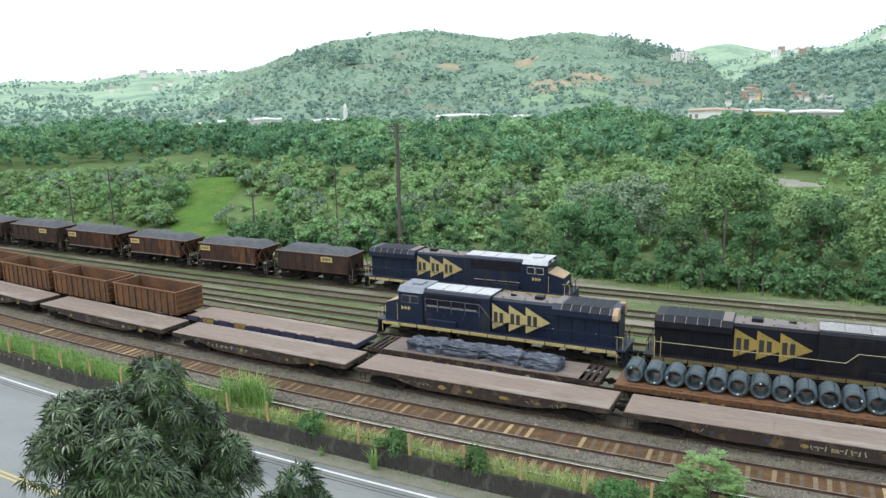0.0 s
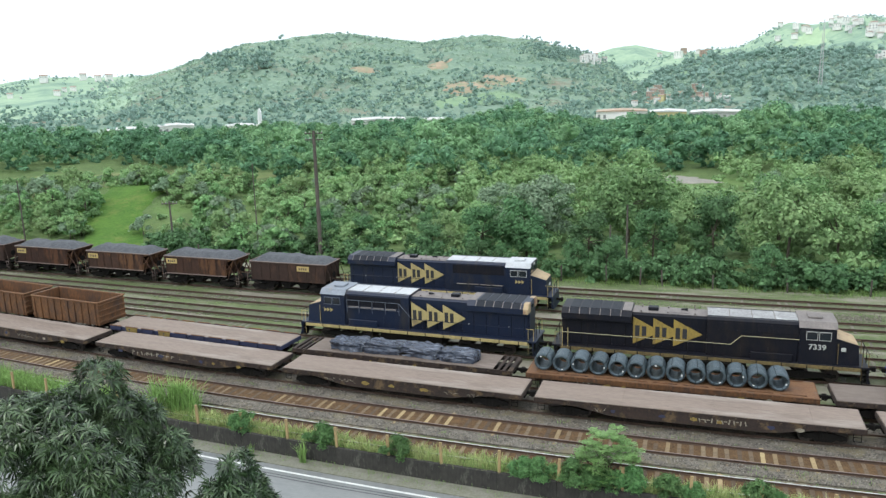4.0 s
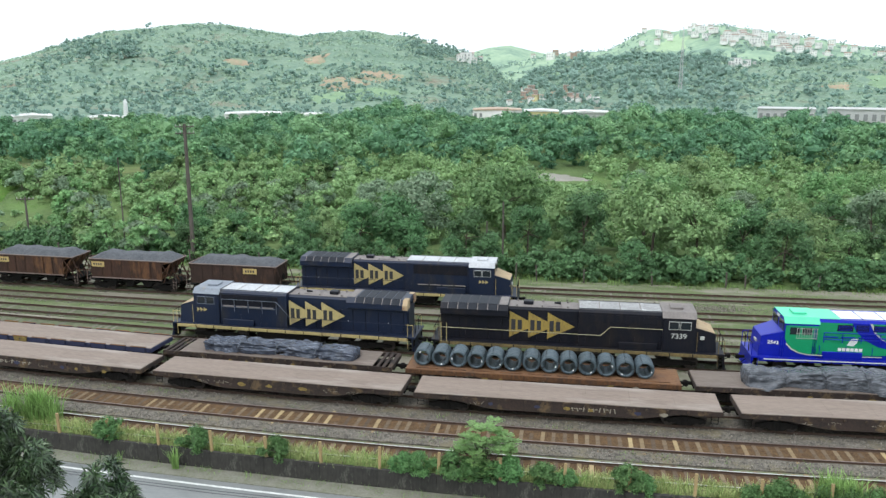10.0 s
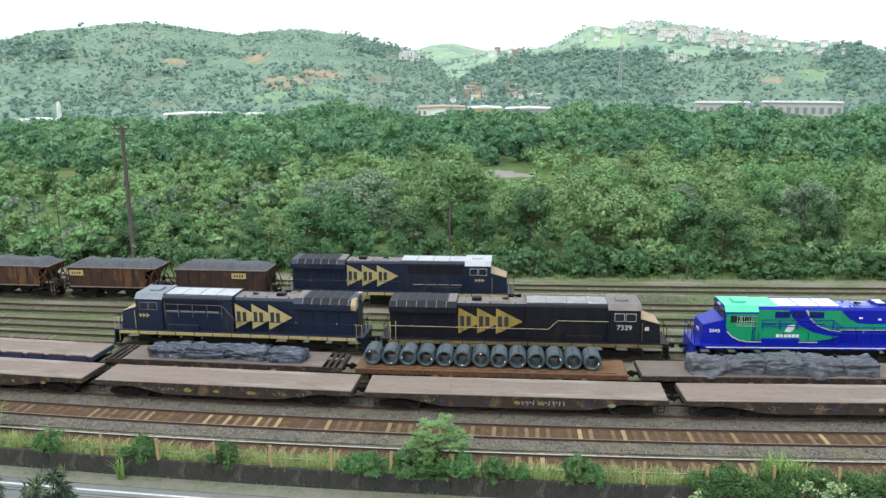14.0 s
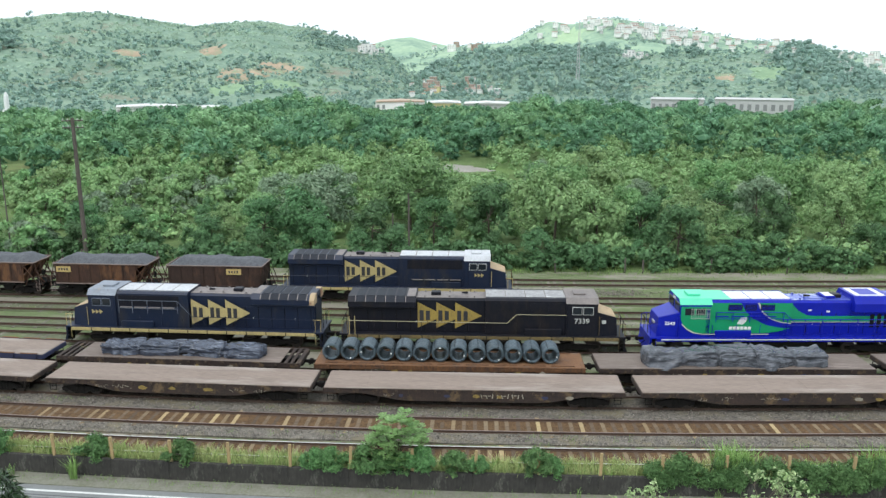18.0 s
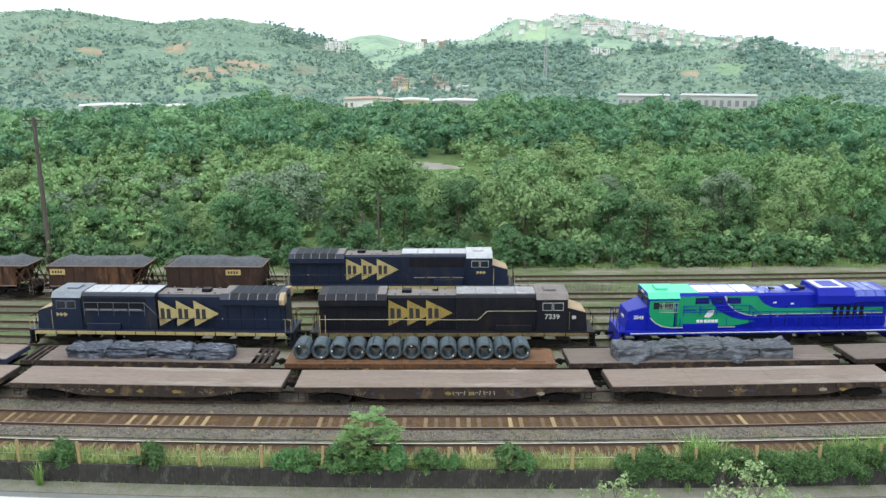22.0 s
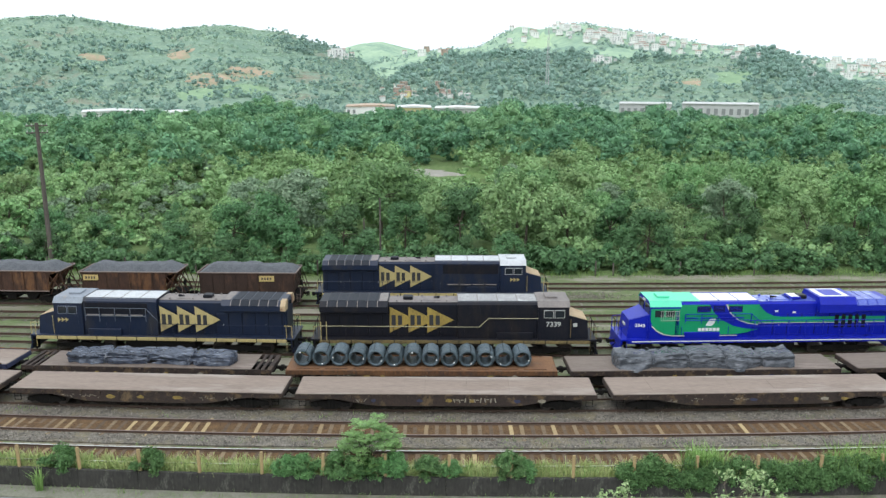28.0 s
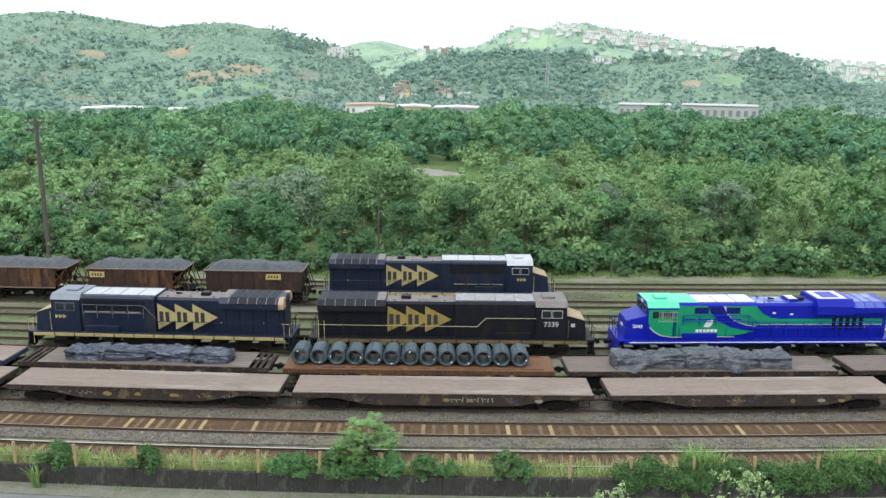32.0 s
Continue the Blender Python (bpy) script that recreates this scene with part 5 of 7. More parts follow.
# ---------------------------------------------------------------- ore hoppers
def hopper(seed):
    shut = seed % 5 in (0, 4)   # some have a closed end with a ladder, most an open sloping end
    root = thing("ore_hopper_wagon", "closed-ended dark brown hopper wagon heaped with grey-black ore" if shut else "rusty brown hopper wagon with open braced end heaped with grey-black ore", "hopper wagon", "hopper wagons of the ore train")
    rng = random.Random(seed)
    steel = M_HOPPER if shut else M_HOPPER_RUST
    w, zt, zb = 1.42, 3.02, 1.3
    a, b = -4.28, 4.28
    e = b - 0.12 if shut else b - 1.05
    for s in (-1, 1):
        pts = [(a, zt), (a + 0.14, zt - 0.25), (a + 0.18, zb), (e, zb), (e + 0.04, zt - 0.3), (b, zt)]
        side = part("side_wall", Geo().prism_y(pts, min(s * (w - 0.05), s * w), max(s * (w - 0.05), s * w)), steel, root)
        n = 9 if shut else 8
        for k in range(n):
            x = a + 0.3 + k * (e - a - 0.42) / (n - 1)
            part("rib", Geo().box(x - 0.035, x + 0.035, min(s * w, s * (w + 0.045)), max(s * w, s * (w + 0.045)), zb + 0.02, zt - 0.08, 0.01), steel, side)
        part("bottom_sill", Geo().box(a + 0.18, e, min(s * (w - 0.02), s * (w + 0.06)), max(s * (w - 0.02), s * (w + 0.06)), zb - 0.1, zb - 0.002, 0.012), M_RIM if not shut else steel, side)
        part("top_rim", Geo().box(a, b, min(s * (w - 0.04), s * (w + 0.08)), max(s * (w - 0.04), s * (w + 0.08)), zt - 0.02, zt + 0.07, 0.012), M_RIM, side)
        x = 1.75 if shut else -3.3
        pl = part("placard", Geo().box(x - 0.66, x + 0.66, min(s * (w + 0.05), s * (w + 0.08)), max(s * (w + 0.05), s * (w + 0.08)), 2.3, 2.8, 0.006), M_PLACARD, side, "ochre placard with dark marks")
        g = Geo()
        for j in range(4):
            g.box(x - 0.45 + j * 0.24, x - 0.31 + j * 0.24, min(s * (w + 0.08), s * (w + 0.086)), max(s * (w + 0.08), s * (w + 0.086)), 2.44, 2.66)
        part("placard_marks", g, M_INK, pl)
    # ends: a steep sheet, and a sloping one behind open braces
    part("end_sheet", Geo().prism_y([(a + 0.02, zt - 0.02), (a + 0.2, zt - 0.3), (a + 0.24, zb), (a + 0.3, zb), (a + 0.28, zt - 0.3), (a + 0.1, zt - 0.02)], -w + 0.05, w - 0.05), steel, root)
    part("slope_sheet", Geo().prism_y([(b - 0.02, zt - 0.02), (e - 0.1, zb + 0.35), (e - 0.12, zb), (e - 0.18, zb), (e - 0.18, zb + 0.38), (b - 0.1, zt - 0.02)], -w + 0.05, w - 0.05), steel, root)
    for x1 in (a, b):
        part("end_rim", Geo().box(x1 - 0.05, x1 + 0.05, -w + 0.05, w - 0.05, zt - 0.02, zt + 0.065, 0.01), M_RIM, root)
    for y in (-1.36, -0.45, 0.45, 1.36):
        if not shut:
            part("brace", Geo().tube((e + 0.05, y, zt - 0.35), (b + 0.25, y, 1.0), 0.05, 6), steel, root)
            part("brace", Geo().tube((b - 0.15, y, zt - 0.1), (e + 0.1, y, 1.0), 0.05, 6), steel, root)
        part("brace", Geo().tube((b - 0.02, y, zt - 0.08), (b + 0.62, y, 1.0), 0.035, 6), steel, root)
        part("brace", Geo().tube((a + 0.05, y, zt - 0.1), (a - 0.45, y, 1.0), 0.035, 6), steel, root)
    g = Geo()
    nx, ny = 44, 15
    ph = [rng.uniform(0, 6.3) for k in range(6)]
    v = []
    for i in range(nx):
        for j in range(ny):
            u, t = i / (nx - 1), j / (ny - 1)
            x, y = a + 0.06 + u * (b - a - 0.12), (-1 + 2 * t) * (w - 0.06)
            ramp = min(1, min(u, 1 - u) / 0.15, (1 - abs(2 * t - 1)) / 0.55)
            top = 0.70 + 0.07 * math.sin(u * 8 + ph[0]) + 0.06 * math.sin(u * 15 + ph[1] + 2 * t) + 0.05 * math.sin(u * 27 + 5 * t + ph[2])
            v.append((x, y, zt - 0.04 + top * (ramp - 0.18 * ramp ** 3) + (rng.uniform(-0.03, 0.03) if ramp > 0 else 0)))
    part("ore_load", g.add(v, [(i * ny + j, (i + 1) * ny + j, (i + 1) * ny + j + 1, i * ny + j + 1) for i in range(nx - 1) for j in range(ny - 1)]), M_COAL, root, "heap of grey-black ore", smooth=True)
    part("underframe", Geo().box(-4.55, 4.55, -0.4, 0.4, 0.66, 0.935, 0.02), M_UNDER, root)
    for x in (-2.2, -0.35, 1.5):
        part("discharge_chute", Geo().prism_y([(x - 0.7, zb - 0.1), (x - 0.3, 0.45), (x + 0.3, 0.45), (x + 0.7, zb - 0.1)], -1.15, 1.15), M_UNDER, root)
    for s in (-1, 1):
        part("side_pipe", Geo().tube((-4.0, s * 1.3, 0.95), (4.0, s * 1.3, 0.95), 0.045, 6), M_UNDER, root)
        for y in (-1.38, 1.38):
            g = Geo()
            for xx in (4.62, 4.3):
                g.tube((s * xx, y, 0.45), (s * xx, y, 1.9 if xx > 4.5 else 1.25), 0.022)
            for z in (0.5, 0.8, 1.1):
                g.tube((s * 4.62, y, z), (s * 4.3, y, z), 0.02)
            part("ladder", g, M_RIM, root)
        part("platform", Geo().box(min(s * 3.2, s * 4.65), max(s * 3.2, s * 4.65), -1.3, 1.3, 0.94, 1.0, 0.01), M_UNDER, root)
    part("brake_wheel", Geo().tube((4.6, -0.6, 2.0), (4.66, -0.6, 2.0), 0.28, 12), M_UNDER, root)
    for s in (-1, 1):
        bogie(root, s * 3.15, 2, 1.6, 0.42, moving=True)
        coupler(root, s * 4.55, s)
    return root


# ---------------------------------------------------------------- locomotives
def sloped_box(g, x0, x1, w0, w1, z0, z1, cut):
    """A hood with its upper edges cut off."""
    g.prism_x([(-w0, z0), (w0, z0), (w1, z1 - cut), (w1 - cut, z1), (-w1 + cut, z1), (-w1, z1 - cut)], x0, x1)
    return g


def loco(name, label, k, body, sill, roof, silver, gold, nose, cab_roof, moving=False, deck_trim=None, step_z=3.12):
    """A six-axle diesel locomotive, nose towards +x, in the thing's space."""
    root = thing(name, label, "locomotive", "locomotives in the yard")
    X = lambda x: x * k
    deck_trim = deck_trim or M_GOLD
    # frame and tank
    part("platform", Geo().box(X(-10.35), X(10.2), -1.5, 1.5, 1.36, 1.5, 0.02), body, root)
    for s in (-1, 1):
        g = Geo().box(X(-9.7), X(9.7), min(s * 1.46, s * 1.54), max(s * 1.46, s * 1.54), 1.16, 1.42, 0.012)
        st = part("side_sill", g, sill, root)
        j = -9.0
        while j < 9.2:
            part("sill_gap", Geo().box(X(j) - 0.03, X(j) + 0.03, min(s * 1.541, s * 1.556), max(s * 1.541, s * 1.556), 1.15, 1.43), M_UNDER, st)
            j += 1.55
    part("underframe", Geo().box(X(-9.9), X(9.9), -0.9, 0.9, 0.95, 1.36, 0.03), M_UNDER, root)
    part("fuel_tank", sloped_box(Geo(), X(-2.6), X(2.8), 1.15, 1.4, 0.28, 1.12, 0.12), M_UNDER, root)
    part("air_reservoir", Geo().tube((X(-2.4), -1.38, 1.0), (X(2.4), -1.38, 1.0), 0.16, 12), M_UNDER, root)
    for s in (-1, 1):
        bogie(root, X(s * 6.2), 3, 1.85 * k, 0.5, moving=moving)
        coupler(root, X(s * 10.25), s)
        # end steps and pilot
        for y in (-1.25, 1.25):
            back = part("step_plate", Geo().box(X(s * 10.0) - 0.2, X(s * 10.0) - 0.17, y - 0.26, y + 0.26, 0.3, 1.38), M_UNDER, root)
            for z in (0.35, 0.68, 1.02):
                part("step", Geo().box(X(s * 10.0) - 0.168, X(s * 10.0) + 0.16, y - 0.24, y + 0.24, z, z + 0.05, 0.01), M_UNDER, back)
        part("pilot", Geo().prism_y([(X(s * 10.2), 1.36), (X(s * 10.2), 0.75), (X(s * 10.35), 0.3), (X(s * 10.1), 0.3), (X(s * 10.05), 1.36)], -1.45, 1.45), body, root)
    # radiator end
    g = Geo()
    sloped_box(g, X(-9.6), X(-4.85), 0.98, 0.98, 1.5, 3.75, 0.02)
    part("radiator_hood", g, body, root)
    g = Geo().prism_x([(-1.42, 3.62), (-1.0, 3.45), (1.0, 3.45), (1.42, 3.62), (1.42, 4.05), (1.08, 4.42), (-1.08, 4.42), (-1.42, 4.05)], X(-9.68), X(-4.8))
    cowl = part("radiator_cowl", g, body, root)
    for j in range(5):
        x0 = -9.1 + j * 0.72
        for s in (-1, 1):
            part("radiator_grille", Geo().prism_x([(s * 1.43, 4.07), (s * 1.09, 4.44), (s * 1.05, 4.42), (s * 1.40, 4.05)], X(x0), X(x0 + 0.6)), M_GRILLE if body is not M_BLUE else M_BLUE_ROOF, cowl)
        part("roof_grille", Geo().box(X(x0), X(x0 + 0.62), -1.0, 1.0, 4.425, 4.445), M_GRILLE if body is not M_BLUE else M_BLUE_ROOF, cowl)
    for j in range(6):   # worn edges of the radiator frames
        xx = X(-9.16 + j * 0.72)
        for s in (-1, 1):
            part("grille_frame", Geo().prism_x([(s * 1.437, 4.06), (s * 1.087, 4.455), (s * 1.05, 4.43), (s * 1.41, 4.04)], xx, xx + 0.05), roof, cowl)
    part("cowl_rear_panel", Geo().box(X(-5.45), X(-4.85), -1.05, 1.05, 4.424, 4.44), roof, cowl)
    # rear face
    if body is M_NAVY and not moving:
        for s in (-1, 1):
            part("cowl_corner", Geo().prism_x([(s * 0.6, 3.66), (s * 1.43, 3.66), (s * 1.43, 4.06), (s * 1.09, 4.435), (s * 0.6, 4.435)], X(-9.74), X(-9.35)), nose, cowl, "sun-bleached tan cowl corner")
    part("rear_panel", Geo().box(X(-9.72), X(-9.6), -0.9, 0.9, 1.5, 4.3, 0.03), body, root)
    part("rear_headlight", Geo().tube((X(-9.72), 0, 4.0), (X(-9.8), 0, 4.0), 0.14, 10), M_GLASS, root)
    # engine hood
    g = Geo()
    sloped_box(g, X(-4.85), X(0.2), 0.95, 0.95, 1.5, 4.25, 0.16)
    hood = part("engine_hood", g, body, root)
    part("hood_roof", Geo().box(X(-4.8), X(0.2), -0.8, 0.8, 4.255, 4.275), roof, hood)
    part("exhaust", Geo().box(X(-3.75), X(-3.05), -0.3, 0.3, 4.27, 4.55, 0.05), M_SOOT, hood)
    part("roof_hatch", Geo().box(X(-2.2), X(-1.0), -0.5, 0.5, 4.275, 4.31, 0.01), roof, hood)
    part("horn", Geo().tube((X(-1.55), 0.1, 4.4), (X(-1.1), 0.1, 4.42), 0.05, 8, 0.1), M_SOOT, hood)
    for s in (-1, 1):
        for j in range(9):
            x0 = -9.3 + j * 1.03
            part("access_door", Geo().box(X(x0), X(x0 + 0.93), min(s * 0.955, s * 0.975) + (0.026 * s if x0 < -4.9 else 0), max(s * 0.955, s * 0.975) + (0.026 * s if x0 < -4.9 else 0), 1.65, 3.3, 0.008), body, hood)
            part("door_seam", Geo().box(X(x0) - 0.045, X(x0) - 0.015, min(s * 0.955, s * 0.968) + (0.026 * s if x0 < -4.9 else 0), max(s * 0.955, s * 0.968) + (0.026 * s if x0 < -4.9 else 0), 1.65, 3.3), M_UNDER, hood)
    # blower and inverter section, wider, with silver roof panels
    g = Geo()
    sloped_box(g, X(0.2), X(5.95), 1.3, 1.36, 1.5, 4.4, 0.17)
    mid = part("equipment_cab", g, body, root)
    for j in range(4):
        x0 = 0.22 + j * 1.43
        part("roof_panel", Geo().box(X(x0), X(x0 + 1.4), -0.9, 0.9, 4.405, 4.43, 0.008), silver, mid)
    for s in (-1, 1):
        # a flat dark panel stands in for the shade inside the side opening
        if body is M_NAVY:
            part("recess_shade_panel", Geo().box(X(0.9), X(5.75), min(s * 1.345, s * 1.372), max(s * 1.345, s * 1.372), 3.25, 4.12, 0.01), M_SOOT, mid)
    for s in (-1, 1):
        for j in range(4):
            x0 = 0.9 + j * 1.25
            part("vent_grille", Geo().box(X(x0), X(x0 + 0.95), min(s * 1.33, s * 1.375), max(s * 1.33, s * 1.375), 3.5, 4.08, 0.01), M_SOOT, mid)
        if body is M_NAVY and not moving:
            g = Geo()
            for z in (3.1, 3.75):
                g.tube((X(1.0), s * 1.5, z), (X(5.7), s * 1.5, z), 0.018, 5)
            for xx in (1.0, 2.2, 3.4, 4.6, 5.7):
                g.tube((X(xx), s * 1.5, 2.7), (X(xx), s * 1.5, 3.75), 0.018, 5)
            g.tube((X(1.0), s * 1.5, 3.75), (X(-0.1), s * 1.45, 2.5), 0.02, 5)
            part("catwalk_rail", g, M_DULLRAIL, mid)
        if body is not M_SOOT:
            for j in range(4):
                part("side_step", Geo().box(X(1.3 + 1.12 * j), X(2.25 + 1.12 * j), min(s * 1.37, s * 1.46), max(s * 1.37, s * 1.46), step_z, step_z + 0.08, 0.01), M_ROOFDUST if body is not M_BLUE else M_BLUE, mid)
    for j in range(5):
        part("roof_seam", Geo().box(X(0.2 + j * 1.43) - 0.03, X(0.2 + j * 1.43) + 0.03, -1.0, 1.0, 4.4, 4.445, 0.006), roof, mid)
    for j in range(3):
        part("lifting_eye", Geo().box(X(-4.2 + 1.8 * j) - 0.06, X(-4.2 + 1.8 * j) + 0.06, 0.55, 0.7, 4.27, 4.4, 0.02), roof, hood)
        part("lifting_eye", Geo().box(X(-4.2 + 1.8 * j) - 0.06, X(-4.2 + 1.8 * j) + 0.06, -0.7, -0.55, 4.27, 4.4, 0.02), roof, hood)
    for s in (-1, 1):
        for j in range(11):
            part("door_latch", Geo().box(X(-8.9 + j * 0.82) - 0.03, X(-8.9 + j * 0.82) + 0.03, min(s * 0.97, s * 1.02), max(s * 0.97, s * 1.02), 2.3, 2.42), M_GREY if j % 4 == 1 else body, hood)
        part("battery_box", Geo().box(X(3.0), X(5.6), min(s * 1.38, s * 1.5), max(s * 1.38, s * 1.5), 1.5, 2.05, 0.03), body, mid)
        part("cab_door", Geo().box(X(6.02), X(6.3), min(s * 1.462, s * 1.478), max(s * 1.462, s * 1.478), 1.6, 3.8, 0.006), body, root)
        part("cab_grab", Geo().tube((X(8.3), s * 1.45, 1.6), (X(8.3), s * 1.45, 3.1), 0.022, 5), sill, root)
    # driver's cab
    cab = part("cab", Geo().prism_x([(-1.46, 1.5), (1.46, 1.5), (1.46, 4.08), (1.12, 4.45), (-1.12, 4.45), (-1.46, 4.08)], X(5.95), X(8.15)), body, root)
    part("cab_roof", Geo().prism_x([(-1.48, 4.08), (-1.13, 4.47), (1.13, 4.47), (1.48, 4.08), (1.5, 4.1), (1.14, 4.51), (-1.14, 4.51), (-1.5, 4.1)], X(5.9), X(8.2)), cab_roof, cab)
    part("air_conditioner", Geo().box(X(6.5), X(7.4), -0.5, 0.5, 4.5, 4.66, 0.04), cab_roof, cab)
    for s in (-1, 1):
        for j, (a, b) in enumerate(((6.35, 7.05), (7.12, 7.85))):
            fr = part("side_window", Geo().box(X(a), X(b), min(s * 1.45, s * 1.475), max(s * 1.45, s * 1.475), 3.22, 3.86, 0.01), M_DULLRAIL if body is M_NAVY and not moving else M_GREY, cab)
            part("pane", Geo().box(X(a) + 0.035, X(b) - 0.035, min(s * 1.47, s * 1.482), max(s * 1.47, s * 1.482), 3.27, 3.81), M_GLASS, fr)
        for y in (s * 0.7,):
            part("windscreen", Geo().prism_y([(X(8.15), 3.4), (X(8.19), 3.4), (X(8.19) , 4.1), (X(8.15), 4.15)], y - 0.55, y + 0.55), M_GLASS, cab)
    part("headlight", Geo().box(X(8.16), X(8.24), -0.28, 0.28, 4.16, 4.36, 0.02), M_GREY, cab)
    # nose
    g = Geo().add(
        [(X(8.15), -1.42, 1.5), (X(8.15), 1.42, 1.5), (X(8.15), 1.36, 3.4), (X(8.15), -1.36, 3.4), (X(9.65), -1.15, 1.5), (X(9.65), 1.15, 1.5), (X(9.55), 1.05, 2.9), (X(9.55), -1.05, 2.9)],
        [(0, 1, 5, 4), (0, 4, 7, 3), (1, 2, 6, 5), (4, 5, 6, 7), (3, 7, 6, 2), (0, 3, 2, 1)])
    ns = part("nose", g, body, root)
    g = Geo().add(
        [(X(8.16), -1.3, 3.412), (X(8.16), 1.3, 3.412), (X(9.53), 1.02, 2.922), (X(9.53), -1.02, 2.922), (X(8.16), -1.3, 3.44), (X(8.16), 1.3, 3.44), (X(9.53), 1.02, 2.95), (X(9.53), -1.02, 2.95)],
        [(0, 1, 2, 3), (4, 7, 6, 5), (0, 4, 5, 1), (1, 5, 6, 2), (2, 6, 7, 3), (3, 7, 4, 0)])
    part("nose_top", g, nose, ns, "sun-faded nose top")
    part("nose_light", Geo().box(X(9.56), X(9.66), -0.3, 0.3, 2.2, 2.4, 0.02), M_GREY, ns)
    # handrails
    for s in (-1, 1):
        j, prev = -9.5, None
        while j < 5.9:
            post = Geo().tube((X(j), s * 1.47, 1.5), (X(j), s * 1.47, 2.5), 0.022, 6)
            part("stanchion", post, deck_trim if deck_trim is not M_GOLD else body, root)
            j += 1.7
        part("handrail", Geo().tube((X(-9.6), s * 1.47, 2.5), (X(0.2), s * 1.47, 2.5), 0.024, 6), deck_trim if deck_trim is not M_GOLD else body, root)
    for s in (-1, 1):
        for y in (-1.35, -0.5, 0.5, 1.35):
            part("end_post", Geo().tube((X(s * 10.15), y, 1.5), (X(s * 10.15), y, 2.45), 0.026, 6), sill if abs(y) > 1 else M_UNDER, root)
        part("end_rail", Geo().tube((X(s * 10.15), -1.35, 2.45), (X(s * 10.15), 1.35, 2.45), 0.026, 6), M_UNDER, root)
        for y in (-1.35, 1.35):
            part("side_rail", Geo().tube((X(s * 10.15), y, 2.45), (X(s * 9.5), y * 1.08, 2.5), 0.024), sill, root)
            part("grab_iron", Geo().tube((X(s * 9.75), y * 1.08, 0.5), (X(s * 9.75), y * 1.08, 2.4), 0.024), sill, root)
    return root


def emblem(root, k, s, x0, dirx, gold, ink, y=None):
    """Three overlapping arrowheads with dark plain bars, on one side of the hood."""
    y = y or 1.0
    for i in range(3):
        xa = (x0 + dirx * 1.36 * i) * k
        w = 1.92 * k * dirx
        ya, yb = s * (y + 0.004 * i), s * (y + 0.012 + 0.004 * i)
        a = part("arrowhead", Geo().prism_y([(xa, 3.95), (xa + w, 2.9), (xa, 1.85)], min(ya, yb), max(ya, yb)), gold, root, "faded yellow arrowhead emblem")
        yc, yd = sorted((s * (y + 0.022), s * (y + 0.03)))
        for j in range(2):
            xs = sorted((xa + dirx * (0.14 + 0.46 * j) * k, xa + dirx * (0.44 + 0.46 * j) * k))
            part("dark_bar", Geo().box(xs[0], xs[1], yc, yd, 2.45 + 0.04 * j, 3.3 - 0.04 * j, 0.004), ink, a)


def badge(root, k, s, x, material=None):
    for i in range(3):
        xa = x * k - s * 0.28 * (i - 1)
        d = -s * 0.26
        y0, y1 = sorted((s * 1.462, s * 1.475))
        part("badge_arrow", Geo().prism_y([(xa, 2.92), (xa + d, 2.74), (xa, 2.56)], y0, y1), material or M_GOLD, root)


def glyphs(name, text, size, material, m, parent):
    cu = bpy.data.curves.new(name, "FONT")
    cu.body, cu.size, cu.extrude, cu.align_x, cu.align_y = text, size, 0.006, "CENTER", "CENTER"
    cu.offset = 0.008
    tmp = bpy.data.objects.new(name, cu)
    scene.collection.objects.link(tmp)
    dg = bpy.context.evaluated_depsgraph_get()
    me = bpy.data.meshes.new_from_object(tmp.evaluated_get(dg))
    bpy.data.objects.remove(tmp)
    me.materials.clear()
    me.materials.append(material)
    ob = new(name, me)
    ob.parent = parent
    ob.matrix_basis = m
    return ob


LOW = Matrix.Diagonal((1, 1, 0.93, 1))
L1 = loco("locomotive", "dusty navy diesel locomotive with faded yellow arrowhead emblem", 0.945, M_NAVY, M_GOLD, M_ROOFDUST, M_SILVER, M_GOLD, M_TAN, M_CABROOF)
emblem(L1, 0.945, 1, -0.05, -1, M_GOLD, M_INK, 1.38)
badge(L1, 0.945, 1, 7.6)
L1.matrix_world = on_track("e", -20.35) @ pose(0, 0, 0, 0, 0, 180) @ LOW

L2 = loco("locomotive", "grimy blue-black diesel locomotive with dull yellow arrowhead emblem", 1.0, M_SOOT, M_GOLD_GRIME, M_ROOFDUST, M_SILVER_DULL, M_GOLD_DULL, M_TAN, M_ROOFDUST)
emblem(L2, 1.0, -1, -4.7, 1, M_GOLD_DULL, M_INK)
glyphs("running_number", "7339", 0.54, M_GREY, pose(7.05, -1.475, 2.72, 90, 0, 0), L2)
g = Geo()
for p, q in (((-9.6, -1.49, 2.55), (1.75, -1.49, 2.5)), ((1.75, -1.49, 2.5), (2.4, -1.49, 3.2)), ((2.4, -1.49, 3.2), (5.95, -1.49, 3.2))):
    g.tube(p, q, 0.024, 6)
part("pale_handrail", g, M_PALE_RAIL, L2, "pale worn handrail stepping up towards the cab")
g = Geo()
for xx in (-9.6, -9.2):
    g.tube((xx, -1.5, 1.3), (xx, -1.5, 2.9), 0.03)
part("yellow_grab_rail", g, M_GOLD, L2)
part("white_placard", Geo().box(8.5, 8.78, -1.35, -1.27, 2.5, 2.75), M_GREY, L2)
L2.matrix_world = on_track("e", 0.9) @ LOW

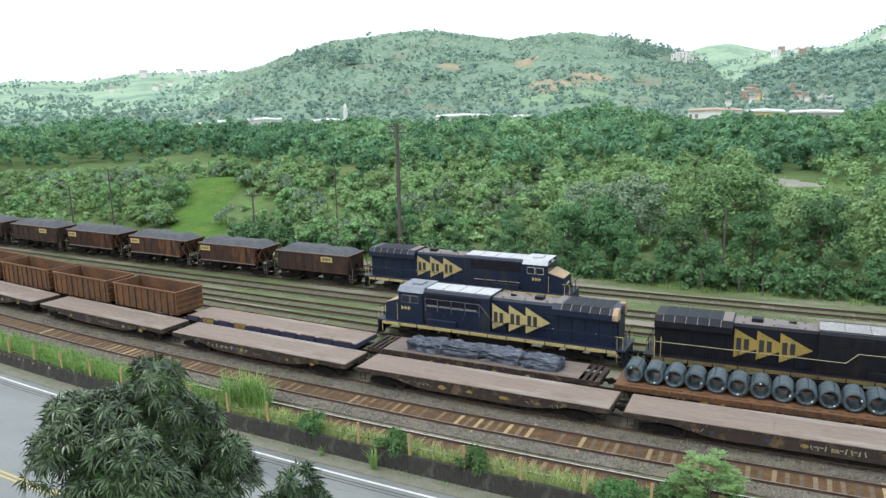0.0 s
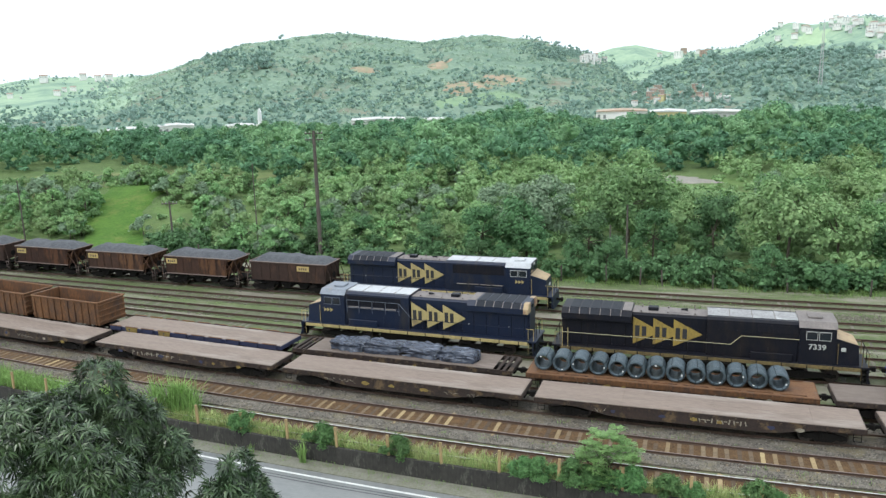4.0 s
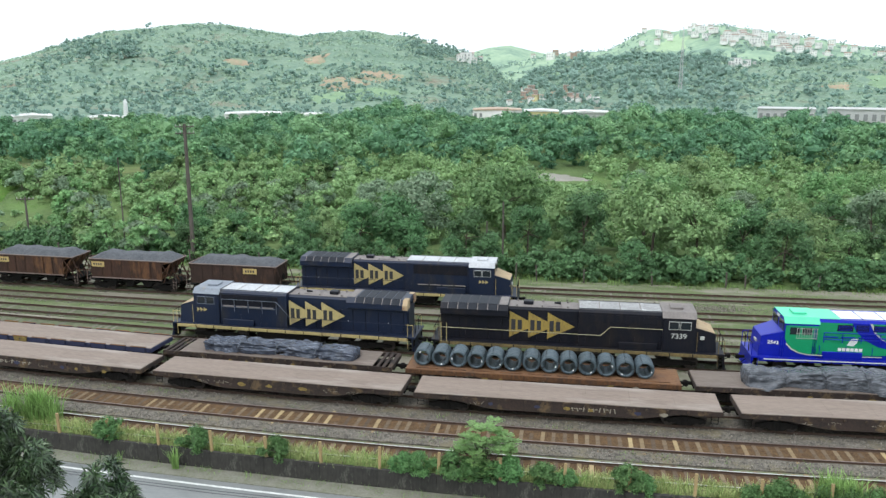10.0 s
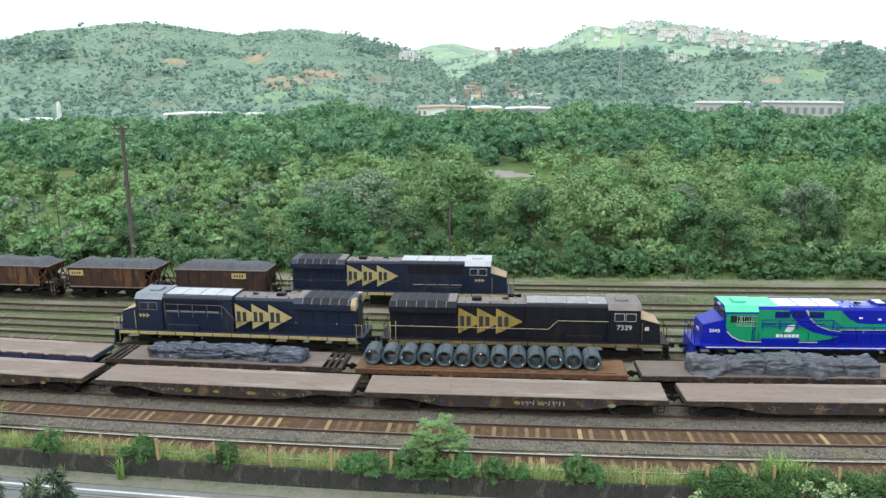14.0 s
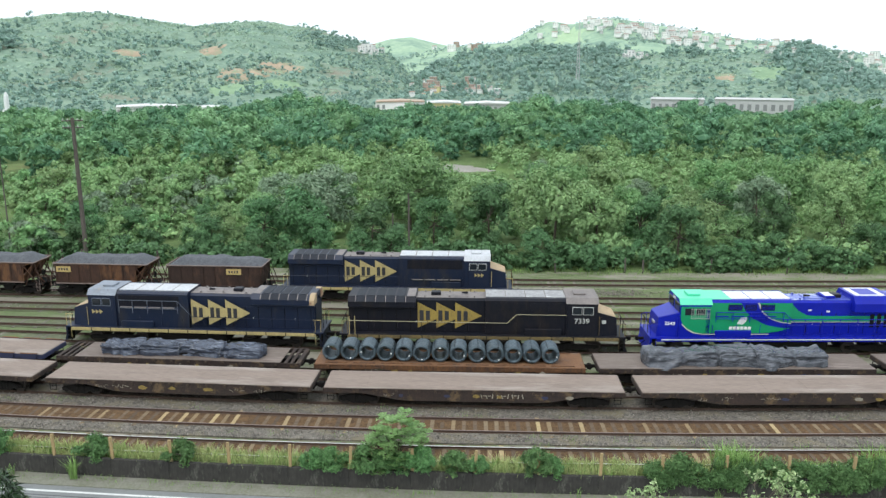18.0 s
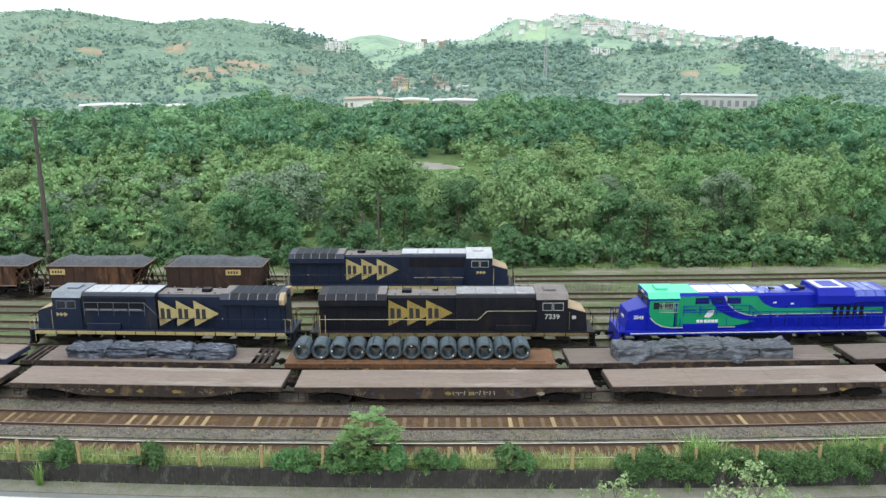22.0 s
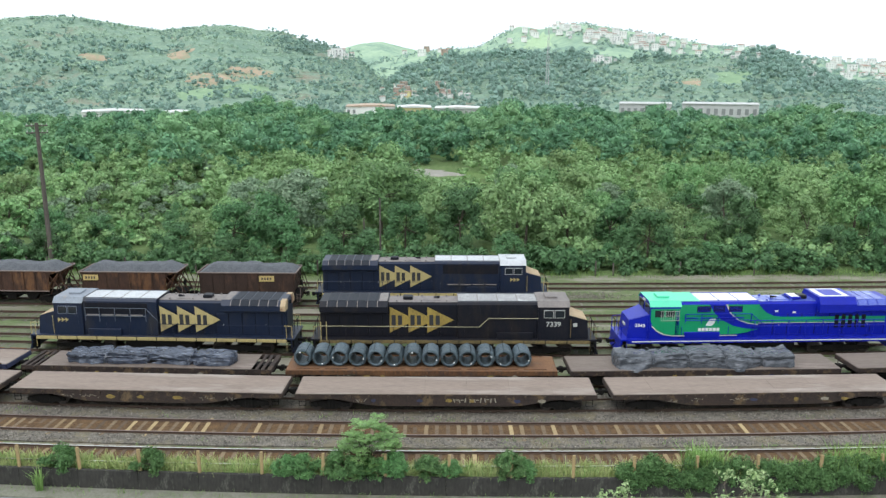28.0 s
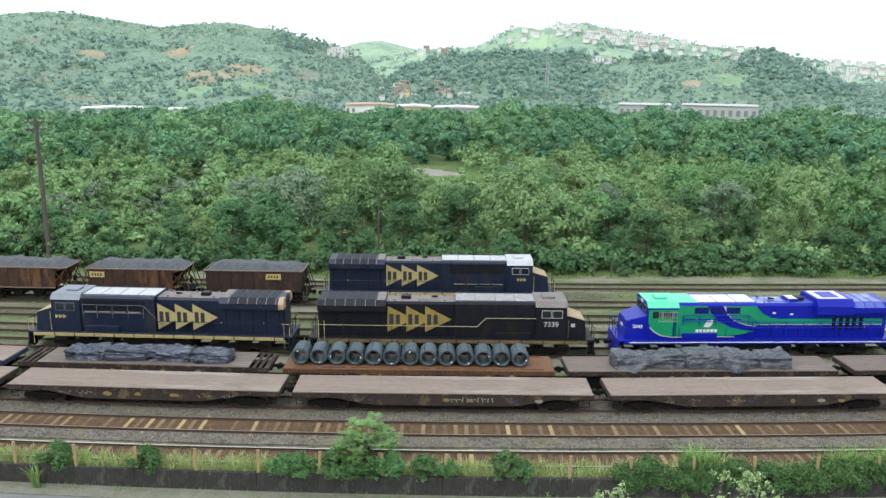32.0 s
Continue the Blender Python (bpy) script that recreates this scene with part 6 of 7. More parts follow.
L3 = loco("locomotive", "clean bright blue and emerald green diesel locomotive", 1.0, M_BLUE, M_BLUE, M_BLUE_ROOF, M_WHITE, M_WHITE, M_BLUE, M_MINT, deck_trim=M_BLUE)
L3.matrix_world = on_track("e", 22.95) @ pose(0, 0, 0, 0, 0, 180) @ LOW


def side_panel(root, pts, material, name, label="", y=1.46, t=0.012):
    """A painted field on the side that faces the street; points are metres back from the nose, and height."""
    return part(name, Geo().prism_y([(9.65 - a, z) for a, z in pts], y, y + t), material, root, label)


side_panel(L3, [(1.55, 2.95), (1.7, 2.6), (2.0, 2.2), (2.5, 1.92), (3.2, 1.8), (3.72, 1.78), (3.72, 3.95), (1.55, 3.95)], M_GREEN, "green_cab_side", y=1.466)
side_panel(L3, [(3.7, 1.8), (7.6, 1.8), (8.6, 1.95), (9.43, 2.2), (9.43, 4.2), (3.7, 4.22)], M_GREEN, "green_field", y=1.372)
side_panel(L3, [(5.8, 4.23), (6.95, 4.23), (7.3, 3.5), (7.9, 2.95), (8.7, 2.65), (9.44, 2.55), (9.44, 2.2), (8.5, 2.28), (7.6, 2.5), (6.7, 3.0), (6.1, 3.65)], M_BLUE, "blue_sweep", y=1.386)
side_panel(L3, [(6.95, 4.23), (7.1, 4.23), (7.42, 3.52), (8.0, 3.0), (8.75, 2.72), (9.44, 2.62), (9.44, 2.55), (8.7, 2.65), (7.9, 2.95), (7.3, 3.5)], M_GREY, "silver_edge", y=1.39)
side_panel(L3, [(9.45, 4.05), (9.65, 3.95), (10.1, 3.45), (10.7, 3.12), (11.4, 3.03), (9.45, 3.03)], M_GREEN, "green_wedge", y=0.98)
side_panel(L3, [(9.1, 2.62), (19.0, 2.62), (19.0, 3.05), (9.1, 3.05)], M_GREEN, "green_band", y=1.005)
side_panel(L3, [(9.1, 2.54), (19.0, 2.54), (19.0, 2.6), (9.1, 2.6)], M_GREY, "pale_line", y=1.005)
side_panel(L3, [(1.6, 2.55), (2.0, 2.12), (2.5, 1.84), (3.2, 1.72), (7.9, 1.72), (7.9, 1.79), (3.2, 1.79), (2.55, 1.92), (2.05, 2.2), (1.7, 2.6)], M_GREY, "silver_line", y=1.48)
for j in range(6):
    part("white_bar", Geo().box(9.65 - 5.28 - 0.27 * j, 9.65 - 5.06 - 0.27 * j, 1.386, 1.396, 2.1, 2.34), M_WHITE, L3)
part("white_leaf_mark", Geo().prism_y([(9.65 - 5.6, 2.55), (9.65 - 6.0, 2.5), (9.65 - 6.25, 2.75), (9.65 - 6.3, 3.1), (9.65 - 5.85, 3.05)], 1.386, 1.396), M_WHITE, L3)
glyphs("running_number", "2543", 0.36, M_WHITE, pose(8.8, 1.305, 2.55, 90, 0, 169.5), L3)
for s in (-1, 1):
    part("white_sill_line", Geo().box(-9.6, 9.4, min(s * 1.558, s * 1.566), max(s * 1.558, s * 1.566), 1.3, 1.38), M_WHITE, L3)
for a, b in ((4.9, 5.9), (6.1, 6.9), (7.2, 8.2)):
    lv = part("louvre", Geo().box(9.65 - b, 9.65 - a, 1.386, 1.42, 3.62, 4.1, 0.01), M_SOOT, L3)
    for j in range(4):
        part("louvre_slat", Geo().box(9.65 - b + 0.05, 9.65 - a - 0.05, 1.42, 1.43, 3.66 + j * 0.11, 3.70 + j * 0.11), M_BLUE, lv)
for j in range(5):
    part("door_vent", Geo().box(-5.6 - 0.5 * j - 0.3, -5.6 - 0.5 * j, 1.02, 1.035, 2.15, 3.2, 0.005), M_SOOT, L3)
g = Geo()
for xx in (5.6, 4.4, 3.2, 2.0, 0.8):
    g.tube((xx, 1.5, 2.75), (xx, 1.5, 3.5), 0.03, 5)
for z in (3.0, 3.5):
    g.tube((5.6, 1.5, z), (0.8, 1.5, z), 0.03, 5)
g.tube((0.8, 1.5, 3.5), (-0.2, 1.48, 2.55), 0.03, 5)
part("catwalk_rail", g, M_BLUE, L3)
for z in (2.5, 2.95):
    part("walkway_rail", Geo().tube((-9.6, 1.5, z), (0.9, 1.5, z), 0.032, 6), M_BLUE, L3)
for j in range(9):
    part("rail_post", Geo().tube((-9.5 + 1.25 * j, 1.5, 1.5), (-9.5 + 1.25 * j, 1.5, 2.95), 0.032, 6), M_BLUE, L3)
for j, a in enumerate((10.9, 12.2, 14.0, 16.4)):
    part("white_stencil", Geo().box(9.65 - a - 0.12, 9.65 - a + 0.12, 1.0, 1.008, 3.45 - 0.1 * (j % 2), 3.58 - 0.1 * (j % 2)), M_WHITE, L3)
part("mint_roof_front", Geo().box(4.5, 5.94, -1.17, 1.17, 4.432, 4.45), M_MINT, L3)
part("roof_box", Geo().box(-3.2, -2.4, -0.55, 0.55, 4.28, 4.5, 0.05), M_BLUE, L3)
part("roof_box_lid", Geo().box(-3.1, -2.5, -0.45, 0.45, 4.5, 4.52), M_WHITE, L3)
part("raised_blower_cowl", Geo().prism_x([(-1.46, 3.5), (1.46, 3.5), (1.46, 4.15), (1.1, 4.68), (-1.1, 4.68), (-1.46, 4.15)], -6.9, -4.2), M_BLUE, L3)
part("cowl_lid_rim", Geo().box(-6.5, -4.4, -1.0, 1.0, 4.684, 4.7), M_WHITE, L3)
part("cowl_grille", Geo().box(-6.1, -4.8, -0.75, 0.75, 4.702, 4.715), M_BLUE, L3)
g = Geo()
for j in range(9):
    g.tube((9.65 - 2.3 - 0.16 * j, 1.5, 3.0), (9.65 - 2.3 - 0.16 * j, 1.5, 3.75), 0.012, 4)
for z in (3.0, 3.37, 3.75):
    g.tube((9.65 - 2.25, 1.5, z), (9.65 - 3.65, 1.5, z), 0.014, 4)
part("window_guard", g, M_GREY, L3, "pale grey mesh guard over the cab windows")

# the ore train: its locomotive and hoppers, placed and keyed in motions()
L4 = loco("locomotive", "navy diesel locomotive with yellow arrowhead emblem hauling the ore train", 0.985, M_NAVY, M_GOLD, M_ROOFDUST, M_SILVER, M_GOLD, M_TAN, M_SILVER, moving=True, step_z=2.2)
emblem(L4, 0.985, -1, -4.7, 1, M_GOLD, M_INK)
badge(L4, 0.985, -1, 7.1)
L4.scale = (1, 1, 0.93)
HOPPERS = [hopper(k) for k in range(9)]

for key in "abcdefghi":
    build_track(key, "rusty broad gauge railway track on ballast", -150, 110, (-58, 34) if key in "ab" else None, key == "a")


# ---------------------------------------------------------------- wall, fence and verge
def yard_wall():
    root = thing("wall_yard", "low stained dark concrete retaining wall beside the street", "wall", kind="structure")
    x = -83.0
    while x < 75:
        a, b = (x, wall_y(x)), (x + 3.2, wall_y(x + 3.2))
        m = pose((a[0] + b[0]) / 2, (a[1] + b[1]) / 2, 0, 0, 0, math.degrees(math.atan2(b[1] - a[1], 3.2)))
        half = math.hypot(3.2, b[1] - a[1]) / 2
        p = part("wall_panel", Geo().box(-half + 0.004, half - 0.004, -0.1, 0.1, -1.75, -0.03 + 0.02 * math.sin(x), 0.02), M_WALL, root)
        p.matrix_basis = m
        x += 3.2
    return root


yard_wall()
M_POST = mat("yellow_ochre_post", (0.40, 0.285, 0.125), (0.28, 0.205, 0.11), rough=0.8, scale=3, fine=16, c3=(0.2, 0.17, 0.12), c3_amt=0.25, c3_scale=1.5)


def fence():
    root = thing("post_row", "row of weathered yellow posts along the wall", "fence")
    rng = random.Random(2)
    x = -83.0 - 0.1
    data = Geo().box(-0.075, 0.075, -0.06, 0.06, -0.1, 1.2, 0.012).data("post", M_POST)
    while x < 70:
        ob = new("post", data)
        ob.parent = root
        ob.matrix_basis = pose(x, wall_y(x) + 0.02, 0.0, rng.uniform(-2, 2), rng.uniform(-2.5, 2.5), rng.uniform(-8, 8))
        x += 3.2 + rng.uniform(-0.08, 0.08)


fence()


def blades(name, spots, material, label):
    """Grass: for each spot (x, y, z, height, spread, count) a tuft of bent blades."""
    rng = np.random.RandomState(len(spots))
    vs, fs, base = [], [], 0
    for x, y, z, h, sp, n in spots:
        a = rng.uniform(0, 6.28, n)
        rr = sp * np.sqrt(rng.uniform(0, 1, n))
        bx, by = x + rr * np.cos(a), y + rr * np.sin(a)
        ln = h * rng.uniform(0.55, 1.1, n)
        ta = rng.uniform(0, 6.28, n)
        lean = rng.uniform(0.1, 0.65, n)
        w = 0.007 + 0.011 * ln
        dx, dy = np.cos(ta), np.sin(ta)
        px, py = -dy * w, dx * w
        zz = np.full(n, z)
        p0, p1 = np.stack([bx - px, by - py, zz], -1), np.stack([bx + px, by + py, zz], -1)
        mx, my, mz = bx + dx * lean * ln * 0.35, by + dy * lean * ln * 0.35, zz + ln * 0.62
        p2, p3 = np.stack([mx + px * 0.8, my + py * 0.8, mz], -1), np.stack([mx - px * 0.8, my - py * 0.8, mz], -1)
        tx, ty_, tz = bx + dx * lean * ln, by + dy * lean * ln, zz + ln * (1 - 0.25 * lean)
        p4, p5 = np.stack([tx + px * 0.15, ty_ + py * 0.15, tz], -1), np.stack([tx - px * 0.15, ty_ - py * 0.15, tz], -1)
        v = np.stack([p0, p1, p2, p3, p4, p5], 1).reshape(-1, 3)
        k = np.arange(n)[:, None] * 6 + base
        f = np.concatenate([k + [0, 1, 2, 3], k + [3, 2, 4, 5]])
        vs.append(v)
        fs.append(f)
        base += len(v)
    ob = new(name, raw_mesh(name, np.concatenate(vs), np.concatenate(fs), material))
    return tagged(ob, label, "grass", kind="stuff")


def verge_grass():
    rng = random.Random(9)
    green, dry, low = [], [], []
    for k in range(5200):
        x = rng.uniform(-78, 45)
        d = rng.uniform(0.2, 1.35) if x > -26 else rng.uniform(0.2, 1.6)
        lush = x < -34 or x > 17
        h = rng.uniform(0.35, 0.8) * (1.35 if x < -34 else 1.0)
        (green if lush or rng.random() < 0.22 else dry).append((x, wall_y(x) + d, -0.33, h, 0.32, 16))
    for k in range(700):
        x = rng.uniform(-75, -36)
        green.append((x, wall_y(x) + rng.uniform(0.3, 2.2), -0.33, rng.uniform(0.6, 1.2), 0.35, 12))
    for k in range(46):   # a tall stand of cane grass
        a, r = rng.uniform(0, 6.28), rng.uniform(0, 1.5)
        green.append((-31.5 + r * math.cos(a) * 1.3, wall_y(-31) + 1.6 + 0.6 * r * math.sin(a), -0.33, rng.uniform(1.6, 2.6), 0.3, 16))
    for k in range(170):
        x = rng.choice((rng.uniform(20.0, 25.5), rng.uniform(20.0, 25.5), rng.uniform(12.8, 14.4)))
        green.append((x, wall_y(x) + rng.uniform(0.2, 1.1), -0.3, rng.uniform(1.1, 2.0), 0.3, 14))
    for x, n in ((-20.9, 60), (-24.5, 30), (12.6, 18), (5.6, 14)):
        green.append((x, wall_y(x) - 0.5, -1.06, 1.35 if n > 40 else 0.7, 0.18, n))
    for k in range(500):
        x = rng.uniform(-70, 45)
        low.append((x, wall_y(x) - rng.uniform(0.12, 0.8), -1.06, rng.uniform(0.08, 0.3), 0.25, 6))
    meadow = []
    for k in range(2600):
        x, y = rng.uniform(-108, -56), rng.uniform(80, 126)
        if not in_bank(x, y, -0.4) and k % 3:
            continue
        meadow.append((x, y, float(ground_z(x, y)) - 0.05, rng.uniform(0.25, 0.7), 0.6, 10))
    blades("meadow_grass", meadow, M_MEADOW_BLADE, "bright green meadow grass on the bank")
    blades("verge_grass", green, M_GRASS_BLADE, "tall green grass along the yard wall")
    blades("dry_verge_grass", dry, M_DRY_BLADE, "yellowing dry grass behind the yard wall")
    for k in range(900):   # weeds in the ballast of the near tracks
        key, off = rng.choice((("b", 1.4), ("b", -1.5), ("c", 1.7), ("c", -1.6), ("a", 1.3), ("a", -1.2)))
        x = rng.uniform(-75, 45)
        if math.sin(x * 0.31 + off * 5) + math.sin(x * 0.11 + ord(key) * 2) < 0.35:
            continue
        low.append((x, ty(key, off)(x) + rng.uniform(-0.35, 0.35), -0.17, rng.uniform(0.08, 0.3), 0.25, 8))
    # weeds between the yard's far tracks
    for k in range(7500):
        key, off = rng.choice((("e", 1.9), ("f", 2.0), ("g", 2.1), ("h", 2.6), ("h", 3.2), ("h", 4.0), ("i", 1.6), ("i", 2.6), ("i", 3.6), ("f", 0.0), ("g", 0.0), ("i", 0.0)))
        x = rng.uniform(-110, 70)
        w = 0.75 if off == 0.0 else 1.0
        if math.sin(x * 0.21 + off * 3) + math.sin(x * 0.083 + ord(key)) < rng.uniform(-1.4, 0.9):
            continue
        low.append((x, ty(key, off)(x) + rng.uniform(-w, w), -0.22, rng.uniform(0.08, 0.26) * (0.7 if off == 0 else 1), 0.4, 8))
    blades("yard_weeds", low, M_GRASS_BLADE, "short green weeds between the yard tracks")
    edge = []
    for k in range(1500):
        x = rng.uniform(-120, 90)
        edge.append((x, ty("i", rng.uniform(3.4, 6.0))(x), -0.35, rng.uniform(0.3, 0.8), 0.45, 9))
    blades("yard_edge_grass", edge, M_GRASS_BLADE, "rough green grass at the edge of the yard")


verge_grass()

M_SAPLING = mat("sapling_leaf", (0.244, 0.4, 0.148), (0.157, 0.3, 0.0957), rough=0.55, isl=0.25, translucent=0.36, bump=0, scale=0.5, fine=3)
M_BUSH = mat("bush_leaf", (0.157, 0.288, 0.108), (0.0676, 0.153, 0.0541), rough=0.55, isl=0.35, objr=0.2, translucent=0.3, bump=0, spec=0.15, scale=0.6, fine=3)
BUSH_PROTO = [tree_proto(70 + k, 2.0, 2.6, M_BUSH, 3600, 0.15, 0.105, 30, 0.45, 0.42) for k in range(3)]
rng_b = random.Random(6)
for x, h in ((-20.0, 1.5), (-15.2, 1.45), (-8.2, 1.3), (-7.2, 1.5), (-5.2, 1.6), (-4.4, 1.25), (-3.4, 1.15), (-2.6, 1.5), (-0.6, 1.35), (0.4, 1.1), (3.6, 1.55), (4.3, 1.2), (-25.6, 1.5), (-38.5, 1.2)):
    plant(BUSH_PROTO[int(abs(x) * 3) % 3], x, wall_y(x) + 0.25, h / 2.0, rng_b, "bush", "small leafy green bush overgrowing the yard wall", "bush", "bushes along the wall", z=-0.35)


def sapling(x, y, z, h):
    """Several slender stems with feathery leaves: pairs of leaflets along drooping stalks."""
    rng = np.random.RandomState(33)
    root = thing("sapling", "tall light green sapling with feathery leaves beside the fence", "sapling")
    g, pts, nrms, dirs = Geo(), [], [], []
    tufts = []
    while len(tufts) < 50:
        u = rng.uniform(0.05, 1.0)
        wide = 1.5 * math.sin(math.pi * (0.3 + 0.6 * u)) ** 0.6
        dx, dy = rng.uniform(-wide, wide), rng.uniform(-0.8, 0.8) * wide
        # the outline has a tall tip, a lower one and a hollow between them
        lid = 0.58 + 0.42 * math.exp(-((dx - 0.35) / 0.26) ** 2) + 0.3 * math.exp(-((dx + 0.45) / 0.24) ** 2) - 0.25 * max(0, abs(dx) - 0.8)
        q = Vector((dx, dy, h * min(u, lid)))
        if all((q - o).length > 0.38 for o in tufts):
            tufts.append(q)
    for q in tufts:
        fork = Vector((q.x * 0.25, q.y * 0.25, q.z * 0.55))
        g.tube((0, 0, 0), fork, 0.022, 5, 0.016)
        g.tube(fork, q, 0.014, 4, 0.006)
        for a in range(8):
            an = a * 0.785 + rng.uniform(-0.2, 0.2)
            d = Vector((math.cos(an), math.sin(an), rng.uniform(0.15, 0.9))).normalized()
            ln = rng.uniform(0.34, 0.52)
            end = q + d * ln + Vector((0, 0, -0.1))
            g.tube(q, end, 0.006, 3, 0.003)
            side = d.cross(Vector((0, 0, 1))).normalized()
            for j in range(6):
                f = 0.25 + 0.75 * j / 5
                for sg in (-1, 1):
                    lf = (side * sg + d * 0.5 + Vector((0, 0, rng.uniform(-0.25, 0.2)))).normalized()
                    pts.append(tuple(q.lerp(end, f) + lf * 0.08))
                    dirs.append(tuple(lf))
                    nrms.append(tuple(d.cross(side) * -1 + Vector(rng.normal(size=3) * 0.25)))
    tagged(part("twig_mass", g, M_BARK, root), kind="stuff")
    p, d, m = np.array(pts), np.array(dirs), np.array(nrms)
    m[:, 2] = np.abs(m[:, 2])
    b = np.cross(m, d)
    b /= np.linalg.norm(b, axis=1, keepdims=True) + 1e-9
    ln = rng.uniform(0.16, 0.24, (len(p), 1))
    v = np.stack([p - d * ln * 0.5, p + b * 0.042, p + d * ln * 0.5, p - b * 0.042], 1).reshape(-1, 3)
    ob = new("leaves", raw_mesh("leaves", v, np.arange(len(v)).reshape(-1, 4), M_SAPLING))
    ob.parent = root
    root.matrix_world = pose(x, y, z)


sapling(-3.8, wall_y(-4.0) + 0.8, -0.35, 3.55)


def hedge():
    rng = np.random.RandomState(5)
    root = thing("ivy_hedge", "dense dark green creeper hanging over the yard wall", "hedge")
    m = 190
    cx = rng.uniform(9.2, 27.0, m)
    sz = rng.uniform(0.2, 0.4, m)
    cz = rng.uniform(-0.35, 0.72, m) + 0.1 * np.sin(cx * 1.3)
    ctr = np.stack([cx, wall_y(cx) + 0.22 - 0.42 * (0.7 - cz) + rng.uniform(-0.12, 0.2, m), cz], -1)
    n = 46000
    pick = rng.choice(m, n, p=sz ** 2 / np.sum(sz ** 2))
    d = rng.normal(size=(n, 3))
    d /= np.linalg.norm(d, axis=1, keepdims=True)
    q = ctr[pick] + d * (sz[pick] * rng.uniform(0.6, 1.35, n))[:, None]
    nrm = d + rng.normal(size=(n, 3)) * 0.6 + [0, 0, 0.4]
    nrm /= np.linalg.norm(nrm, axis=1, keepdims=True)
    v, f = leaf_tris(q, nrm, 0.1, 0.085, rng)
    cv, cf = lobe_cores(ctr, sz * 0.7, 1.0, rng)
    ob = new("foliage", raw_mesh("foliage", np.concatenate([v, cv]), np.concatenate([f, cf + len(v)]), M_BUSH))
    ob.parent = root
    g = Geo()
    for k in range(28):
        xx = 9.8 + k * 0.6
        g.tube((xx, wall_y(xx) + 0.25, -0.4), (xx + 0.2, wall_y(xx) + 0.1, 0.9), 0.03, 5, 0.012)
    part("stems", g, M_BARK, root)


hedge()


# ---------------------------------------------------------------- street trees
def mango(x, y, z, h, width, seed, n_rosette, label):
    """A dense tree of drooping rosettes of long narrow leaves."""
    rng = np.random.RandomState(seed)
    root = thing("mango_tree", label, "tree", "mango trees by the street")
    n_lobe = 36
    u = rng.normal(size=(n_lobe, 3))
    u /= np.linalg.norm(u, axis=1, keepdims=True)
    u[:, 2] = np.where(u[:, 2] < -0.5, -u[:, 2], u[:, 2])
    ctr = u * rng.uniform(0.4, 0.82, (n_lobe, 1)) * [width / 2, width / 2, h * 0.36] + [0, 0, h * 0.62]
    size = rng.uniform(0.13, 0.28, n_lobe) * width * 0.6
    pick = rng.randint(0, n_lobe, n_rosette)
    d = rng.normal(size=(n_rosette, 3))
    d /= np.linalg.norm(d, axis=1, keepdims=True)
    d[:, 2] = np.where(d[:, 2] < -0.45, -d[:, 2], d[:, 2])
    p = ctr[pick] + d * size[pick][:, None] * rng.uniform(0.72, 1.08, (n_rosette, 1))
    k = 13
    out = d + rng.normal(size=d.shape) * 0.3
    out /= np.linalg.norm(out, axis=1, keepdims=True)
    a, b = rot_frames(out, rng)
    ang = (np.arange(k) / k * 6.28)[None, :, None] + rng.uniform(0, 6.28, (n_rosette, 1, 1))
    radial = a[:, None] * np.cos(ang) + b[:, None] * np.sin(ang)
    tilt = rng.uniform(0.05, 0.75, (n_rosette, k, 1))
    di = radial + out[:, None] * tilt
    di /= np.linalg.norm(di, axis=2, keepdims=True)
    ln = rng.uniform(0.28, 0.52, (n_rosette, k, 1))
    side = np.cross(di, out[:, None])
    side /= np.linalg.norm(side, axis=2, keepdims=True) + 1e-9
    w = 0.032
    base = p[:, None] + di * 0.02
    mid = p[:, None] + di * ln * 0.5
    tip = p[:, None] + di * ln + np.array([0, 0, -1]) * ln * rng.uniform(0.08, 0.5, ln.shape)
    v = np.stack([base, mid + side * w, tip, mid - side * w], 2).reshape(-1, 3)
    f = np.arange(len(v)).reshape(-1, 4)
    ob = new("crown", raw_mesh("crown", v, f, M_MANGO))
    ob.parent = root
    tr = new("trunk", trunk_data("trunk", ctr, h, 0.2, seed, 14))
    tr.parent = root
    root.matrix_world = pose(x, y, z)


mango(-18.5, 18.9, -1.1, 13.7, 6.6, 3, 2500, "large dense mango tree with drooping dark green leaves")
mango(-13.8, 20.6, -1.1, 10.4, 3.4, 8, 1000, "smaller mango tree with dark green leaves")


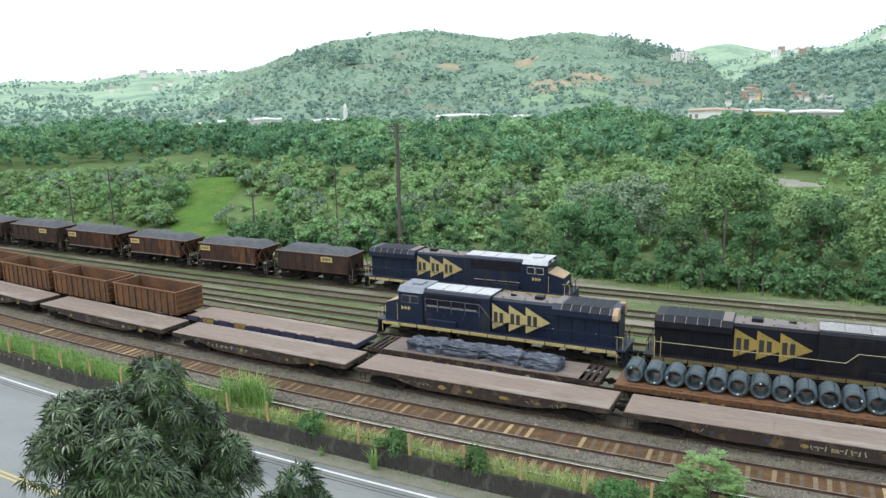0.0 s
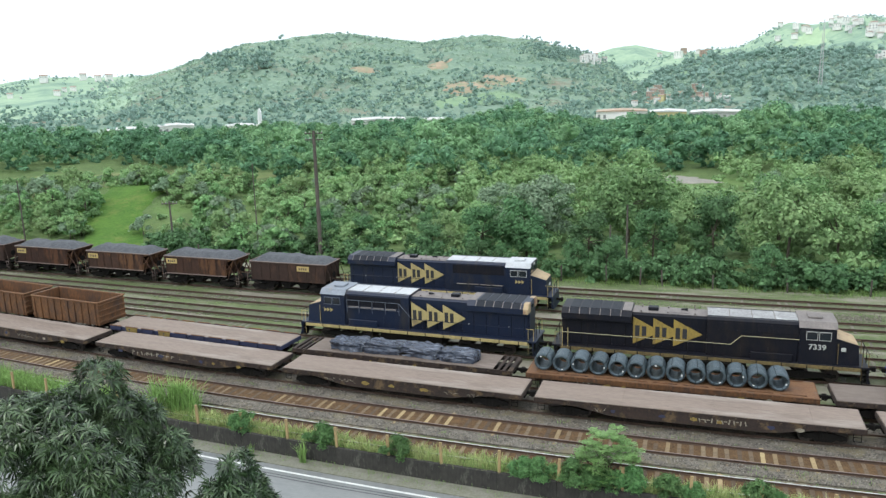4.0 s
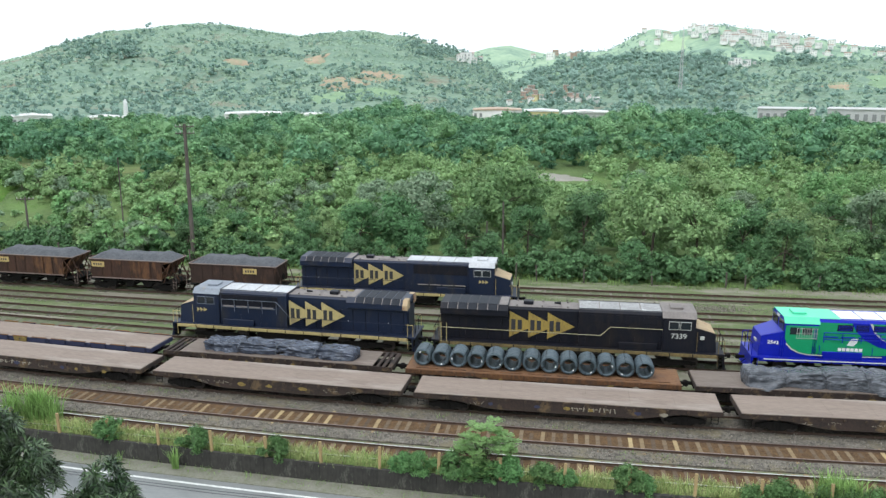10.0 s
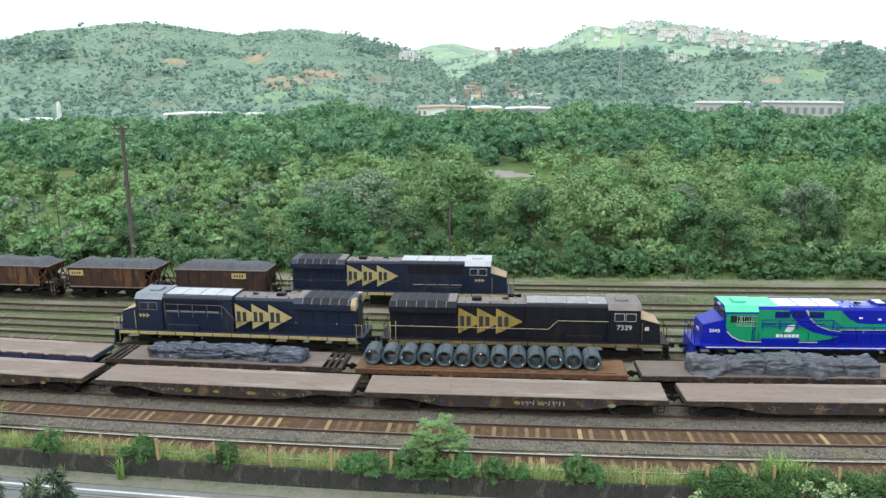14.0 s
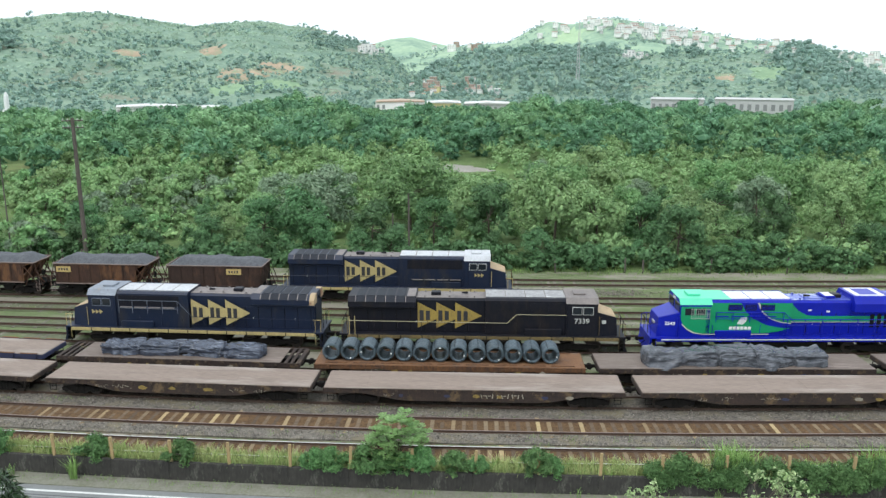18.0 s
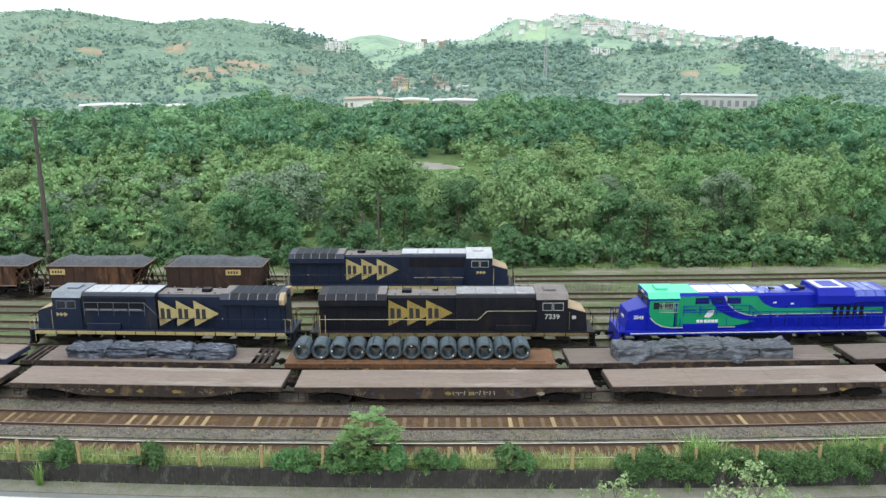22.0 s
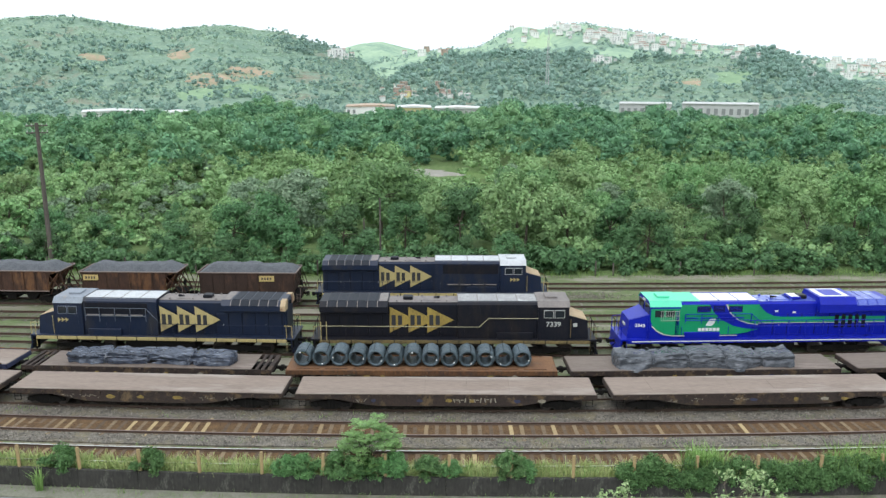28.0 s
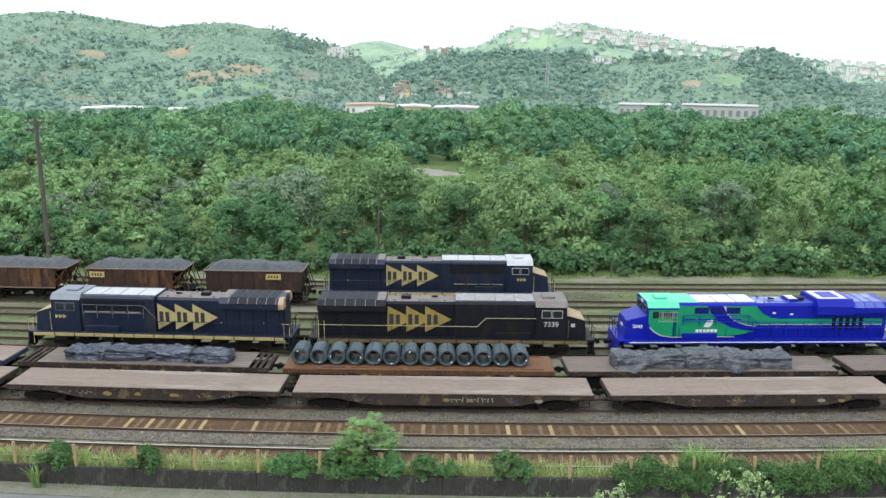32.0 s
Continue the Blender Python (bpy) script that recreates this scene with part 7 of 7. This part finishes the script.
def pale_tree(x, y, z, h):
    """A thin branching tree with pale leaves at the twig ends."""
    rng = random.Random(15)
    root = thing("pale_leaved_tree", "slender tree with pale yellow-green leaf tips", "tree")
    g, tips = Geo(), []

    def grow(p, d, ln, r, level):
        q = p + d * ln
        g.tube(p, q, r, 5, r * 0.6)
        if level == 0:
            tips.append(q)
            return
        for k in range(3):
            e = (d + Vector((rng.uniform(-0.9, 0.9), rng.uniform(-0.7, 0.7), rng.uniform(-0.2, 0.5)))).normalized()
            grow(q, e, ln * rng.uniform(0.55, 0.75), r * 0.6, level - 1)

    grow(Vector((0, 0, 0)), Vector((0, 0, 1)), h * 0.52, 0.09, 0)
    tips.clear()
    for k in range(5):
        grow(Vector((0, 0, h * 0.5)), Vector((rng.uniform(-0.95, 0.95), rng.uniform(-0.6, 0.6), 0.75)).normalized(), h * 0.22, 0.05, 3)
    part("branches", g, M_BARK, root)
    rs = np.random.RandomState(2)
    t = np.array([tuple(q) for q in tips])
    c = np.repeat(t, 16, 0) + rs.normal(size=(len(t) * 16, 3)) * 0.09
    nrm = rs.normal(size=c.shape) + [0, -0.3, 0.8]
    nrm /= np.linalg.norm(nrm, axis=1, keepdims=True)
    v, f = leaf_quads(c, nrm, 0.15, 0.075, rs)
    ob = new("leaves", raw_mesh("leaves", v, f, M_PALE_LEAF))
    ob.parent = root
    root.matrix_world = pose(x, y, z)


pale_tree(8.2, 22.6, -1.1, 9.5)


# ---------------------------------------------------------------- poles
M_POLE = mat("weathered_pole", (0.12, 0.10, 0.085), (0.07, 0.06, 0.05), rough=0.9, scale=2, fine=10, stretch=(1, 1, 0.15), bump=0.3)


def utility_pole(x, y, h, r, arms=1, label="weathered utility pole standing at the edge of the bushes"):
    root = thing("utility_pole", label, "utility pole", "poles behind the yard")
    part("shaft", Geo().tube((0, 0, -0.8), (0, 0, h), r, 10, r * 0.65), M_POLE, root)
    for k in range(arms):
        z = h - 0.35 - k * 0.7
        arm = part("crossarm", Geo().box(-1.0, 1.0, -0.06, 0.06, z, z + 0.12, 0.01), M_POLE, root)
        for xx in (-0.9, -0.45, 0.45, 0.9):
            part("insulator", Geo().tube((xx, 0, z + 0.12), (xx, 0, z + 0.32), 0.05, 8, 0.035), M_GREY, arm)
        part("arm_brace", Geo().tube((-0.6, 0.06, z), (0, 0.06, z - 0.5), 0.02, 5), M_POLE, arm)
        part("arm_brace", Geo().tube((0.6, 0.06, z), (0, 0.06, z - 0.5), 0.02, 5), M_POLE, arm)
    root.matrix_world = pose(x, y, float(ground_z(x, y)), 0, 0, 20)


utility_pole(-40.6, 79.8, 15.2, 0.26, 2, "tall dark utility pole with crossarms and insulators")
for x, y, h, r in ((-63.6, 84.0, 6.0, 0.16), (-50.0, 82.0, 11.2, 0.09), (-6.8, 84.5, 6.9, 0.13), (-8.6, 85.0, 4.6, 0.12), (-88.0, 77.5, 7.0, 0.13), (-84.0, 80.5, 8.8, 0.12)):
    utility_pole(x, y, h, r, 1 if r > 0.15 else 0)


def fence_posts_far():
    rng = random.Random(3)
    root = thing("old_post_row", "row of old grey concrete posts at the wood edge", "fence")
    for k in range(34):
        x = -60 + k * 3.4 + rng.uniform(-1, 1)
        if rng.random() < 0.55:
            continue
        g = Geo().box(-0.07, 0.07, -0.07, 0.07, -0.4, rng.uniform(1.2, 1.7), 0.01)
        p = part("post", g, M_POLE, root)
        p.matrix_basis = pose(x, ty("i", 4.3)(x), -0.1, rng.uniform(-4, 4), rng.uniform(-4, 4), 0)


fence_posts_far()


def scrap_pile(x, y, n, seed, spread):
    """A low tangle of rusty beams and dead branches beside the far track."""
    rng = random.Random(seed)
    root = thing("scrap_pile", "low tangle of rusty scrap and dead branches beside the track", "scrap pile", "scrap beside the far track")
    for k in range(n):
        a, ln = rng.uniform(0, math.pi), rng.uniform(0.6, 2.2)
        c = Vector((rng.uniform(-spread, spread), rng.uniform(-0.7, 0.7), rng.uniform(0.05, 0.6)))
        d = Vector((math.cos(a), 0.4 * math.sin(a), rng.uniform(-0.25, 0.3))) * ln * 0.5
        if k % 3:
            part("branch", Geo().tube(c - d, c + d, rng.uniform(0.03, 0.07), 5, 0.02), M_BARK, root)
        else:
            part("rusty_beam", Geo().tube(c - d, c + d, rng.uniform(0.06, 0.12), 4), M_SIDE, root)
    root.matrix_world = pose(x, y, -0.3)


scrap_pile(-77.6, 79.9, 24, 5, 2.2)
scrap_pile(-54.5, 79.0, 30, 6, 3.0)


def street_lamp():
    root = thing("street_lamp", "grey street lamp with a curved arm over the road", "street lamp")
    g = Geo().tube((0, 0, 0), (0, 0, 10.0), 0.09, 10, 0.06)
    part("post", g, M_GREY, root)
    part("arm", Geo().tube((0, 0, 9.9), (2.6, 0.6, 10.6), 0.035, 8), M_GREY, root)
    hd = part("lamp_head", Geo().box(2.5, 3.3, 0.5, 0.8, 10.52, 10.72, 0.05), M_GREY, root)
    part("lens", Geo().box(2.6, 3.2, 0.55, 0.75, 10.48, 10.52), M_WHITE, hd)
    root.matrix_world = pose(-30.2, 20.0, -1.1)


street_lamp()


# ---------------------------------------------------------------- far buildings
M_PLASTER = mat("white_plaster", (0.80, 0.79, 0.76), (0.68, 0.66, 0.63), rough=0.85, scale=0.4, fine=4)
M_CREAM = mat("yellow_plaster", (0.70, 0.61, 0.32), (0.58, 0.5, 0.27), rough=0.85, scale=0.4, fine=4)
M_BRICK = mat("bare_orange_brick", (0.48, 0.36, 0.29), (0.38, 0.28, 0.22), rough=0.9, scale=0.5, fine=4)
M_TILE = mat("clay_tile_roof", (0.40, 0.29, 0.23), (0.30, 0.22, 0.18), rough=0.9, scale=0.6, fine=4)
M_METALROOF = mat("pale_sheet_roof", (0.66, 0.65, 0.63), (0.5, 0.49, 0.47), rough=0.6, scale=0.2, fine=3)
M_RUSTROOF = mat("stained_sheet_roof", (0.46, 0.33, 0.24), (0.36, 0.27, 0.2), rough=0.7, scale=0.2, fine=3)
M_CONC = mat("grey_render", (0.52, 0.52, 0.51), (0.43, 0.43, 0.42), rough=0.85, scale=0.4, fine=4)
M_SHEDWIN = mat("dusty_window", (0.26, 0.27, 0.27), (0.2, 0.2, 0.2), rough=0.4)
M_DARKWIN = mat("dark_window", (0.17, 0.17, 0.175), (0.12, 0.12, 0.125), rough=0.3)


def at_az(az, r):
    return r * math.sin(radians(az)), r * math.cos(radians(az))


def shed(az0, az1, r, z_top, wall_m, roof_m, label, z0=-1.5, bays=6, depth=16.0):
    """A long low factory shed between two bearings."""
    (xa, ya), (xb, yb) = at_az(az0, r), at_az(az1, r)
    L = math.hypot(xb - xa, yb - ya)
    root = thing("factory_shed", label, "factory building", "factory sheds across the valley")
    ev = z_top - z0 - 1.1
    part("wall", Geo().box(0, L, 0, depth, 0, ev, 0.05), wall_m, root)
    n = max(1, int(L / 14))
    if roof_m is M_CONC:
        part("roof", Geo().box(-0.3, L + 0.3, -0.4, depth + 0.4, ev, ev + 0.3, 0.04), roof_m, root)
        n = 0
    for k in range(n):
        a, b = L * k / n, L * (k + 1) / n
        part("roof", Geo().prism_y([(a + 0.02, ev), (b - 0.02, ev), (b - 0.02, ev + 0.25), ((a + b) / 2, ev + 0.75), (a + 0.02, ev + 0.25)], -0.5, depth + 0.5), roof_m, root)
    for k in range(bays if wall_m is not M_PLASTER else 2):
        a = L * (k + 0.2) / bays
        w = part("window", Geo().box(a, a + L / bays * 0.6, -0.08, 0.0, ev * 0.45, ev * 0.8, 0.02), wall_m, root)
        part("pane", Geo().box(a + 0.15, a + L / bays * 0.6 - 0.15, -0.1, -0.08, ev * 0.45 + 0.12, ev * 0.8 - 0.12), M_SHEDWIN, w)
    root.matrix_world = pose(xa, ya, z0, 0, 0, math.degrees(math.atan2(yb - ya, xb - xa)))


shed(-40.6, -38.0, 345, 3.4, M_PLASTER, M_METALROOF, "white low shed with pale sheet roof")
shed(-37.4, -35.0, 350, 3.9, M_PLASTER, M_METALROOF, "white low shed with pale sheet roof")
shed(-33.0, -31.0, 345, 3.0, M_PLASTER, M_METALROOF, "white low shed with pale sheet roof")
shed(-24.3, -20.4, 340, 3.8, M_PLASTER, M_METALROOF, "long white factory shed with stained sheet roof", bays=10)
shed(-19.2, -17.6, 338, 3.1, M_PLASTER, M_METALROOF, "white low shed with pale sheet roof")
shed(-6.9, -3.4, 340, 5.0, M_PLASTER, M_RUSTROOF, "long factory hall with stained sheet roof", bays=9)
shed(-3.3, -0.8, 338, 4.6, M_CREAM, M_METALROOF, "yellow plastered factory hall", bays=6)
shed(-0.6, 2.7, 336, 4.4, M_CONC, M_METALROOF, "grey hall with long white roof", bays=8)
shed(-5.6, -4.4, 325, 2.6, M_PLASTER, M_METALROOF, "white low shed with pale sheet roof")
shed(12.4, 15.9, 335, 6.9, M_CONC, M_CONC, "plain grey concrete factory block", bays=8)
shed(16.6, 21.5, 338, 7.1, M_CONC, M_CONC, "long pale grey factory block", bays=10)


def white_tower(az, r, h):
    x, y = at_az(az, r)
    root = thing("white_tower", "slender white tower standing above the trees", "tower")
    part("base", Geo().box(-1.3, 1.3, -1.3, 1.3, 0, h * 0.35, 0.1), M_PLASTER, root)
    part("shaft", Geo().tube((0, 0, h * 0.35), (0, 0, h * 0.85), 0.95, 12, 0.8), M_WHITE, root)
    part("cap", Geo().tube((0, 0, h * 0.85), (0, 0, h), 0.85, 12, 0.35), M_WHITE, root)
    root.matrix_world = pose(x, y, -0.5)


white_tower(-30.6, 340, 9.8)


def lattice_mast(az, el, h):
    x, y, z, r = ground_at_el(az, el)
    root = thing("lattice_mast", "tall thin grey lattice radio mast on the hill", "radio mast")
    for sx in (-1, 1):
        for sy in (-1, 1):
            part("leg", Geo().tube((sx * 1.0, sy * 1.0, -2), (sx * 0.25, sy * 0.25, h), 0.13, 5, 0.08), M_CONC, root)
    n = 12
    g = Geo()
    for k in range(n):
        z0, z1 = h * k / n, h * (k + 1) / n
        w0, w1 = 1.0 - 0.75 * k / n, 1.0 - 0.75 * (k + 1) / n
        s = 1 if k % 2 else -1
        g.tube((-w0 * s, -w0, z0), (w1 * s, -w1, z1), 0.07, 4)
        g.tube((-w0 * s, w0, z0), (w1 * s, w1, z1), 0.07, 4)
        g.tube((-w0, -w0, z0), (w0, -w0, z0), 0.06, 4)
    part("bracing", g, M_CONC, root)
    root.matrix_world = pose(x, y, z)


lattice_mast(7.35, -1.9, 40.0)


def house_proto(wm, rm, w, d, h, flat, label):
    root = thing("hillside_house", label, "house", "houses on the hills")
    part("wall", Geo().box(-w / 2, w / 2, -d / 2, d / 2, -5.0, h, 0.05), wm, root)
    if flat:
        part("roof", Geo().box(-w / 2 - 0.3, w / 2 + 0.3, -d / 2 - 0.3, d / 2 + 0.3, h, h + 0.35, 0.05), rm, root)
    else:
        part("roof", Geo().prism_x([(-d / 2 - 0.5, h), (d / 2 + 0.5, h), (d / 2 + 0.5, h + 0.2), (0, h + 1.5), (-d / 2 - 0.5, h + 0.2)], -w / 2 - 0.4, w / 2 + 0.4), rm, root)
    for k in range(3):
        x = -w / 2 + w * (k + 0.5) / 3
        part("window", Geo().box(x - 0.5, x + 0.5, -d / 2 - 0.06, -d / 2, h * 0.45, h * 0.72), M_DARKWIN, root)
    if h > 5:
        for k in range(3):
            x = -w / 2 + w * (k + 0.5) / 3
            part("window", Geo().box(x - 0.5, x + 0.5, -d / 2 - 0.06, -d / 2, 0.1, h * 0.22), M_DARKWIN, root)
    return root


def hillside_houses():
    rng = random.Random(44)
    protos = [house_proto(M_PLASTER, M_TILE, 9, 7, 4.2, False, "white plastered house with clay tile roof"),
              house_proto(M_BRICK, M_METALROOF, 8, 7, 5.6, True, "unfinished bare brick house with flat roof"),
              house_proto(M_PLASTER, M_CONC, 11, 8, 6.2, True, "white two-storey house with flat roof"),
              house_proto(M_CREAM, M_TILE, 8, 6, 3.6, False, "small cream house with clay tile roof"),
              house_proto(M_CONC, M_METALROOF, 10, 7, 4.0, False, "grey house with pale sheet roof")]
    used = [False] * len(protos)
    groups = ((6, -8.6, -5.7, 0.45, 0.7, (2, 0, 2)), (9, -2.8, 0.6, 0.5, 0.9, (2, 1, 0)), (34, -4.4, 2.0, -2.6, -1.5, (1, 0, 0, 3, 4)),
              (8, 4.6, 6.6, 1.5, 2.5, (0, 4, 2)), (75, 7.6, 16.5, None, 0.5, (0, 2, 2, 4, 0)), (24, 15, 23, 0.6, 1.3, (0, 4, 0)), (70, 23.6, 31, -0.9, 0.35, (0, 2, 4, 0)),
              (5, 9.6, 12.0, 0.1, 0.35, (0, 4, 2)), (6, 19, 22, 0.3, 0.6, (0, 4)), (8, -47, -40, -1.0, -0.2, (0, 4)), (4, -44, -39, 0.1, 0.35, (0,)))
    for n, a0, a1, e0, e1, kinds in groups:
        for k in range(n):
            az = rng.uniform(a0, a1)
            # a street of houses comes down the ridge
            el = 2.65 - 0.14 * (az - 7.5) + rng.uniform(-e1 * 1.6, e1 * 0.3) if e0 is None else rng.uniform(e0, e1)
            hit = ground_at_el(az, el)
            if hit is None:
                continue
            x, y, z, r = hit
            sc = rng.uniform(0.5, 0.85) * (0.65 if e1 < -1.2 else 1.45 if r > 1000 else 1.0)
            i = rng.choice(kinds)
            m = pose(x, y, z + (4.0 if r > 1000 else 2.0), 0, 0, math.degrees(math.atan2(-x, y)) + rng.uniform(-25, 25)) @ Matrix.Diagonal((sc, sc, sc, 1))
            if used[i]:
                copy_thing(protos[i], m)
            else:
                protos[i].matrix_world = m
                used[i] = True


hillside_houses()


M_EARTH = mat("orange_earth", (0.44, 0.335, 0.24), (0.33, 0.265, 0.19), rough=0.95, spec=0.1, scale=0.1, fine=0.8, c3=(0.25, 0.30, 0.19), c3_amt=0.6, c3_scale=0.07)


def drape(name, az, r, w, h, seed, material, label, category, lift=0.3, sway=0.0):
    """A sheet with an uneven rim lying on the ground, w across and h away from the street; sway shears it."""
    rng = random.Random(seed)
    n, rows = 30, 9
    ph = [rng.uniform(0, 6.28) for k in range(4)]
    a0 = radians(az)
    tx, ty_, rx, ry = math.cos(a0), -math.sin(a0), math.sin(a0), math.cos(a0)
    v = []
    for i in range(rows):
        for k in range(n):
            a = 2 * math.pi * k / n
            rr = (i / (rows - 1)) * (1 + 0.2 * math.sin(2 * a + ph[3]) + 0.18 * math.sin(3 * a + ph[0]) + 0.14 * math.sin(5 * a + ph[1]) + 0.1 * math.sin(9 * a + ph[2]))
            q = rr * h / 2 * math.sin(a)
            p = rr * w / 2 * math.cos(a) + sway * q
            x, y = r * rx + p * tx + q * rx, r * ry + p * ty_ + q * ry
            v.append((x, y, lift * (1 - (i / (rows - 1)) ** 6) - 0.1))
    v = np.array(v)
    v[:, 2] += ground_z(v[:, 0], v[:, 1])
    f = [(i * n + k, i * n + (k + 1) % n, (i + 1) * n + (k + 1) % n, (i + 1) * n + k) for i in range(rows - 1) for k in range(n)]
    tagged(part(name, Geo().add(v, f), material, smooth=True), label, category, kind="structure")


def earth_scar(az, el, w, h, seed, sway=0.0, label="bare orange earth scar on the green hillside", material=None):
    hit = ground_at_el(az, el)
    drape("earth_scar" if material is None else "grass_slope", az, hit[3], w, h, seed, material or M_EARTH, label, "earth scar" if material is None else "grass slope", 1.0, sway)


earth_scar(-13.7, -0.55, 26, 62, 4, 0.3)
earth_scar(-16.2, -0.95, 32, 46, 3)
earth_scar(-17.8, 0.75, 16, 34, 5, 0.2)
earth_scar(-23.2, 0.4, 22, 12, 8)
earth_scar(17.0, -1.0, 14, 36, 6)
earth_scar(-1.0, -1.6, 16, 20, 7)
M_MUD = mat("grey_brown_mud", (0.30, 0.27, 0.23), (0.20, 0.185, 0.15), rough=0.5, scale=0.3, fine=2)
M_OLIVE = mat("olive_marsh_grass", (0.225, 0.24, 0.11), (0.15, 0.185, 0.08), rough=0.95, spec=0.1, scale=0.1, fine=1.2, bump=0.6, c3=(0.17, 0.25, 0.09), c3_amt=0.35, c3_scale=0.06)
drape("mud_flat", -0.9, 157, 11, 11, 11, M_MUD, "bare muddy hollow among the scrub", "bare ground", 0.3)
drape("marsh", -43, 186, 74, 50, 12, M_OLIVE, "flat olive marsh grass behind the meadow", "marsh grass", 0.3)
drape("marsh", -31, 158, 30, 16, 13, M_OLIVE, "flat olive marsh grass behind the meadow", "marsh grass", 0.3)
drape("mud_flat", -28.4, 152, 9, 5, 14, M_MUD, "bare muddy hollow among the scrub", "bare ground", 0.4)
M_LAWN = mat("bright_hill_grass", (0.40, 0.525, 0.33), (0.33, 0.45, 0.29), rough=0.95, spec=0.1, scale=0.05, fine=0.4, bump=0.3)
M_HILL_LAWN = mat("green_hill_grass", (0.26, 0.365, 0.22), (0.19, 0.29, 0.18), rough=0.95, spec=0.1, scale=0.05, fine=0.4, bump=0.3)
earth_scar(6.6, 1.75, 36, 170, 21, 0.15, "bright grass slope on the hilltop", M_LAWN)
earth_scar(20.0, -0.6, 26, 60, 22, 0.0, "bright grass slope on the hill", M_HILL_LAWN)
earth_scar(-15.4, -1.9, 40, 50, 24, 0.4, "bright grass slope under the earth scars", M_HILL_LAWN)
earth_scar(-1.9, -0.7, 22, 90, 25, 0.3, "bright grass slope between the hills", M_HILL_LAWN)
M_MEADOW = mat("fresh_meadow_grass", (0.115, 0.21, 0.045), (0.065, 0.135, 0.032), rough=0.95, spec=0.08, scale=0.3, fine=3, bump=1.0, deep=0.15, c3=(0.16, 0.20, 0.06), c3_amt=0.4, c3_scale=0.2)
drape("meadow_bank", -40.5, 127, 11, 42, 23, M_MEADOW, "fresh green grass on the meadow bank", "meadow", 0.35)


# ---------------------------------------------------------------- what moves
def motions():
    train = [(L4, -0.85)] + [(h, -16.95 - 10.3 * k) for k, h in enumerate(HOPPERS)]
    for ob, off in train:
        walk(ob, [(t, on_track("h", off + d)) for t, d in TRAIN])
    ts, ds = [t for t, d in TRAIN], [d for t, d in TRAIN]
    steps = [0.25 * k for k in range(129)]
    for w, r in MOVING_WHEELS:
        x, y, z = w.location
        walk(w, [(t, pose(x, y, z, 0, math.degrees(float(np.interp(t, ts, ds)) / r), 0)) for t in steps])


motions()
